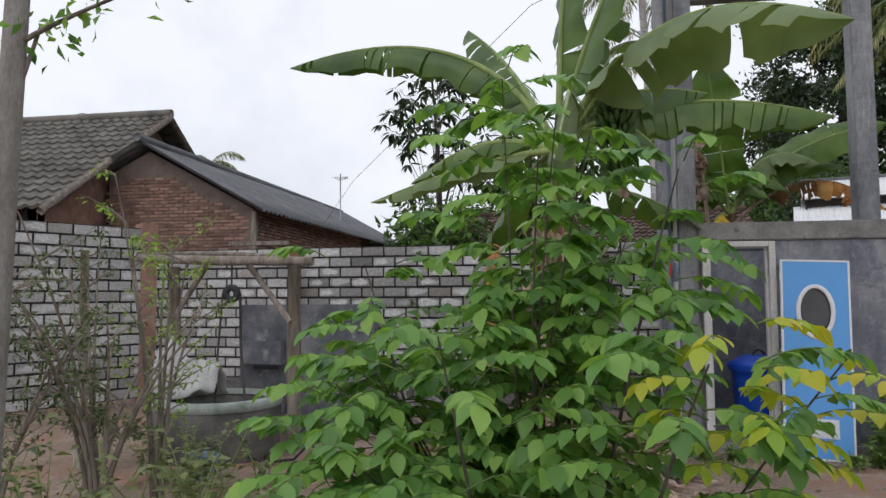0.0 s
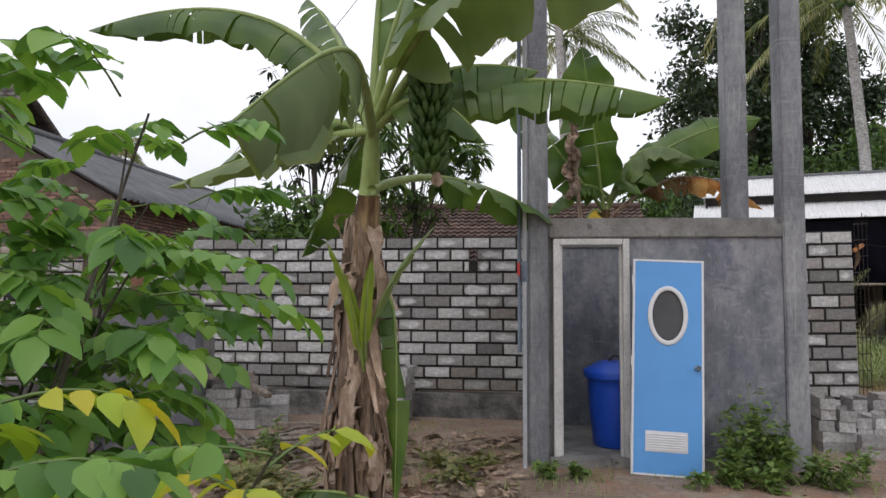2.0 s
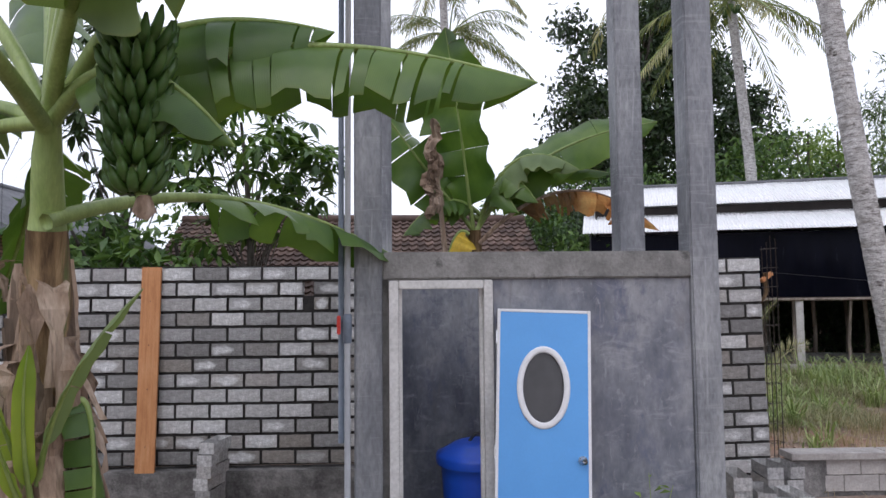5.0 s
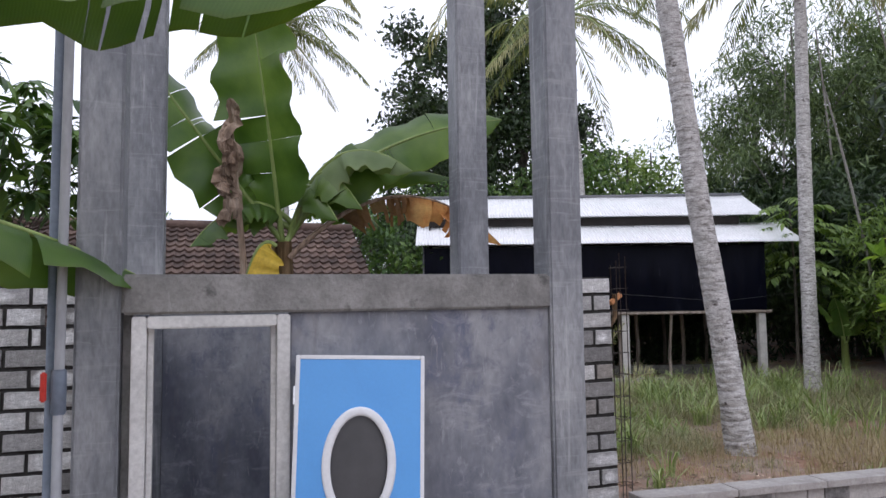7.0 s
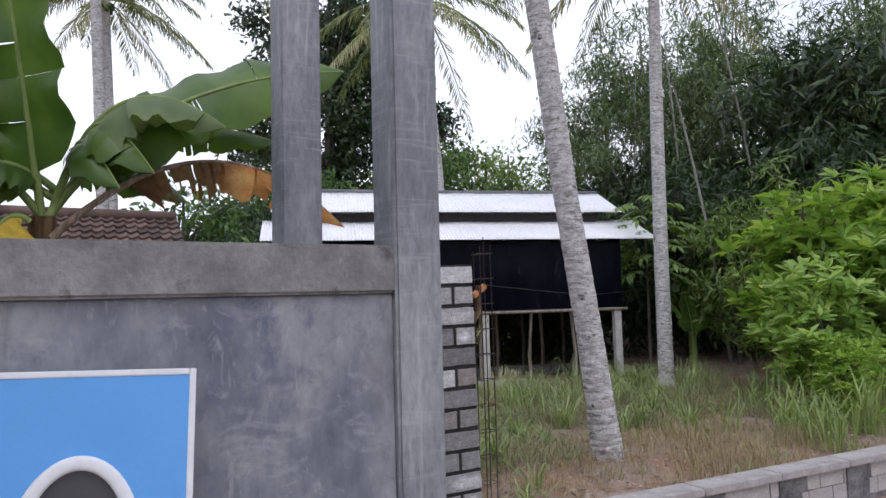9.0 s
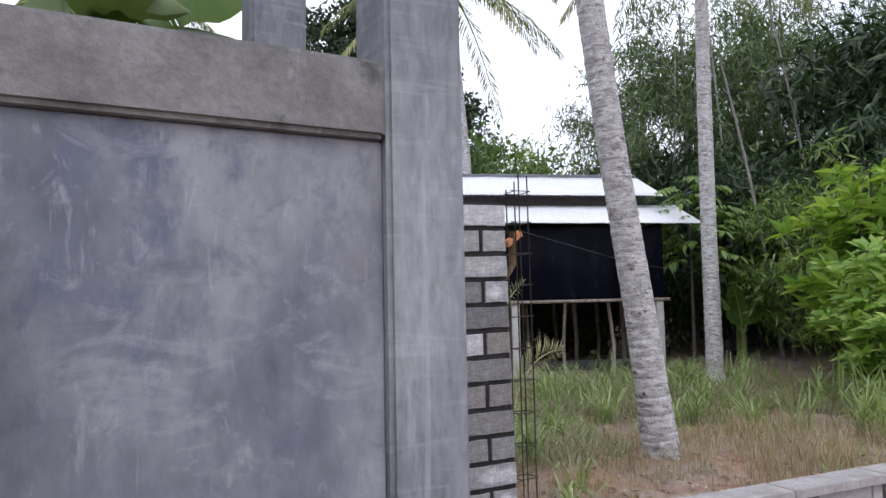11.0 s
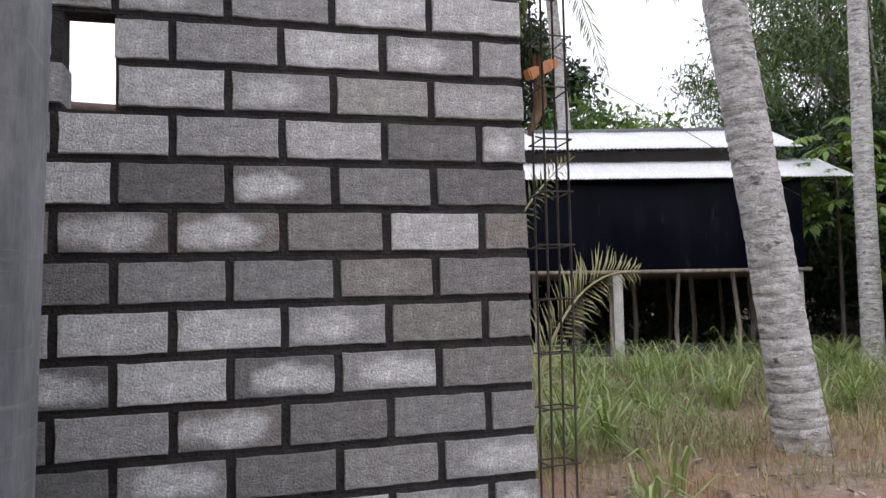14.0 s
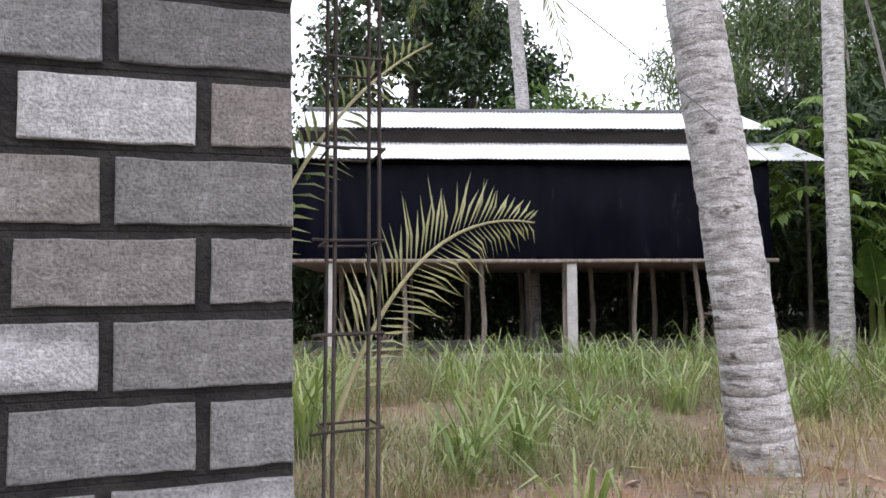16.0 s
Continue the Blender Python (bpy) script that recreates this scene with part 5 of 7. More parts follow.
for k in range(40):
    a_, z_ = rt.uniform(0, 2 * np.pi), rt.uniform(0.5, 2.35)
    o_ = np.array([math.cos(a_), math.sin(a_), 0.0])
    b_ = np.array([BX - 0.03, BY, z_]) + o_ * (0.11 + 0.03 * (2.35 - z_))
    ln_ = rt.uniform(0.18, 0.6)
    tat = bez(b_, b_ + o_ * rt.uniform(0.05, 0.19) + np.array([0, 0, 0.03]), b_ + o_ * rt.uniform(0.02, 0.13) + np.array([rt.uniform(-0.05, 0.05), 0, -ln_]), 8)
    sd_ = np.array([-o_[1], o_[0], 0.0])
    tv = [c_ + sd_ * e_ * rt.uniform(0.015, 0.075) + o_ * 0.025 * rt.uniform(-1, 1) for c_ in tat for e_ in (-1, 0, 1)]
    piece("dead_leaf_shred", tv, [(3 * i + e, 3 * i + e + 1, 3 * i + e + 4, 3 * i + e + 3) for i in range(7) for e in (0, 1)], M_DRY, banana)
CR = np.array([BX + 0.08, BY - 0.22, 2.85])
for k, (p1, p2, w, dr, te, mt, ro) in enumerate((
        ((0.22, 4.9, 3.28), (0.05, 3.42, 2.29), 0.9, 74, 7, M_BANLEAF_PALE, 0.0),
        ((-0.6, 6.5, 4.45), (-2.74, 7.1, 4.10), 0.55, 55, 12, M_BANLEAF, 0.0),
        ((0.12, 6.2, 4.3), (0.25, 6.4, 5.3), 0.6, 12, 3, M_BANLEAF, 0.6),
        ((0.75, 5.1, 4.05), (1.75, 4.3, 3.2), 0.8, 40, 7, M_BANLEAF_PALE, 0.25),
        ((1.0, 6.35, 3.56), (2.27, 6.0, 3.06), 0.62, 50, 13, M_BANLEAF, 0.0),
        ((0.6, 7.5, 2.98), (1.72, 8.05, 2.34), 0.5, 40, 4, M_BANLEAF, 0.15),
        ((-0.6, 6.6, 3.3), (-1.35, 6.8, 2.75), 0.42, 35, 4, M_BANLEAF, 0.0),
        ((-0.5, 6.4, 2.95), (-1.7, 6.6, 2.55), 0.34, 40, 5, M_BANLEAF_PALE, 0.0),
        ((-0.25, 6.9, 2.9), (-0.75, 7.3, 2.0), 0.46, 30, 4, M_BANLEAF, 0.3),
        ((0.35, 5.8, 4.0), (0.9, 5.7, 4.9), 0.62, 25, 4, M_BANLEAF, -0.4),
        ((-0.3, 7.0, 4.0), (-0.9, 7.9, 4.7), 0.55, 30, 6, M_BANLEAF, 0.0),
        ((0.5, 5.85, 3.35), (0.95, 5.95, 2.75), 0.42, 55, 3, M_BANLEAF, 0.0), ((0.45, 6.3, 3.6), (1.35, 6.2, 3.35), 0.6, 50, 5, M_BANLEAF, 0.0))):
    banana_leaf(banana, CR + np.array([0, 0, -0.4 if k == 5 else 0.02 * k % 0.1]), p1, p2, w, dr, te, 20 + k, mt, 0.021, roll=ro, sharp=2.2 if k == 0 else 1.0, petiole=0.36 if k in (0, 5) else 0.18, blunt=0.6 if k == 0 else 0.0, rag=0.14 if k == 0 else 0.0)
banana_leaf(banana, (0.1, 6.32, 1.55), (0.3, 6.28, 1.9), (0.27, 6.24, 0.05), 0.24, 24, 4, 51, M_BANLEAF, 0.01, sharp=1.6, label="green leaf hanging down along the stem")
banana_leaf(banana, (0.03, 6.2, 1.2), (0.0, 5.98, 1.75), (-0.2, 5.95, 2.05), 0.13, 15, 0, 52, M_SHOOT, 0.008)
banana_leaf(banana, (0.06, 6.2, 1.3), (0.2, 6.0, 1.8), (0.58, 5.95, 2.15), 0.1, 15, 0, 53, M_BANLEAF_PALE, 0.008)
banana_leaf(banana, (0.05, 6.2, 1.15), (0.07, 5.98, 1.6), (0.13, 5.95, 1.92), 0.09, 15, 0, 54, M_SHOOT, 0.008)
banana_leaf(banana, (0.04, 6.2, 1.1), (0.0, 5.98, 1.5), (-0.04, 5.95, 1.72), 0.08, 15, 0, 55, M_SHOOT, 0.008)
# the bunch
BC = np.array([0.56, 5.9, 0])
bunch = tube("bunch_stalk", bez(CR, (0.55, 5.95, 3.6), (0.55, 5.92, 3.15), 8).tolist() + [(0.56, 5.9, 2.9), (0.57, 5.9, 2.6), (0.6, 5.88, 2.5)], [0.035] * 9 + [0.03, 0.025], M_BANSHEATH, banana, "", 9)
rb = np.random.default_rng(2)
for h in range(6):
    z = 3.16 - h * 0.115
    fr = []
    n_f = 9
    for k in range(n_f):
        for tier in (0, 1):
            a = 2 * math.pi * (k + 0.5 * tier) / n_f + h * 0.5
            d = np.array([math.cos(a), math.sin(a), 0.0])
            fr.append(fruit_data(BC + np.array([0, 0, z - 0.035 * tier]) + d * 0.035, d, np.array([0, 0, 1.0]), rb.uniform(0.15, 0.19) * (1 - 0.05 * h), 0.0235))
    piece("hand_of_fruit", *joined(fr), M_FRUIT, bunch, "unripe green bananas" if h == 0 else "", True)
tube("flower_stub", [(0.6, 5.88, 2.52), (0.61, 5.87, 2.46), (0.6, 5.87, 2.43)], [0.03, 0.045, 0.02], M_DRY, bunch, "", 8, 0.2)

ban2 = thing("banana_plant", 2.6, 10.7, 0, "young banana plant with upright leaves, one withered orange", "banana plant")
ban2.matrix_world = pose(0, 0, 0)
B2 = np.array([2.52, 10.55, 2.75])
tube("stem", [(2.6, 10.75, 0.1), (2.56, 10.65, 1.6), (2.52, 10.55, 2.8)], [0.14, 0.12, 0.08], M_BANSTEM, ban2, "", 12, 0.06, 4)
for k, (p1, p2, w, dr, te, mt, ro) in enumerate((
        ((2.42, 10.35, 3.6), (2.2, 10.2, 4.95), 0.92, 4, 2, M_BANLEAF, 0.1),
        ((2.05, 10.4, 3.35), (1.28, 10.25, 4.4), 0.74, 8, 5, M_BANLEAF, 1.1),
        ((3.1, 10.4, 3.8), (4.5, 10.2, 3.95), 0.64, 6, 3, M_BANLEAF, -1.1),
        ((2.85, 10.2, 3.95), (3.6, 10.1, 3.4), 0.58, 42, 3, M_BANLEAF_PALE, 0.0),
        ((3.1, 10.6, 3.7), (4.1, 10.6, 3.45), 0.4, 35, 4, M_BANLEAF, 0.0),
        ((2.1, 10.6, 3.3), (1.75, 10.6, 2.75), 0.5, 30, 3, M_BANLEAF, 0.0),
        ((2.3, 10.5, 3.3), (1.95, 10.4, 3.0), 0.5, 40, 3, M_BANLEAF, 0.0),
        ((2.85, 10.85, 3.5), (3.3, 10.95, 3.05), 0.5, 45, 3, M_BANLEAF, 0.0),
        ((3.0, 10.9, 3.5), (3.5, 11.0, 3.0), 0.4, 35, 3, M_BANLEAF, 0.0),
        ((2.75, 10.3, 3.75), (3.15, 10.1, 3.05), 0.5, 50, 2, M_BANLEAF, 0.0),
        ((2.65, 10.35, 3.55), (2.95, 10.15, 2.95), 0.42, 50, 2, M_BANLEAF, 0.0))):
    banana_leaf(ban2, B2 + np.array([0.02 * k, 0, 0.03 * k]), p1, p2, w, dr, te, 70 + k, mt, roll=ro, gap=0.002)
banana_leaf(ban2, (2.57, 10.45, 2.65), (3.57, 10.38, 3.74), (4.65, 10.62, 2.80), 0.58, 76, 15, 81, M_ORANGE, 0.014, 0.22, gap=0.016, rag=0.55, label="withered orange leaf with ragged edge")
banana_leaf(ban2, (2.45, 10.4, 2.75), (2.28, 10.32, 2.9), (2.16, 10.25, 2.3), 0.5, 50, 2, 82, M_YELLOWDRY, 0.012, 0.1, label="yellow dying leaf")
dead = []
rd = np.random.default_rng(9)
for k in range(9):
    z = 3.95 - 0.09 * k
    Vd, wd_ = [], rd.uniform(0.03, 0.075)
    off = rd.uniform(-0.09, 0.09)
    for i in range(9):
        t = i / 8
        c = np.array([2.06 + off * t + 0.05 * math.sin(t * 4 + k * 1.7), 10.2 + 0.05 * math.sin(t * 5 + k), z - rd.uniform(0.34, 0.4) * t])
        w = wd_ * math.sin(math.pi * (0.1 + 0.82 * t)) * rd.uniform(0.6, 1.35)
        yw = rd.uniform(-0.05, 0.05)
        Vd += [c + np.array([-w, yw, 0]), c + np.array([0, -0.02, 0.01]), c + np.array([w, -yw, 0])]
    dead.append((Vd, [(3 * i + e, 3 * i + e + 1, 3 * i + e + 4, 3 * i + e + 3) for i in range(8) for e in (0, 1)]))
piece("dead_leaf", *joined(dead), M_DRY, ban2, "shrivelled brown hanging leaf")
tube("stem", [(2.3, 10.5, 0.1), (2.18, 10.3, 2.6), (2.05, 10.2, 3.95)], [0.05, 0.03, 0.012], M_DRY, ban2, "thin brown dead stalk", 8)


# -- compound-leaved shrub --
def compound_leaves(rng, bases, dirs, lengths, pairs, leaf_len, leaf_w):
    """Feathered leaves: a drooping stalk with pairs of ovate leaflets and one at its end."""
    P, D, N, LL, stalks = [], [], [], [], []
    for b, d, ln in zip(bases, dirs, lengths):
        d = unit(d)
        side = unit(np.cross(d, np.array([0, 0, 1.0])) + 1e-6)
        pts = bez(b, b + d * ln * 0.55 + np.array([0, 0, 0.06 * ln]), b + d * ln * 0.95 + np.array([0, 0, -0.22 * ln]), 6)
        stalks.append(tube_data(pts, [0.0022, 0.002, 0.0018, 0.0015, 0.0012, 0.001], 4, False))
        for j in range(pairs):
            s = 0.28 + 0.66 * j / max(1, pairs - 1)
            k = min(int(s * 5), 4)
            c = pts[k] + (pts[k + 1] - pts[k]) * (s * 5 - k)
            t = unit(pts[k + 1] - pts[k])
            for sg in (-1, 1):
                P.append(c)
                D.append(unit(side * sg * 0.95 + t * 0.5 + np.array([0, 0, rng.uniform(-0.55, -0.05)])))
                N.append(np.array([0, 0, 1.0]) + rng.normal(0, 0.22, 3))
                LL.append(leaf_len * rng.uniform(0.75, 1.15) * (0.75 + 0.35 * s))
        P.append(pts[-1])
        D.append(unit(pts[-1] - pts[-2]) + np.array([0, 0, -0.3]))
        N.append(np.array([0, 0, 1.0]) + rng.normal(0, 0.2, 3))
        LL.append(leaf_len * rng.uniform(0.95, 1.25))
    LL = np.array(LL)
    return leaf_mesh_round(np.array(P), np.array(D), np.array(N), LL, LL * leaf_w), stalks


shrub = thing("leafy_shrub", 0, 2.1, 0, "bushy young tree with broad bright green feathered leaves, some yellow", "shrub")
shrub.matrix_world = pose(0, 0, 0)
rs = np.random.default_rng(17)
SX, SY = -0.02, 2.15
STEMS = [((SX, SY, -0.05), (SX - 0.03, SY + 0.02, 0.9), (SX - 0.08, SY + 0.06, 2.3)), ((SX + 0.05, SY, -0.05), (SX + 0.12, SY - 0.05, 1.0), (SX + 0.42, SY + 0.02, 2.0)),
         ((SX - 0.05, SY, -0.05), (SX - 0.25, SY + 0.1, 0.9), (SX - 0.55, SY + 0.2, 1.75)), ((SX, SY - 0.03, -0.05), (SX - 0.08, SY - 0.2, 0.8), (SX - 0.2, SY - 0.42, 1.55)),
         ((SX + 0.02, SY + 0.03, -0.05), (SX + 0.1, SY + 0.3, 1.0), (SX + 0.15, SY + 0.45, 2.05)), ((SX + 0.05, SY - 0.02, -0.05), (SX + 0.2, SY - 0.2, 0.9), (SX + 0.38, SY - 0.5, 1.5)),
         ((SX + 0.05, SY - 0.02, 0.3), (SX + 0.4, SY - 0.1, 1.0), (SX + 0.74, SY - 0.26, 1.5))]
STEMS += [((SX, SY, 1.0), (SX, SY - 0.05, 1.6), (0.01, 2.0, 2.02)), ((SX, SY, 1.2), (SX + 0.03, SY - 0.05, 1.7), (0.06, 2.02, 2.14)), ((SX, SY, 1.2), (SX + 0.08, SY - 0.05, 1.7), (0.15, 2.04, 2.08))]
for k in range(28):
    az = k * 2.4 + 0.5
    zt = 0.6 + 1.3 * ((k * 0.618) % 1)
    r_ = (0.62 if zt < 1.55 else 0.42) * rs.uniform(0.75, 1.15)
    STEMS.append(((SX + 0.03 * math.cos(az), SY + 0.03 * math.sin(az), 0.25 * zt), (SX + 0.3 * r_ * math.cos(az), SY + 0.3 * r_ * math.sin(az), zt * 0.75), (SX + r_ * math.cos(az), SY + r_ * math.sin(az), zt)))
LB, LD, LLn = [], [], []
YB, YD, YL = [], [], []
for k, (a, b, c) in enumerate(STEMS):
    pts = bez(a, b, c, 12)
    tube("stem", pts, np.linspace(0.013 if 0 < k < 6 else (0.004 if 7 <= k < 10 else 0.007), 0.002, 12), M_BARK, shrub, "", 7, 0.08, k)
    nleaf = (34 if k < 7 else (12 if k < 10 else 26)) if k else 24
    for j in range(nleaf):
        s = 0.30 + 0.70 * (j + rs.uniform(0, 1)) / nleaf
        i = min(int(s * 11), 10)
        p = pts[i] + (pts[i + 1] - pts[i]) * (s * 11 - i)
        az = j * 2.4 + k
        d = np.array([math.cos(az), math.sin(az), rs.uniform(-0.05, 0.55)])
        reach = rs.uniform(0.0, 0.20) * (1.15 - 0.5 * s)
        if k == 6 and s < 0.45:
            continue
        if k == 6:
            (YB if j % 5 < 3 else LB).append(p), (YD if j % 5 < 3 else LD).append(d), (YL if j % 5 < 3 else LLn).append(rs.uniform(0.15, 0.24))
        else:
            LB.append(p + d * reach), LD.append(d), LLn.append(rs.uniform(0.2, 0.33) * (0.75 if s > 0.9 else 1) * (0.6 if 7 <= k < 10 else 1))
# low skirt of leaves round the foot
for j in range(110):
    az = rs.uniform(0, 2 * np.pi)
    r_ = rs.uniform(0.12, 0.55)
    LB.append(np.array([SX + r_ * math.cos(az), SY + r_ * math.sin(az), rs.uniform(0.2, 1.0)]))
    LD.append(np.array([math.cos(az), math.sin(az), rs.uniform(0, 0.5)]))
    LLn.append(rs.uniform(0.2, 0.32))
for j in range(9):
    az = j * 2.4
    YB.append(np.array([SX + 0.44 + 0.06 * math.cos(az), SY - 0.44 + 0.06 * math.sin(az), 1.34 + 0.03 * j])), YD.append(np.array([math.cos(az), math.sin(az), 0.2])), YL.append(rs.uniform(0.10, 0.17))
for j in range(7):
    az = j * 2.4
    LB.append(np.array([SX - 0.08, SY + 0.06, 2.0 + 0.05 * j])), LD.append(np.array([math.cos(az), math.sin(az), 0.25])), LLn.append(rs.uniform(0.2, 0.3))
ok_ = [not (b[0] > 0.38 and b[2] < 1.15) for b in LB]
LB, LD, LLn = ([v for v, o in zip(q, ok_) if o] for q in (LB, LD, LLn))
(cv, cf), stalks = compound_leaves(rs, LB, LD, LLn, 6, 0.062, 0.64)
tagged(piece("foliage", cv, cf, M_LEAF, shrub, "bright green ovate leaflets", True), kind="stuff")
(yv, yf), st2 = compound_leaves(rs, YB, YD, YL, 4, 0.056, 0.6)
tagged(piece("yellow_foliage", yv, yf, M_LEAF_YELLOW, shrub, "yellowing leaflets", True), kind="stuff")
tagged(piece("stalkwork", *joined(stalks + st2), M_STALK, shrub), kind="stuff")


# -- broadleaved trees --
def crown_points(rng, clusters, per, spread):
    P = np.repeat(clusters, per, axis=0) + rng.normal(size=(len(clusters) * per, 3)) * spread * np.array([1, 1, 0.7])
    return P


def tree(name, label, x, y, height, crown_r, crown_base, leaf, material, seed, clusters=60, per=90, trunk=0.2, bark=None, lean=(0, 0), width=0.42, spread=0.16, category="tree", rosette=False, hang=-0.35):
    rng = np.random.default_rng(seed)
    z0 = ground_z(x, y) - 0.1
    ob = thing(name, x, y, 0, label, category)
    ob.matrix_world = pose(0, 0, 0)
    top = np.array([x + lean[0], y + lean[1], z0 + height * 0.93])
    tr = bez((x, y, z0), (x + lean[0] * 0.3 + rng.uniform(-0.2, 0.2), y + lean[1] * 0.3, z0 + height * 0.5), top, 9)
    tube("trunk", tr, np.linspace(trunk, trunk * 0.18, 9), bark or M_BARK, ob, "", 10, 0.06, seed)
    cz = z0 + crown_base + (height - crown_base) * 0.5
    hz = (height - crown_base) * 0.5
    d = rand_dirs(rng, clusters)
    rad = rng.uniform(0.35, 1.0, clusters) ** 0.6
    mid_xy = np.array([x + lean[0] * 0.7, y + lean[1] * 0.7, cz])
    C = mid_xy + d * rad[:, None] * np.array([crown_r, crown_r, hz]) * rng.uniform(0.75, 1.15, (clusters, 1))
    limbs = []
    for c in C[:: max(1, clusters // 22)]:
        k = int(np.clip((c[2] - z0) / height * 8 - 1.5, 1, 7))
        limbs.append(tube_data(bez(tr[k], (tr[k] + c) / 2 + np.array([0, 0, 0.25 * crown_r * rng.uniform(-0.2, 1)]), c, 6), np.linspace(trunk * 0.32, 0.012, 6), 6, False))
    tagged(piece("limbwork", *joined(limbs), bark or M_BARK, ob, "", True), kind="stuff")
    P = crown_points(rng, C, per, spread * crown_r)
    n = len(P)
    D = rand_dirs(rng, n, hang)
    if rosette:
        R0 = C[rng.integers(0, clusters, n // 11 + 1)] + rng.normal(size=(n // 11 + 1, 3)) * spread * crown_r
        P = np.repeat(R0, 11, axis=0)[:n]
        D[:, 2] = np.abs(D[:, 2]) * 0.6 - 0.1
    N = rand_dirs(rng, n, 1.0)
    if rosette:
        N = N * 0.6 + np.array([-0.5, -0.7, 0.9])
    L = leaf * rng.uniform(0.6, 1.25, n)
    tagged(piece("crown", *leaf_mesh(P, D, N, L, L * width), material, ob), kind="stuff")
    return ob


def move_copy(ob, dx, dy, turn, size=1.0, about=(0, 0)):
    """Another plant of the same growth, turned and set elsewhere."""
    m = Matrix.Translation((about[0] + dx, about[1] + dy, 0)) @ pose(0, 0, 0, 0, 0, turn) @ Matrix.Diagonal((size, size, size, 1)) @ Matrix.Translation((-about[0], -about[1], 0))
    c = copy_thing(ob, m)
    c.matrix_basis = m
    return c


def whorl_tree(label, x, y, height, r, base, material, seed, whorls, leaf):
    """A tree whose long leaflets stand in drooping whorls at the ends of thin twigs."""
    rng = np.random.default_rng(seed)
    ob = thing("broadleaf_tree", x, y, 0, label, "tree")
    ob.matrix_world = pose(0, 0, 0)
    z0 = ground_z(x, y) - 0.1
    tr = bez((x, y, z0), (x + 0.15, y, z0 + height * 0.5), (x - 0.1, y, z0 + height * 0.92), 9)
    tube("trunk", tr, np.linspace(0.09, 0.02, 9), M_BARK, ob, "", 9, 0.06, seed)
    C = np.array([x, y, z0 + (base + height) / 2]) + rand_dirs(rng, whorls) * (rng.uniform(0.25, 1.0, whorls) ** 0.5)[:, None] * np.array([r, r, (height - base) / 2])
    limbs = []
    for c in C[::5]:
        k = int(np.clip((c[2] - z0) / height * 8 - 2, 1, 7))
        limbs.append(tube_data(bez(tr[k], (tr[k] + c) / 2 + np.array([0, 0, 0.15]), c, 6), np.linspace(0.013, 0.004, 6), 5, False))
    tagged(piece("limbwork", *joined(limbs), M_BARK, ob, "", True), kind="stuff")
    per = 9
    P = np.repeat(C, per, axis=0)
    a = np.tile(np.arange(per) * 2 * np.pi / per, whorls) + np.repeat(rng.uniform(0, 6, whorls), per) + rng.normal(0, 0.15, whorls * per)
    tilt = np.repeat(rng.normal(0, 0.35, (whorls, 2)), per, axis=0)
    D = np.stack([np.cos(a), np.sin(a), -0.3 + tilt[:, 0] * np.cos(a) + tilt[:, 1] * np.sin(a) + rng.normal(0, 0.15, len(a))], 1)
    N = np.array([0, 0, 1.0]) + rng.normal(0, 0.2, (len(a), 3))
    L = leaf * rng.uniform(0.65, 1.2, len(a))
    tagged(piece("crown", *leaf_mesh_round(P + unit(D) * 0.04, D, N, L, L * 0.3, 0.08, 0.3), material, ob, "", True), kind="stuff")
    return ob


whorl_tree("dark glossy-leaved tree with drooping whorled leaflets behind the block wall", -0.3, 12.4, 4.9, 1.2, 2.95, M_LEAF_MID, 31, 150, 0.27)
whorl_tree("taller thin tree with dark whorled leaflets behind the block wall", -2.1, 12.8, 6.3, 1.05, 3.6, M_LEAF_DARK, 47, 105, 0.24)
tree("broadleaf_tree", "dense dark shrub tree behind the block wall", -2.0, 12.0, 3.3, 1.3, 0.8, 0.2, M_LEAF_MID, 32, 60, 70, 0.1, width=0.4)
whorl_tree("leafy shrub overtopping the block wall", -0.9, 11.6, 3.1, 0.8, 1.2, M_LEAF_MID, 33, 90, 0.22)
tall = tree("tall_tree", "tall dark-crowned tree with open limbs", 13.3, 34, 17.5, 4.2, 4.0, 0.34, M_LEAF_DARK, 34, 115, 160, 0.35, width=0.45, spread=0.115)
move_copy(tall, 2.7, 0.8, 210, 0.92, (13.3, 34))
tree("tall_tree", "light feathery tree far beyond the barn", 23.5, 35, 9.5, 3.4, 2.0, 0.3, M_REED, 49, 60, 80, 0.2, width=0.3)
tree("tall_tree", "bushy tree behind the barn", 15.8, 29, 8.0, 2.8, 2.0, 0.3, M_LEAF_MID, 35, 60, 80, 0.2)
tree("tall_tree", "light green tree behind the barn roof", 18.8, 30, 8.6, 2.8, 2.0, 0.28, M_WEED, 36, 60, 80, 0.2)
tree("tall_tree", "round green tree behind the barn", 9.5, 27, 6.6, 2.4, 2.0, 0.24, M_LEAF_MID, 37, 60, 80, 0.2)
tree("tall_tree", "green tree beyond the low tiled house", 5.2, 22, 5.0, 2.0, 1.0, 0.22, M_LEAF_MID, 38, 50, 70, 0.16)
tree("tall_tree", "green tree far behind the low house", -3.5, 30, 6.5, 3.2, 1.6, 0.26, M_LEAF_MID, 39, 50, 70, 0.2)

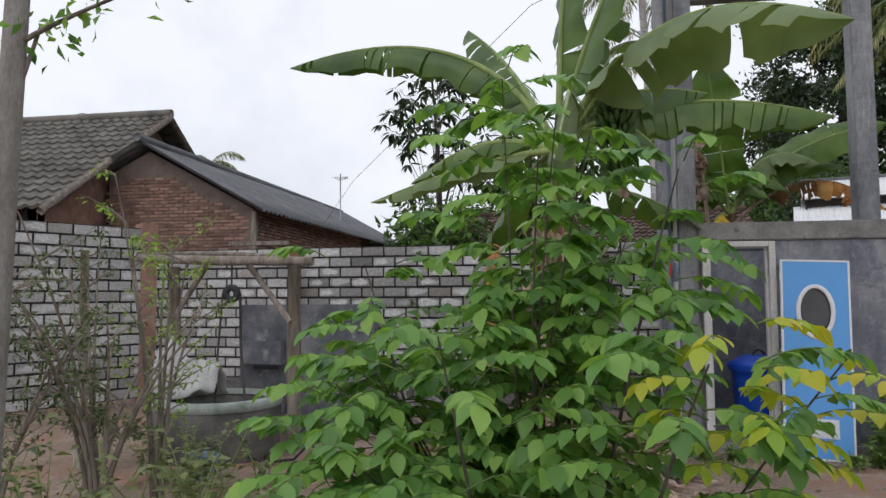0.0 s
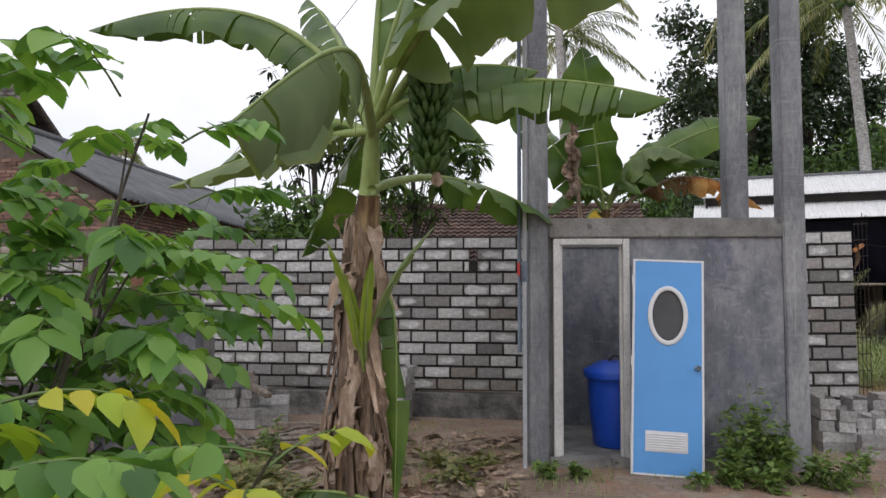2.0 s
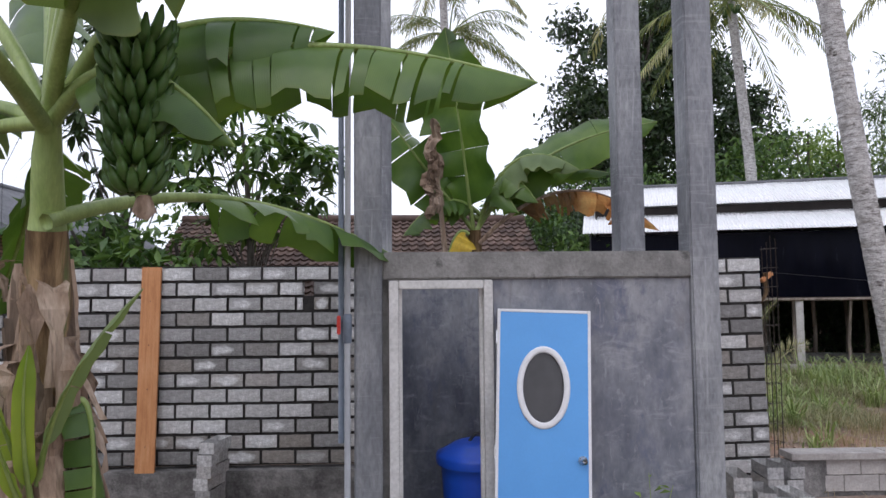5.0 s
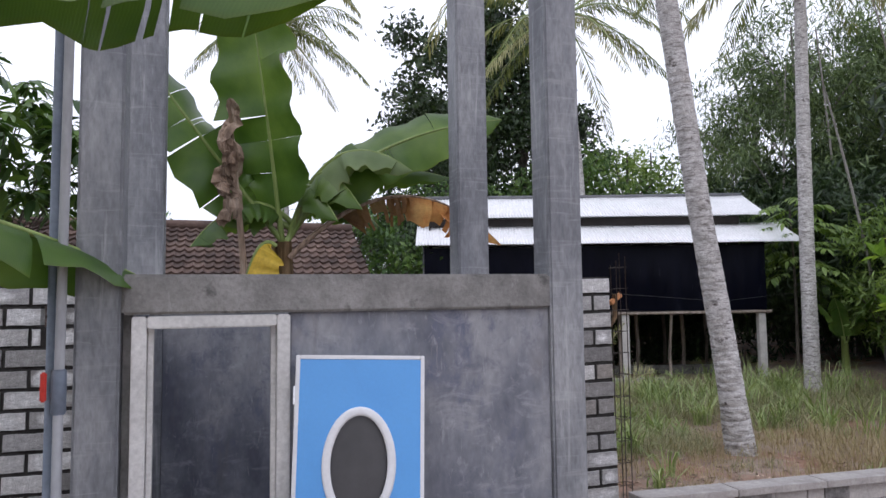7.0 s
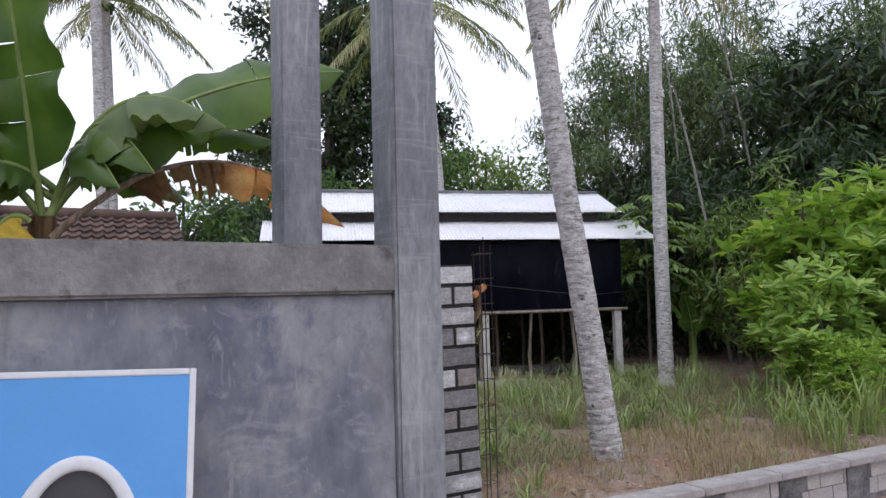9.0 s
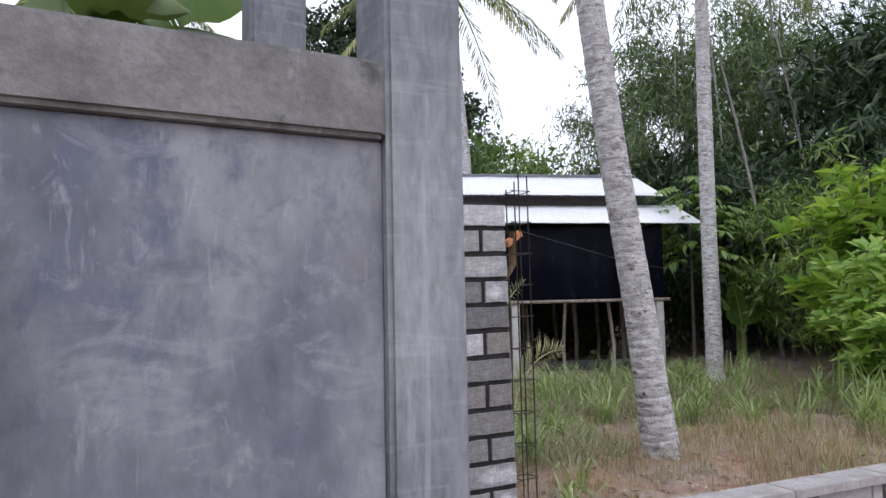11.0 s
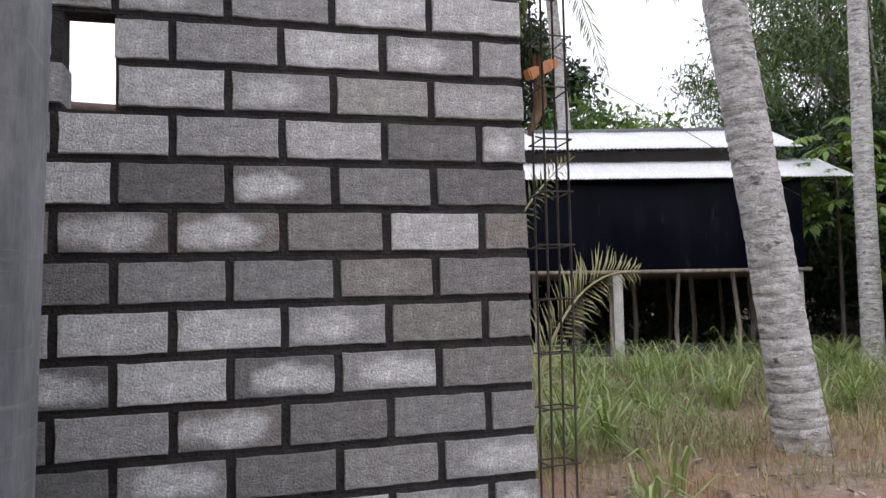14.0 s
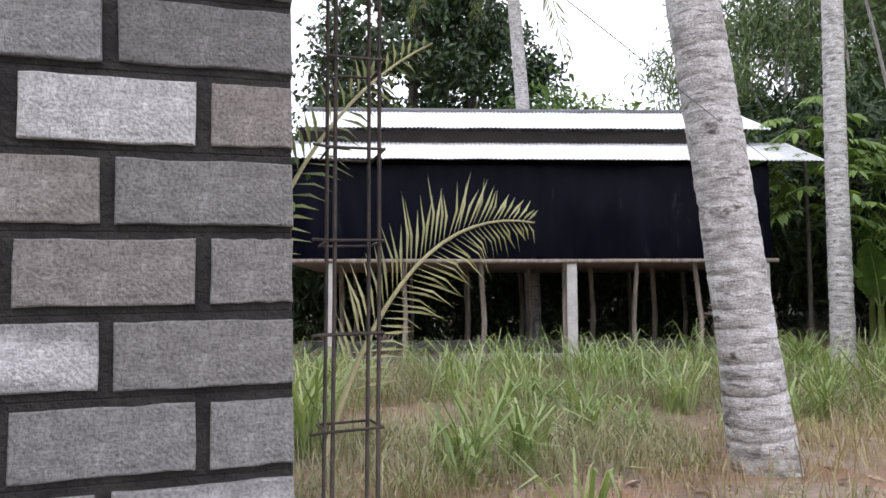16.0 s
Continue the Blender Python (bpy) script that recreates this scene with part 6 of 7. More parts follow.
# the wooded edge on the far side of the garden
wood_a = tree("woodland_tree", "tall feathery woodland tree", 20.5, 22.5, 11.5, 3.2, 1.0, 0.3, M_BAMBOO, 41, 140, 130, 0.16, M_BARK_PALE, width=0.17, spread=0.11, hang=-1.0)
for dx, dy, tu, s in ((3.0, -1.2, 70, 1.05), (5.5, -4.5, 150, 1.1), (1.5, 3.5, 230, 1.0), (6.5, 1.0, 300, 1.15), (7.5, -8.5, 20, 1.05), (3.5, -6.8, 110, 0.85)):
    move_copy(wood_a, dx, dy, tu, s, (20.5, 22.5))
# leaf colour holds the wood edge's shade; the large copies fill its dark void
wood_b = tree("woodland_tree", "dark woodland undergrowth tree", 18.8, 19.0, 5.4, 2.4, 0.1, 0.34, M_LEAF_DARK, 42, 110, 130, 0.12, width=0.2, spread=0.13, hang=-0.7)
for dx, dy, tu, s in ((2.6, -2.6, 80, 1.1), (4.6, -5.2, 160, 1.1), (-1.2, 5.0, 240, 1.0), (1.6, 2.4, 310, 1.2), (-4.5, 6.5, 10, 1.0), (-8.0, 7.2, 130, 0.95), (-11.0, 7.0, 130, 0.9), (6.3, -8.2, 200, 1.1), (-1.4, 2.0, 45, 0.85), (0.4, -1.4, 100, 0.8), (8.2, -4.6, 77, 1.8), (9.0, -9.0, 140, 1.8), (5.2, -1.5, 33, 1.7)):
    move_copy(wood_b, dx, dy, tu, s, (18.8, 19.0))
wood_c = tree("garden_bush", "bright yellow-green leafy bush with leaves in rosettes at the garden edge", 13.8, 12.3, 2.8, 0.85, 0.05, 0.26, M_LEAF_LIGHT, 43, 60, 42, 0.05, width=0.36, spread=0.2, category="bush", rosette=True)
for dx, dy, tu, s in ((-1.0, -0.8, 90, 0.55), (1.6, 1.3, 200, 1.5), (2.3, -0.8, 280, 1.3), (3.8, 0.8, 40, 1.75)):
    move_copy(wood_c, dx, dy, tu, s, (13.8, 12.3))
# dark leaves again, with the shade behind the posts put into their colour
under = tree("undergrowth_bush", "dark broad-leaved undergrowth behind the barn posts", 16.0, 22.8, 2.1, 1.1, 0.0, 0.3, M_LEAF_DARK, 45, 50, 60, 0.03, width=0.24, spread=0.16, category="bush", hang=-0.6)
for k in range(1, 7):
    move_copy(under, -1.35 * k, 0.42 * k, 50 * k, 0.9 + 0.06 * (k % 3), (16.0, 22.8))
spray = thing("feathery_tree", 15.9, 18.3, 0, "young tree with spreading bright feathered leaves over the barn's end", "tree")
spray.matrix_world = pose(0, 0, 0)
rsp = np.random.default_rng(46)
tube("trunk", bez((15.9, 18.3, 0.1), (15.9, 18.2, 2.2), (15.6, 18.0, 4.4), 9), np.linspace(0.05, 0.02, 9), M_BARK, spray, "", 8, 0.05, 2)
SB, SD, SLn = [], [], []
for k in range(44):
    a = k * 2.4
    SB.append(np.array([15.65 + 0.5 * math.cos(a * 1.7) * rsp.uniform(0, 1), 18.0 + 0.5 * math.sin(a) * rsp.uniform(0, 1), 2.6 + 2.0 * (k / 44)]))
    SD.append(np.array([math.cos(a), math.sin(a), rsp.uniform(-0.15, 0.4)]))
    SLn.append(rsp.uniform(0.8, 1.35))
(sv_, sf_), sst = compound_leaves(rsp, SB, SD, SLn, 8, 0.24, 0.36)
tagged(piece("foliage", sv_, sf_, M_WEED, spray, "bright feathered leaves", True), kind="stuff")
tagged(piece("stalkwork", *joined(sst), M_STALK, spray), kind="stuff")
tree("garden_bush", "mid-green feathery bush beside the barn", 17.2, 16.6, 4.4, 1.4, 0.5, 0.26, M_WEED, 44, 55, 60, 0.05, width=0.24, category="bush", hang=-0.6)
reedy = tree("garden_bush", "tall reedy bush with slender light green leaves at the garden edge", 16.3, 14.6, 3.9, 1.1, 0.2, 0.26, M_REED, 48, 55, 60, 0.03, width=0.16, category="bush", hang=-0.5)
for dx, dy, tu, s_ in ((1.6, -1.0, 80, 1.15), (-0.9, -1.2, 170, 0.75), (2.6, 1.2, 250, 1.3), (3.4, -2.4, 30, 1.2)):
    move_copy(reedy, dx, dy, tu, s_, (16.3, 14.6))
for k, (x, y, h, ln) in enumerate(((19.6, 20.0, 9.5, -0.7), (21.5, 18.5, 10, -2.2), (18.6, 21.5, 9, 0.6), (22.5, 16.0, 9.5, 1.2), (17.6, 17.2, 7.0, -1.6))):
    po = thing("bamboo_pole", x, y, 0, "leaning pale bamboo culm at the wood edge", "bamboo")
    po.matrix_world = pose(0, 0, 0)
    z0 = ground_z(x, y)
    tube("culm", bez((x, y, z0 - 0.1), (x + ln * 0.3, y, z0 + h * 0.5), (x + ln, y, z0 + h), 14), np.linspace(0.05, 0.02, 14), M_BARK_PALE, po, "", 8, 0.03, k)
for k, (x, y, h) in enumerate(((17.1, 18.0, 2.7), (16.3, 17.2, 2.2))):
    tuft = thing("banana_plant", x, y, 0, "small banana sucker with broad pale green leaves", "banana plant")
    tuft.matrix_world = pose(0, 0, 0)
    tube("stem", [(x, y, 0), (x, y, 0.5), (x, y, 1.1)], [0.08, 0.07, 0.05], M_BANSHEATH, tuft, "", 8)
    for j in range(5):
        a = j * 1.3 + k
        banana_leaf(tuft, (x, y, 1.0), (x + 0.2 * math.cos(a), y + 0.2 * math.sin(a), h * 0.8), (x + 0.7 * math.cos(a), y + 0.7 * math.sin(a), h), 0.42, 20, 1, 90 + j, M_BANLEAF, 0.01)


# -- coconut palms --
def frond_data(rng, base, az, lift, length, n=46, leaflet=0.6, w=0.035, hang=0.6):
    d = np.array([math.cos(az), math.sin(az), 0])
    pts = bez(base, base + d * length * 0.5 + np.array([0, 0, lift * length]), base + d * length * 0.95 + np.array([0, 0, (lift * 0.9 - hang) * length]), 14)
    rach = tube_data(pts, np.linspace(0.035, 0.006, 14), 5, False)
    P, D, N, L = [], [], [], []
    side = np.array([-d[1], d[0], 0])
    for j in range(n):
        s = 0.16 + 0.83 * j / n
        i = min(int(s * 13), 12)
        c = pts[i] + (pts[i + 1] - pts[i]) * (s * 13 - i)
        t = unit(pts[i + 1] - pts[i])
        for sg in (-1, 1):
            P.append(c)
            D.append(side * sg * 0.8 + t * (0.45 + 0.4 * s) + np.array([0, 0, -rng.uniform(0.25, 0.9)]))
            N.append(np.array([0, 0, 1.0]) + rng.normal(0, 0.3, 3))
            L.append(leaflet * math.sin(math.pi * (0.12 + 0.8 * s)) ** 0.7 * rng.uniform(0.8, 1.1))
    L = np.array(L)
    return rach, leaf_mesh(np.array(P), np.array(D), np.array(N), L, w, 0.1, 0.2)


def palm_trunk(points, radii, seed):
    """Ringed trunk: leaf-scar steps up the stem."""
    rng = np.random.default_rng(seed)
    P = np.array(points, float)
    dist = np.concatenate([[0], np.cumsum(np.linalg.norm(np.diff(P, axis=0), axis=1))])
    h, pts, rad = 0.0, [], []
    while h < dist[-1]:
        step = rng.uniform(0.07, 0.12)
        for q, f_ in ((0.0, 1.007), (0.74, 0.995), (0.9, 0.978)):
            hh = min(h + step * q, dist[-1])
            pts.append([np.interp(hh, dist, P[:, k]) for k in range(3)])
            rad.append(np.interp(hh, dist, radii) * f_ * rng.uniform(0.985, 1.015))
        h += step
    return tube_data(pts, rad, 16, True, 0.025, seed)


def palm(x, y, points, radii, seed, label, fronds=15, length=3.6, crown=True):
    rng = np.random.default_rng(seed)
    ob = thing("coconut_palm", x, y, 0, label, "palm tree")
    ob.matrix_world = pose(0, 0, 0)
    piece("trunk", *palm_trunk(points, radii, seed), M_PALMBARK, ob, "pale grey ringed trunk", True)
    top = np.array(points[-1], float)
    if crown:
        green, dry, ra = [], [], []
        for k in range(fronds):
            a = k * 2.4 + rng.uniform(-0.2, 0.2)
            age = k / fronds
            r_, lf = frond_data(rng, top, a, 0.55 - 0.75 * age, length * rng.uniform(0.85, 1.1), 44, 0.7, 0.045, 0.35 + 0.35 * age)
            ra.append(r_)
            (dry if age > 0.82 else green).append(lf)
        tagged(piece("fronds", *joined(green), M_PALMLEAF, ob), kind="stuff")
        tagged(piece("old_fronds", *joined(dry), M_PALMDRY, ob, "fading yellowish fronds"), kind="stuff")
        tagged(piece("frond_ribs", *joined(ra), M_BANSHEATH, ob), kind="stuff")
        nuts = []
        for k in range(9):
            a = k * 0.7
            c = top + np.array([0.2 * math.cos(a), 0.2 * math.sin(a), -0.25 - 0.1 * (k % 2)])
            v, f = lathe([(0.001, -0.12), (0.07, -0.09), (0.1, 0.0), (0.08, 0.08), (0.001, 0.12)], 9)
            nuts.append((np.array(v) + c, f))
        piece("coconuts", *joined(nuts), M_FRUIT, ob)
    return ob


palm(8.5, 11.85, [(8.52, 11.85, 0.0), (8.49, 11.85, 0.25), (8.40, 11.85, 0.9), (8.27, 11.85, 1.8), (8.0, 11.85, 3.4), (7.62, 11.85, 6.1), (7.3, 11.9, 9.5)], [0.24, 0.2, 0.17, 0.16, 0.15, 0.14, 0.11], 3, "leaning coconut palm with pale ringed trunk in the garden")
palm(14.0, 16.0, [(14.0, 16, 0.0), (14.0, 16, 0.5), (14.02, 16, 3), (14.1, 16, 6), (14.25, 16, 10.5)], [0.21, 0.165, 0.15, 0.14, 0.11], 4, "slim upright coconut palm beside the barn")
palm(12.4, 22.9, [(12.65, 22.9, 0.0), (12.6, 22.9, 3), (12.4, 22.9, 6.2), (12.0, 22.9, 10.9)], [0.2, 0.17, 0.16, 0.13], 5, "coconut palm behind the barn", 18, 4.0)
palm(4.2, 30, [(4.4, 30, 0.0), (4.3, 30, 5), (4.0, 30, 12.4)], [0.2, 0.17, 0.13], 6, "tall coconut palm beyond the houses", 17, 3.6)
palm(3.2, 27, [(3.9, 27, 0.0), (3.8, 27, 6), (3.45, 27, 14.0)], [0.2, 0.17, 0.13], 11, "taller slim coconut palm beyond the houses", 15, 3.6)
palm(-23, 32, [(-23.2, 32, 0.0), (-23.1, 32, 5), (-23, 32, 10.4)], [0.2, 0.17, 0.13], 7, "distant coconut palm behind the roofs", 14, 1.9)
palm(-16.9, 32, [(-17, 32, 0.0), (-16.9, 32, 4), (-16.9, 32, 8.2)], [0.2, 0.17, 0.13], 8, "distant coconut palm behind the roofs", 14, 1.8)

# fallen frond on the wall end
fr = thing("palm_frond", 5.75, 10.6, 0, "cut palm frond with split yellowish leaflets, leaning by the cage", "frond")
fr.matrix_world = pose(0, 0, 0)
rf = np.random.default_rng(12)


def loose_frond(p0, p1, p2, n, leaflet, w, lift, material, label):
    pts = bez(p0, p1, p2, 16)
    rach = tube("rib", pts, np.linspace(0.009, 0.003, 16), M_FRONDRIB, fr, "", 6)
    P, D, N, L = [], [], [], []
    for j in range(n):
        s = 0.12 + 0.87 * j / n
        i = min(int(s * 15), 14)
        c = pts[i] + (pts[i + 1] - pts[i]) * (s * 15 - i)
        t = unit(pts[i + 1] - pts[i])
        side = unit(np.cross(t, np.array([0.3, -1.0, 0])))
        for sg in (-1, 1):
            P.append(c)
            D.append(side * sg * 0.75 + t * 0.8 + np.array([0, rf.uniform(-0.2, 0.2), lift if sg * side[2] > 0 else -0.25]))
            N.append(np.array([0, -1.0, 0.4]) + rf.normal(0, 0.25, 3))
            L.append(leaflet * math.sin(math.pi * (0.2 + 0.72 * s)) * rf.uniform(0.8, 1.1))
    tagged(piece("leaflet_mass", *leaf_mesh(np.array(P), np.array(D), np.array(N), np.array(L), w, 0.1, 0.25), material, fr, label), kind="stuff")


loose_frond((5.66, 10.4, 0.8), (5.9, 10.55, 1.5), (6.42, 10.7, 1.46), 40, 0.24, 0.009, 0.0, M_PALMDRY, "split yellowish leaflets")
loose_frond((5.4, 10.4, 1.0), (5.55, 10.45, 1.7), (6.02, 10.6, 2.0), 30, 0.15, 0.011, 0.05, M_PALMLEAF, "green leaflets")


# -- grass and weeds --
def blades(rng, n, area, h, w, material, name, label, clump=0.0, keep=None, arch=1.0):
    x0, x1, y0, y1 = area
    if clump:
        nc = max(1, n // 26)
        cx, cy = rng.uniform(x0, x1, nc), rng.uniform(y0, y1, nc)
        k = rng.integers(0, nc, n)
        X, Y = cx[k] + rng.normal(0, clump, n), cy[k] + rng.normal(0, clump, n)
        H = h * rng.uniform(0.45, 1.15, n) * rng.uniform(0.55, 1.25, nc)[k]
    else:
        X, Y = rng.uniform(x0, x1, n), rng.uniform(y0, y1, n)
        H = h * rng.uniform(0.4, 1.2, n)
    if keep is not None:
        ok = np.array([keep(a, b) for a, b in zip(X, Y)])
        X, Y, H = X[ok], Y[ok], H[ok]
    n = len(X)
    Z = np.array([ground_z(a, b) for a, b in zip(X, Y)]) - 0.01
    a = rng.uniform(0, 2 * np.pi, n)
    d = np.stack([np.cos(a), np.sin(a), np.zeros(n)], 1)
    s = np.stack([-d[:, 1], d[:, 0], np.zeros(n)], 1)
    B = np.stack([X, Y, Z], 1)
    bend = rng.uniform(0.2, 1.15, n)[:, None] * arch
    Hc = H[:, None]
    W = w * rng.uniform(0.6, 1.3, n)[:, None]
    up = np.array([0, 0, 1.0])
    m1 = B + up * Hc * 0.5 + d * Hc * bend * 0.18
    m2 = B + up * Hc * 0.85 + d * Hc * bend * 0.55
    tip = B + up * Hc * (1.0 - 0.25 * bend) + d * Hc * bend
    V = np.stack([B - s * W * 0.5, B + s * W * 0.5, m1 - s * W * 0.5, m1 + s * W * 0.5, m2 - s * W * 0.35, m2 + s * W * 0.35, tip], 1).reshape(-1, 3)
    o = (np.arange(n) * 7)[:, None]
    F4 = np.concatenate([o + np.array([[0, 1, 3, 2]]), o + np.array([[2, 3, 5, 4]])], 0).tolist()
    F3 = (o + np.array([[4, 5, 6]])).tolist()
    return tagged(piece(name, V, F4 + F3, material), label, "grass", kind="stuff")


rg = np.random.default_rng(5)
TUSSOCKS = [(8.15, 13.0, 110, 0.6), (6.7, 12.2, 80, 0.5), (7.05, 12.4, 50, 0.4), (8.3, 14.3, 70, 0.55), (7.5, 13.6, 60, 0.5), (12.7, 15.5, 70, 0.55), (11.35, 13.9, 70, 0.55), (7.5, 13.3, 45, 0.4), (10.1, 13.2, 70, 0.55), (10.6, 12.4, 55, 0.5), (6.5, 10.8, 24, 0.35), (9.4, 13.6, 60, 0.5), (11.4, 11.4, 65, 0.7), (6.1, 13.0, 60, 0.65), (6.4, 14.2, 60, 0.6), (9.0, 12.7, 40, 0.45), (6.9, 11.2, 20, 0.35), (10.9, 14.8, 60, 0.6)]
bare = lambda x, y: noise.noise(Vector((x * 0.7, y * 0.7, 8.0))) > 0.0 + 0.3 * max(0, 1 - abs(y - 11.9) / 1.3)
blades(rg, 4200, (5.75, 16, 10.1, 18.6), 0.2, 0.012, M_GRASSFRESH, "grass", "uneven green grass in the garden", 0.12, bare)
blades(rg, 2300, (5.8, 15, 14.2, 18.2), 0.6, 0.016, M_GRASSFRESH, "tall_grass", "tall arching grass clumps before the barn", 0.13, None, 1.3)
for k, (x, y, n_, h_) in enumerate(TUSSOCKS):
    blades(rg, n_, (x - 0.16, x + 0.16, y - 0.16, y + 0.16), h_, 0.02, M_GRASSFRESH, "grass_tussock", "bright green arching grass tussock in the garden", 0.05, None, 1.25)
blades(rg, 30000, (5.75, 15, 10.0, 17), 0.12, 0.006, M_GRASSDRY, "dry_grass", "short dry straw-coloured grass", 0.22, lambda x, y: noise.noise(Vector((x * 0.9, y * 0.9, 2.0))) > -0.1)
blades(rg, 46000, (5.75, 15, 11.3, 18), 0.25, 0.006, M_MATTED, "dry_grass", "grey-green matted weeds", 0.25, lambda x, y: noise.noise(Vector((x * 0.6, y * 0.6, 12.0))) > -0.25 + 0.5 * max(0, 1 - abs(y - 11.6) / 1.2), 1.6)
blades(rg, 2600, (8.0, 11.5, 10.2, 12.4), 0.28, 0.006, M_GRASSDRY, "dry_grass", "dry straw-coloured grass tufts about the palm", 0.12)
blades(rg, 650, (10.8, 15.5, 10.4, 13.5), 0.8, 0.02, M_GRASS, "tall_grass", "tall reedy grass at the garden edge", 0.12)
blades(rg, 2600, (-1.6, 4.4, 6.9, 9.9), 0.1, 0.006, M_GRASS, "grass", "sparse low weeds on the yard soil", 0.15, lambda x, y: not (1.3 < x < 4.0 and y > 7.7))


def weed(x, y, h, n, seed, label, material=None, leaf=0.06, spread=0.16, w=0.6):
    rng = np.random.default_rng(seed)
    ob = thing("weed", x, y, 0, label, "weed", "weeds in the yard")
    ob.matrix_world = pose(0, 0, 0)
    z0 = ground_z(x, y)
    P, D, st = [], [], []
    for k in range(max(3, n // 28)):
        a = rng.uniform(0, 2 * np.pi)
        top = np.array([x + spread * 1.4 * math.cos(a) * rng.uniform(0.2, 1), y + spread * 1.4 * math.sin(a) * rng.uniform(0.2, 1), z0 + h * rng.uniform(0.55, 1.05)])
        pts = bez((x + rng.uniform(-1, 1) * spread, y + rng.uniform(-1, 1) * spread, z0 - 0.02), (x, y, z0 + h * 0.4), top, 7)
        st.append(tube_data(pts, np.linspace(0.006, 0.002, 7), 5, False))
        for j in range(28):
            s = rng.uniform(0.1, 1.0)
            i = min(int(s * 6), 5)
            P.append(pts[i] + (pts[i + 1] - pts[i]) * (s * 6 - i) + rng.normal(0, 0.015, 3))
            b = rng.uniform(0, 2 * np.pi)
            D.append((math.cos(b), math.sin(b), rng.uniform(-0.3, 0.6)))
    L = leaf * rng.uniform(0.6, 1.3, len(P))
    N = np.array([0, 0, 1.0]) + rng.normal(0, 0.3, (len(P), 3))
    tagged(piece("stalkwork", *joined(st), M_BANSHEATH, ob), kind="stuff")
    tagged(piece("leaves", *leaf_mesh(np.array(P), np.array(D), N, L, L * w), material or M_WEED, ob), kind="stuff")
    return ob


for k, (x, y, h, n) in enumerate(((3.2, 7.55, 0.65, 300), (3.35, 7.6, 0.95, 240), (3.42, 7.5, 0.75, 240), (3.55, 7.5, 0.55, 280), (3.15, 7.4, 0.45, 260), (3.5, 7.4, 0.5, 300), (3.75, 7.35, 0.32, 200), (3.0, 7.25, 0.22, 160), (3.9, 7.2, 0.28, 160), (4.15, 7.4, 0.3, 160), (2.75, 7.2, 0.16, 110), (3.3, 7.15, 0.25, 170), (1.8, 7.5, 0.14, 90), (1.5, 7.45, 0.16, 90), (-1.1, 7.5, 0.5, 150))):
    weed(x, y, h, n, 200 + k, "low green weeds growing against the hut", leaf=0.08)
for k, (x, y, h, n) in enumerate(((-1.0, 6.6, 0.28, 200), (-0.75, 6.45, 0.24, 200), (-0.5, 6.3, 0.22, 160), (-1.25, 6.9, 0.3, 180), (-0.9, 6.9, 0.25, 160), (0.7, 7.3, 0.12, 120), (0.9, 7.8, 0.12, 120), (0.5, 7.7, 0.1, 100))):
    weed(x, y, h, n, 280 + k, "wilting yellow-green weeds heaped by the banana stem", M_WILT, leaf=0.13, spread=0.22, w=0.4)
for k, (x, y, h, n) in enumerate(((-2.1, 3.3, 0.95, 300), (-1.75, 3.3, 0.85, 280), (-1.6, 3.9, 0.7, 260), (-2.0, 4.0, 0.85, 280), (-2.5, 3.3, 1.0, 280), (-1.7, 2.7, 0.55, 240), (-3.4, 5.8, 0.6, 220), (-2.9, 5.6, 0.55, 220), (-2.7, 4.9, 0.7, 200), (-1.4, 3.3, 0.5, 160), (-2.2, 5.3, 0.6, 160), (-1.55, 4.4, 0.5, 140), (-2.9, 3.4, 0.8, 200), (-1.9, 3.0, 0.5, 200), (-2.4, 2.7, 0.6, 200), (-1.2, 5.0, 0.35, 120), (-0.7, 4.6, 0.35, 120), (-3.6, 5.2, 0.8, 200))):
    weed(x, y, h, n, 240 + k, "tangled olive weeds before the well", M_TANGLE, leaf=0.07, spread=0.25)


# -- bare twiggy shrub and trunk at the yard's edge --
def twiggy(x, y, h, seed, label, r=0.02, spread=0.5, n=9, leaves=True, material=None):
    rng = np.random.default_rng(seed)
    ob = thing("twiggy_shrub", x, y, 0, label, "shrub")
    ob.matrix_world = pose(0, 0, 0)
    st, P, D = [], [], []
    z0 = ground_z(x, y) - 0.05
    for k in range(n):
        a = rng.uniform(0, 2 * np.pi)
        e = np.array([x + spread * math.cos(a), y + spread * math.sin(a), z0 + h * rng.uniform(0.6, 1)])
        pts = bez((x + rng.uniform(-0.06, 0.06), y, z0), (x + 0.2 * spread * math.cos(a), y, z0 + h * 0.45), e, 9)
        st.append(tube_data(pts, np.linspace(r, r * 0.2, 9), 6, False))
        for j in range(7):
            i = int(rng.integers(3, 9))
            b = rng.uniform(0, 2 * np.pi)
            e2 = pts[i] + np.array([math.cos(b), math.sin(b), rng.uniform(0.1, 1.0)]) * rng.uniform(0.15, 0.4)
            st.append(tube_data(bez(pts[i], (pts[i] + e2) / 2 + np.array([0, 0, 0.04]), e2, 5), np.linspace(r * 0.35, 0.002, 5), 5, False))
            for q in range(20):
                P.append(e2 + (pts[i] - e2) * rng.uniform(0, 0.7) + rng.normal(0, 0.02, 3))
                D.append(rng.normal(size=3))
    tagged(piece("branchwork", *joined(st), M_WOOD, ob), kind="stuff")
    if leaves:
        P = np.array(P)
        L = 0.05 * rng.uniform(0.6, 1.3, len(P))
        tagged(piece("leaves", *leaf_mesh(P, np.array(D), rand_dirs(rng, len(P), 1), L, L * 0.35), material or M_BAMBOO, ob), kind="stuff")
    return ob


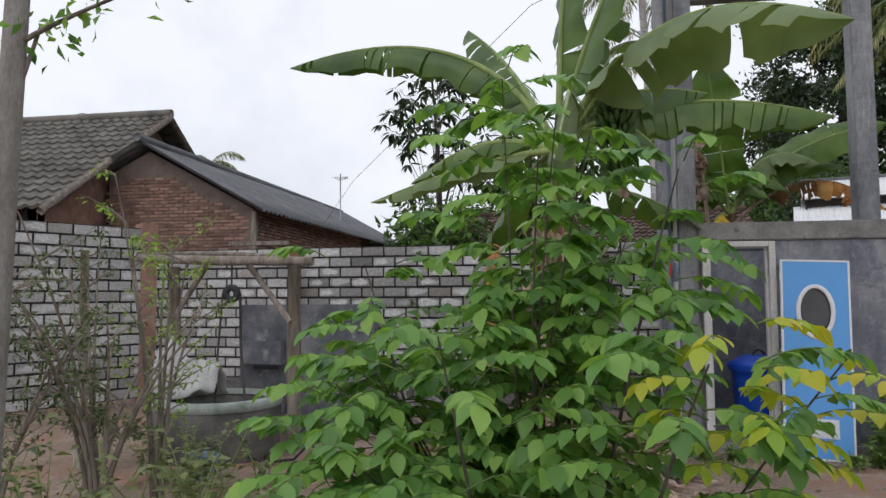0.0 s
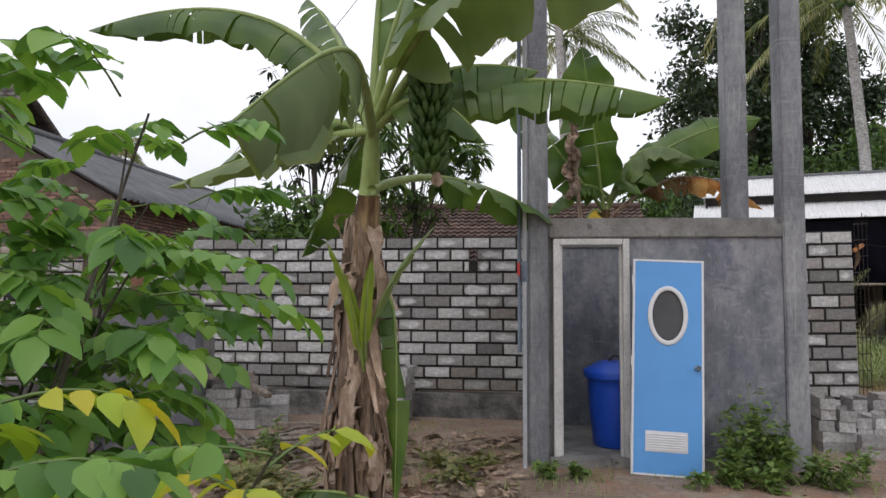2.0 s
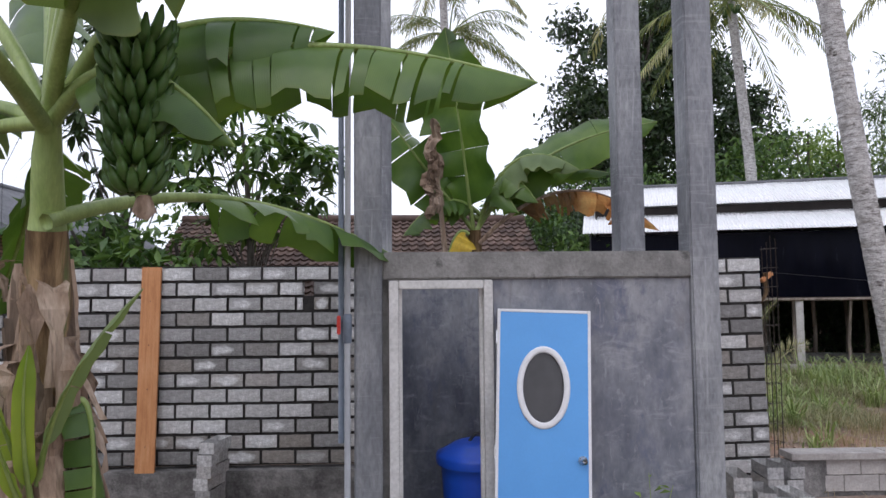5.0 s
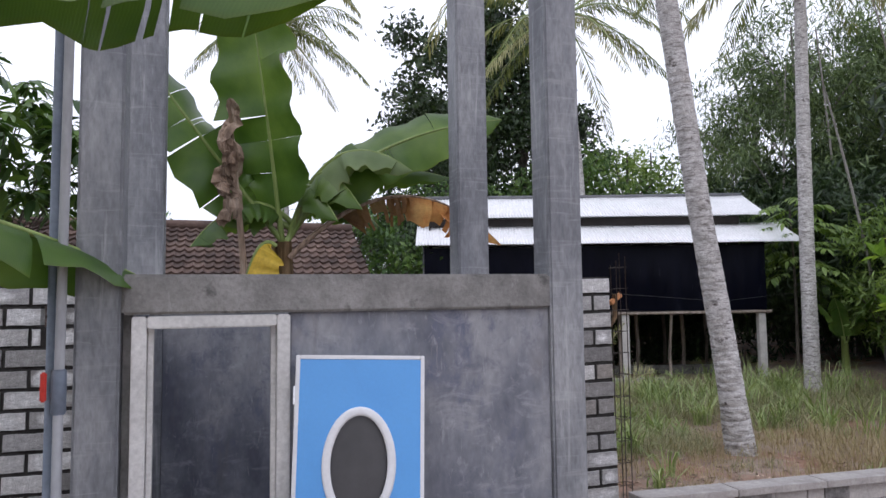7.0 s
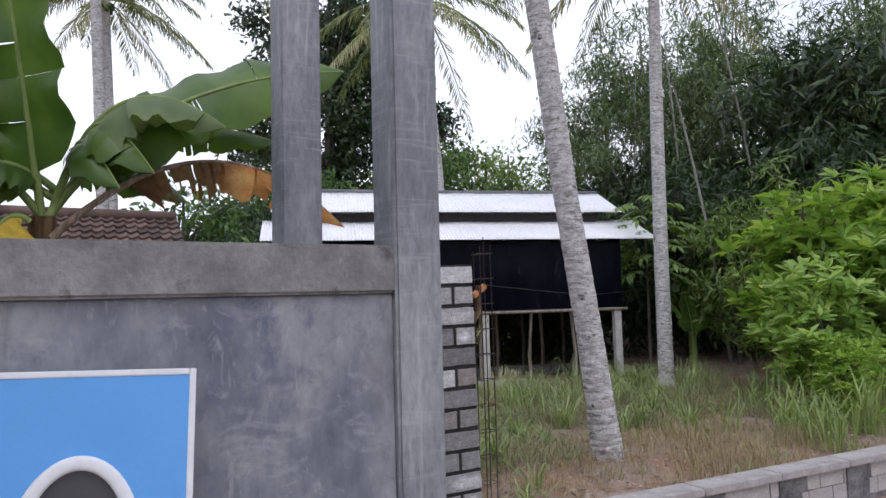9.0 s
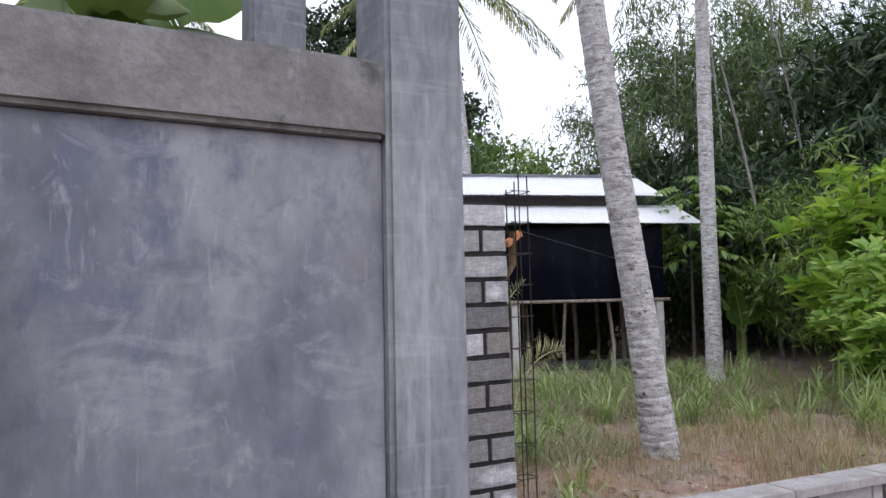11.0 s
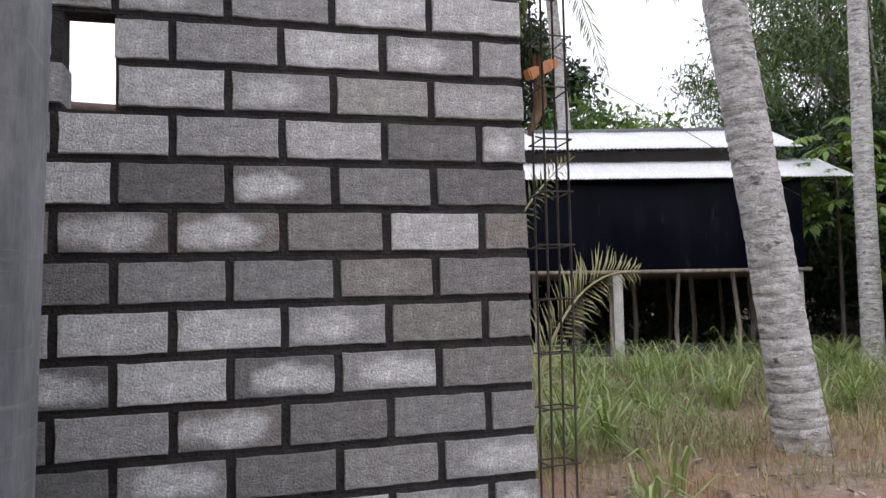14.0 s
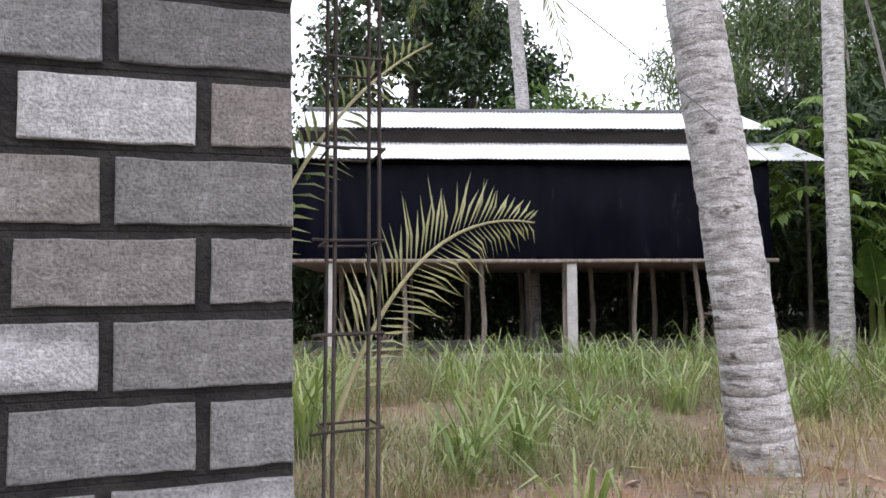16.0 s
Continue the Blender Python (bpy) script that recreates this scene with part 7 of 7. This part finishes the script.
twiggy(-3.1, 4.6, 2.2, 61, "half-bare twiggy shrub with fine grey-green leaves", 0.022, 0.75, 12)
twiggy(-3.6, 4.2, 1.8, 62, "half-bare twiggy shrub with fine grey-green leaves", 0.018, 0.6, 9)
twiggy(-2.9, 5.0, 2.6, 63, "thin shrub with feathery bright green tips", 0.02, 0.35, 6, True, M_LEAF_LIGHT)
pole = tube("wooden_pole", [(-4.45, 6.2, -0.1), (-4.42, 6.2, 1.0), (-4.45, 6.2, 2.1)], [0.05, 0.048, 0.04], M_WOOD, None, "", 9, 0.08, 8)
tagged(pole, "weathered grey wooden pole stuck upright in the yard", "pole")
sap = thing("slim_tree", -2.5, 3.0, 0, "slim pale-barked tree with a thin leafy branch", "tree")
sap.matrix_world = pose(0, 0, 0)
tube("trunk", [(-2.58, 3.0, -0.1), (-2.54, 3.0, 1.0), (-2.50, 3.0, 2.2), (-2.44, 3.0, 3.8), (-2.4, 3.0, 5.0)], [0.075, 0.062, 0.058, 0.05, 0.035], M_BARK_PALE, sap, "", 12, 0.04, 5)
br = bez((-2.46, 3.0, 2.85), (-2.15, 3.0, 3.0), (-1.55, 3.0, 3.15), 8)
tube("branch", br, np.linspace(0.014, 0.004, 8), M_WOOD, sap, "", 6)
tube("branch", bez((-2.5, 3.0, 2.5), (-2.42, 3.0, 2.7), (-2.38, 3.05, 2.95), 6), np.linspace(0.018, 0.008, 6), M_WOOD, sap, "", 6)
rp = np.random.default_rng(3)
Pl = np.concatenate([br[rp.integers(2, 8, 60)] + rp.normal(0, 0.05, (60, 3)), np.array([(-2.4, 3.05, 2.9)]) + rp.normal(0, 0.1, (25, 3))])
Ll = 0.075 * rp.uniform(0.6, 1.2, len(Pl))
tagged(piece("leaves", *leaf_mesh(Pl, rand_dirs(rp, len(Pl), -0.6), rand_dirs(rp, len(Pl), 1), Ll, Ll * 0.5), M_LEAF, sap), kind="stuff")

# -- litter --
lit = np.random.default_rng(21)


def litter(n, area, size, material, name, label):
    x0, x1, y0, y1 = area
    X, Y = lit.uniform(x0, x1, n), lit.uniform(y0, y1, n)
    P = np.stack([X, Y, [ground_z(a, b) + 0.012 for a, b in zip(X, Y)]], 1)
    a = lit.uniform(0, 2 * np.pi, n)
    D = np.stack([np.cos(a), np.sin(a), lit.uniform(0, 0.25, n)], 1)
    L = size * lit.uniform(0.4, 1.4, n)
    tagged(piece(name, *leaf_mesh(P, D, rand_dirs(lit, n, 3), L, L * 0.3, 0.1, 0.05), material), label, "litter", kind="stuff")


litter(900, (-1.7, 1.3, 5.6, 9.0), 0.2, M_DRY, "leaf_litter", "heap of dry brown leaves and stalks round the banana stem")
litter(2600, (5.8, 13, 10.1, 15.0), 0.1, M_DRY, "leaf_litter", "scattered dry leaves and coconut husk bits on the soil")
litter(500, (-3.5, 4.5, 2.5, 8.0), 0.07, M_DRY, "leaf_litter", "scattered dry leaves on the yard")
for k in range(46):
    x, y = lit.uniform(-1.85, -0.9), lit.uniform(7.5, 8.4)
    a = lit.uniform(0.2, 1.1) + (1.4 if k % 6 == 0 else 0)
    z = 0.05 + 0.2 * lit.uniform() * max(0.1, 1 - abs(x + 1.3) / 0.6)
    ln_ = lit.uniform(0.3, 0.75)
    s = tube("stick", [(x, y, z), (x + 0.5 * ln_ * math.cos(a), y + 0.5 * ln_ * math.sin(a), z + 0.03), (x + ln_ * math.cos(a), y + ln_ * math.sin(a), z + 0.01)], lit.uniform(0.012, 0.027), M_WOOD, None, "", 6, 0.1, k)
    tagged(s, "dry grey stick in a pile on the soil", "stick", "sticks in the pile")
husk = thing("green_banana_sheath", -0.4, 6.6, 0, "fallen green banana leaf lying folded on the soil", "leaf")
husk.matrix_world = pose(0, 0, 0)
banana_leaf(husk, (0.35, 6.0, 0.1), (-0.1, 6.25, 0.3), (-0.8, 6.5, 0.06), 0.36, 30, 2, 99, M_BANLEAF, 0.012)
# overhead cable
cable = tube("cable", [(-5.4, 16.0, 3.4), (-3.79, 13.0, 3.88), (-0.18, 8.0, 4.99), (1.4, 7.9, 5.6)], 0.004, M_BLACK, None, "", 5)
tagged(cable, "thin black overhead cable", "cable")
wire = tube("fence_wire", [(5.65, 10.12, 2.3), (8.2, 11.75, 2.2), (14.0, 15.9, 2.35)], 0.002, M_BLACK, None, "", 5)
tagged(wire, "thin wire strung from the cage to the palms", "wire")
antenna = thing("antenna", -5.6, 20, 0, "thin metal television antenna above the roof", "antenna")
antenna.matrix_world = pose(-6.6, 21, 3.9)
tube("mast", [(0, 0, 0), (0, 0, 0.8), (0, 0, 1.6)], 0.018, M_PIPE, antenna, "", 6)
for k in range(4):
    tube("element", [(-0.25 + 0.03 * k, 0.1 * k, 1.5 - 0.02 * k), (0.25 - 0.03 * k, 0.1 * k, 1.5)], 0.008, M_PIPE, antenna, "", 5)
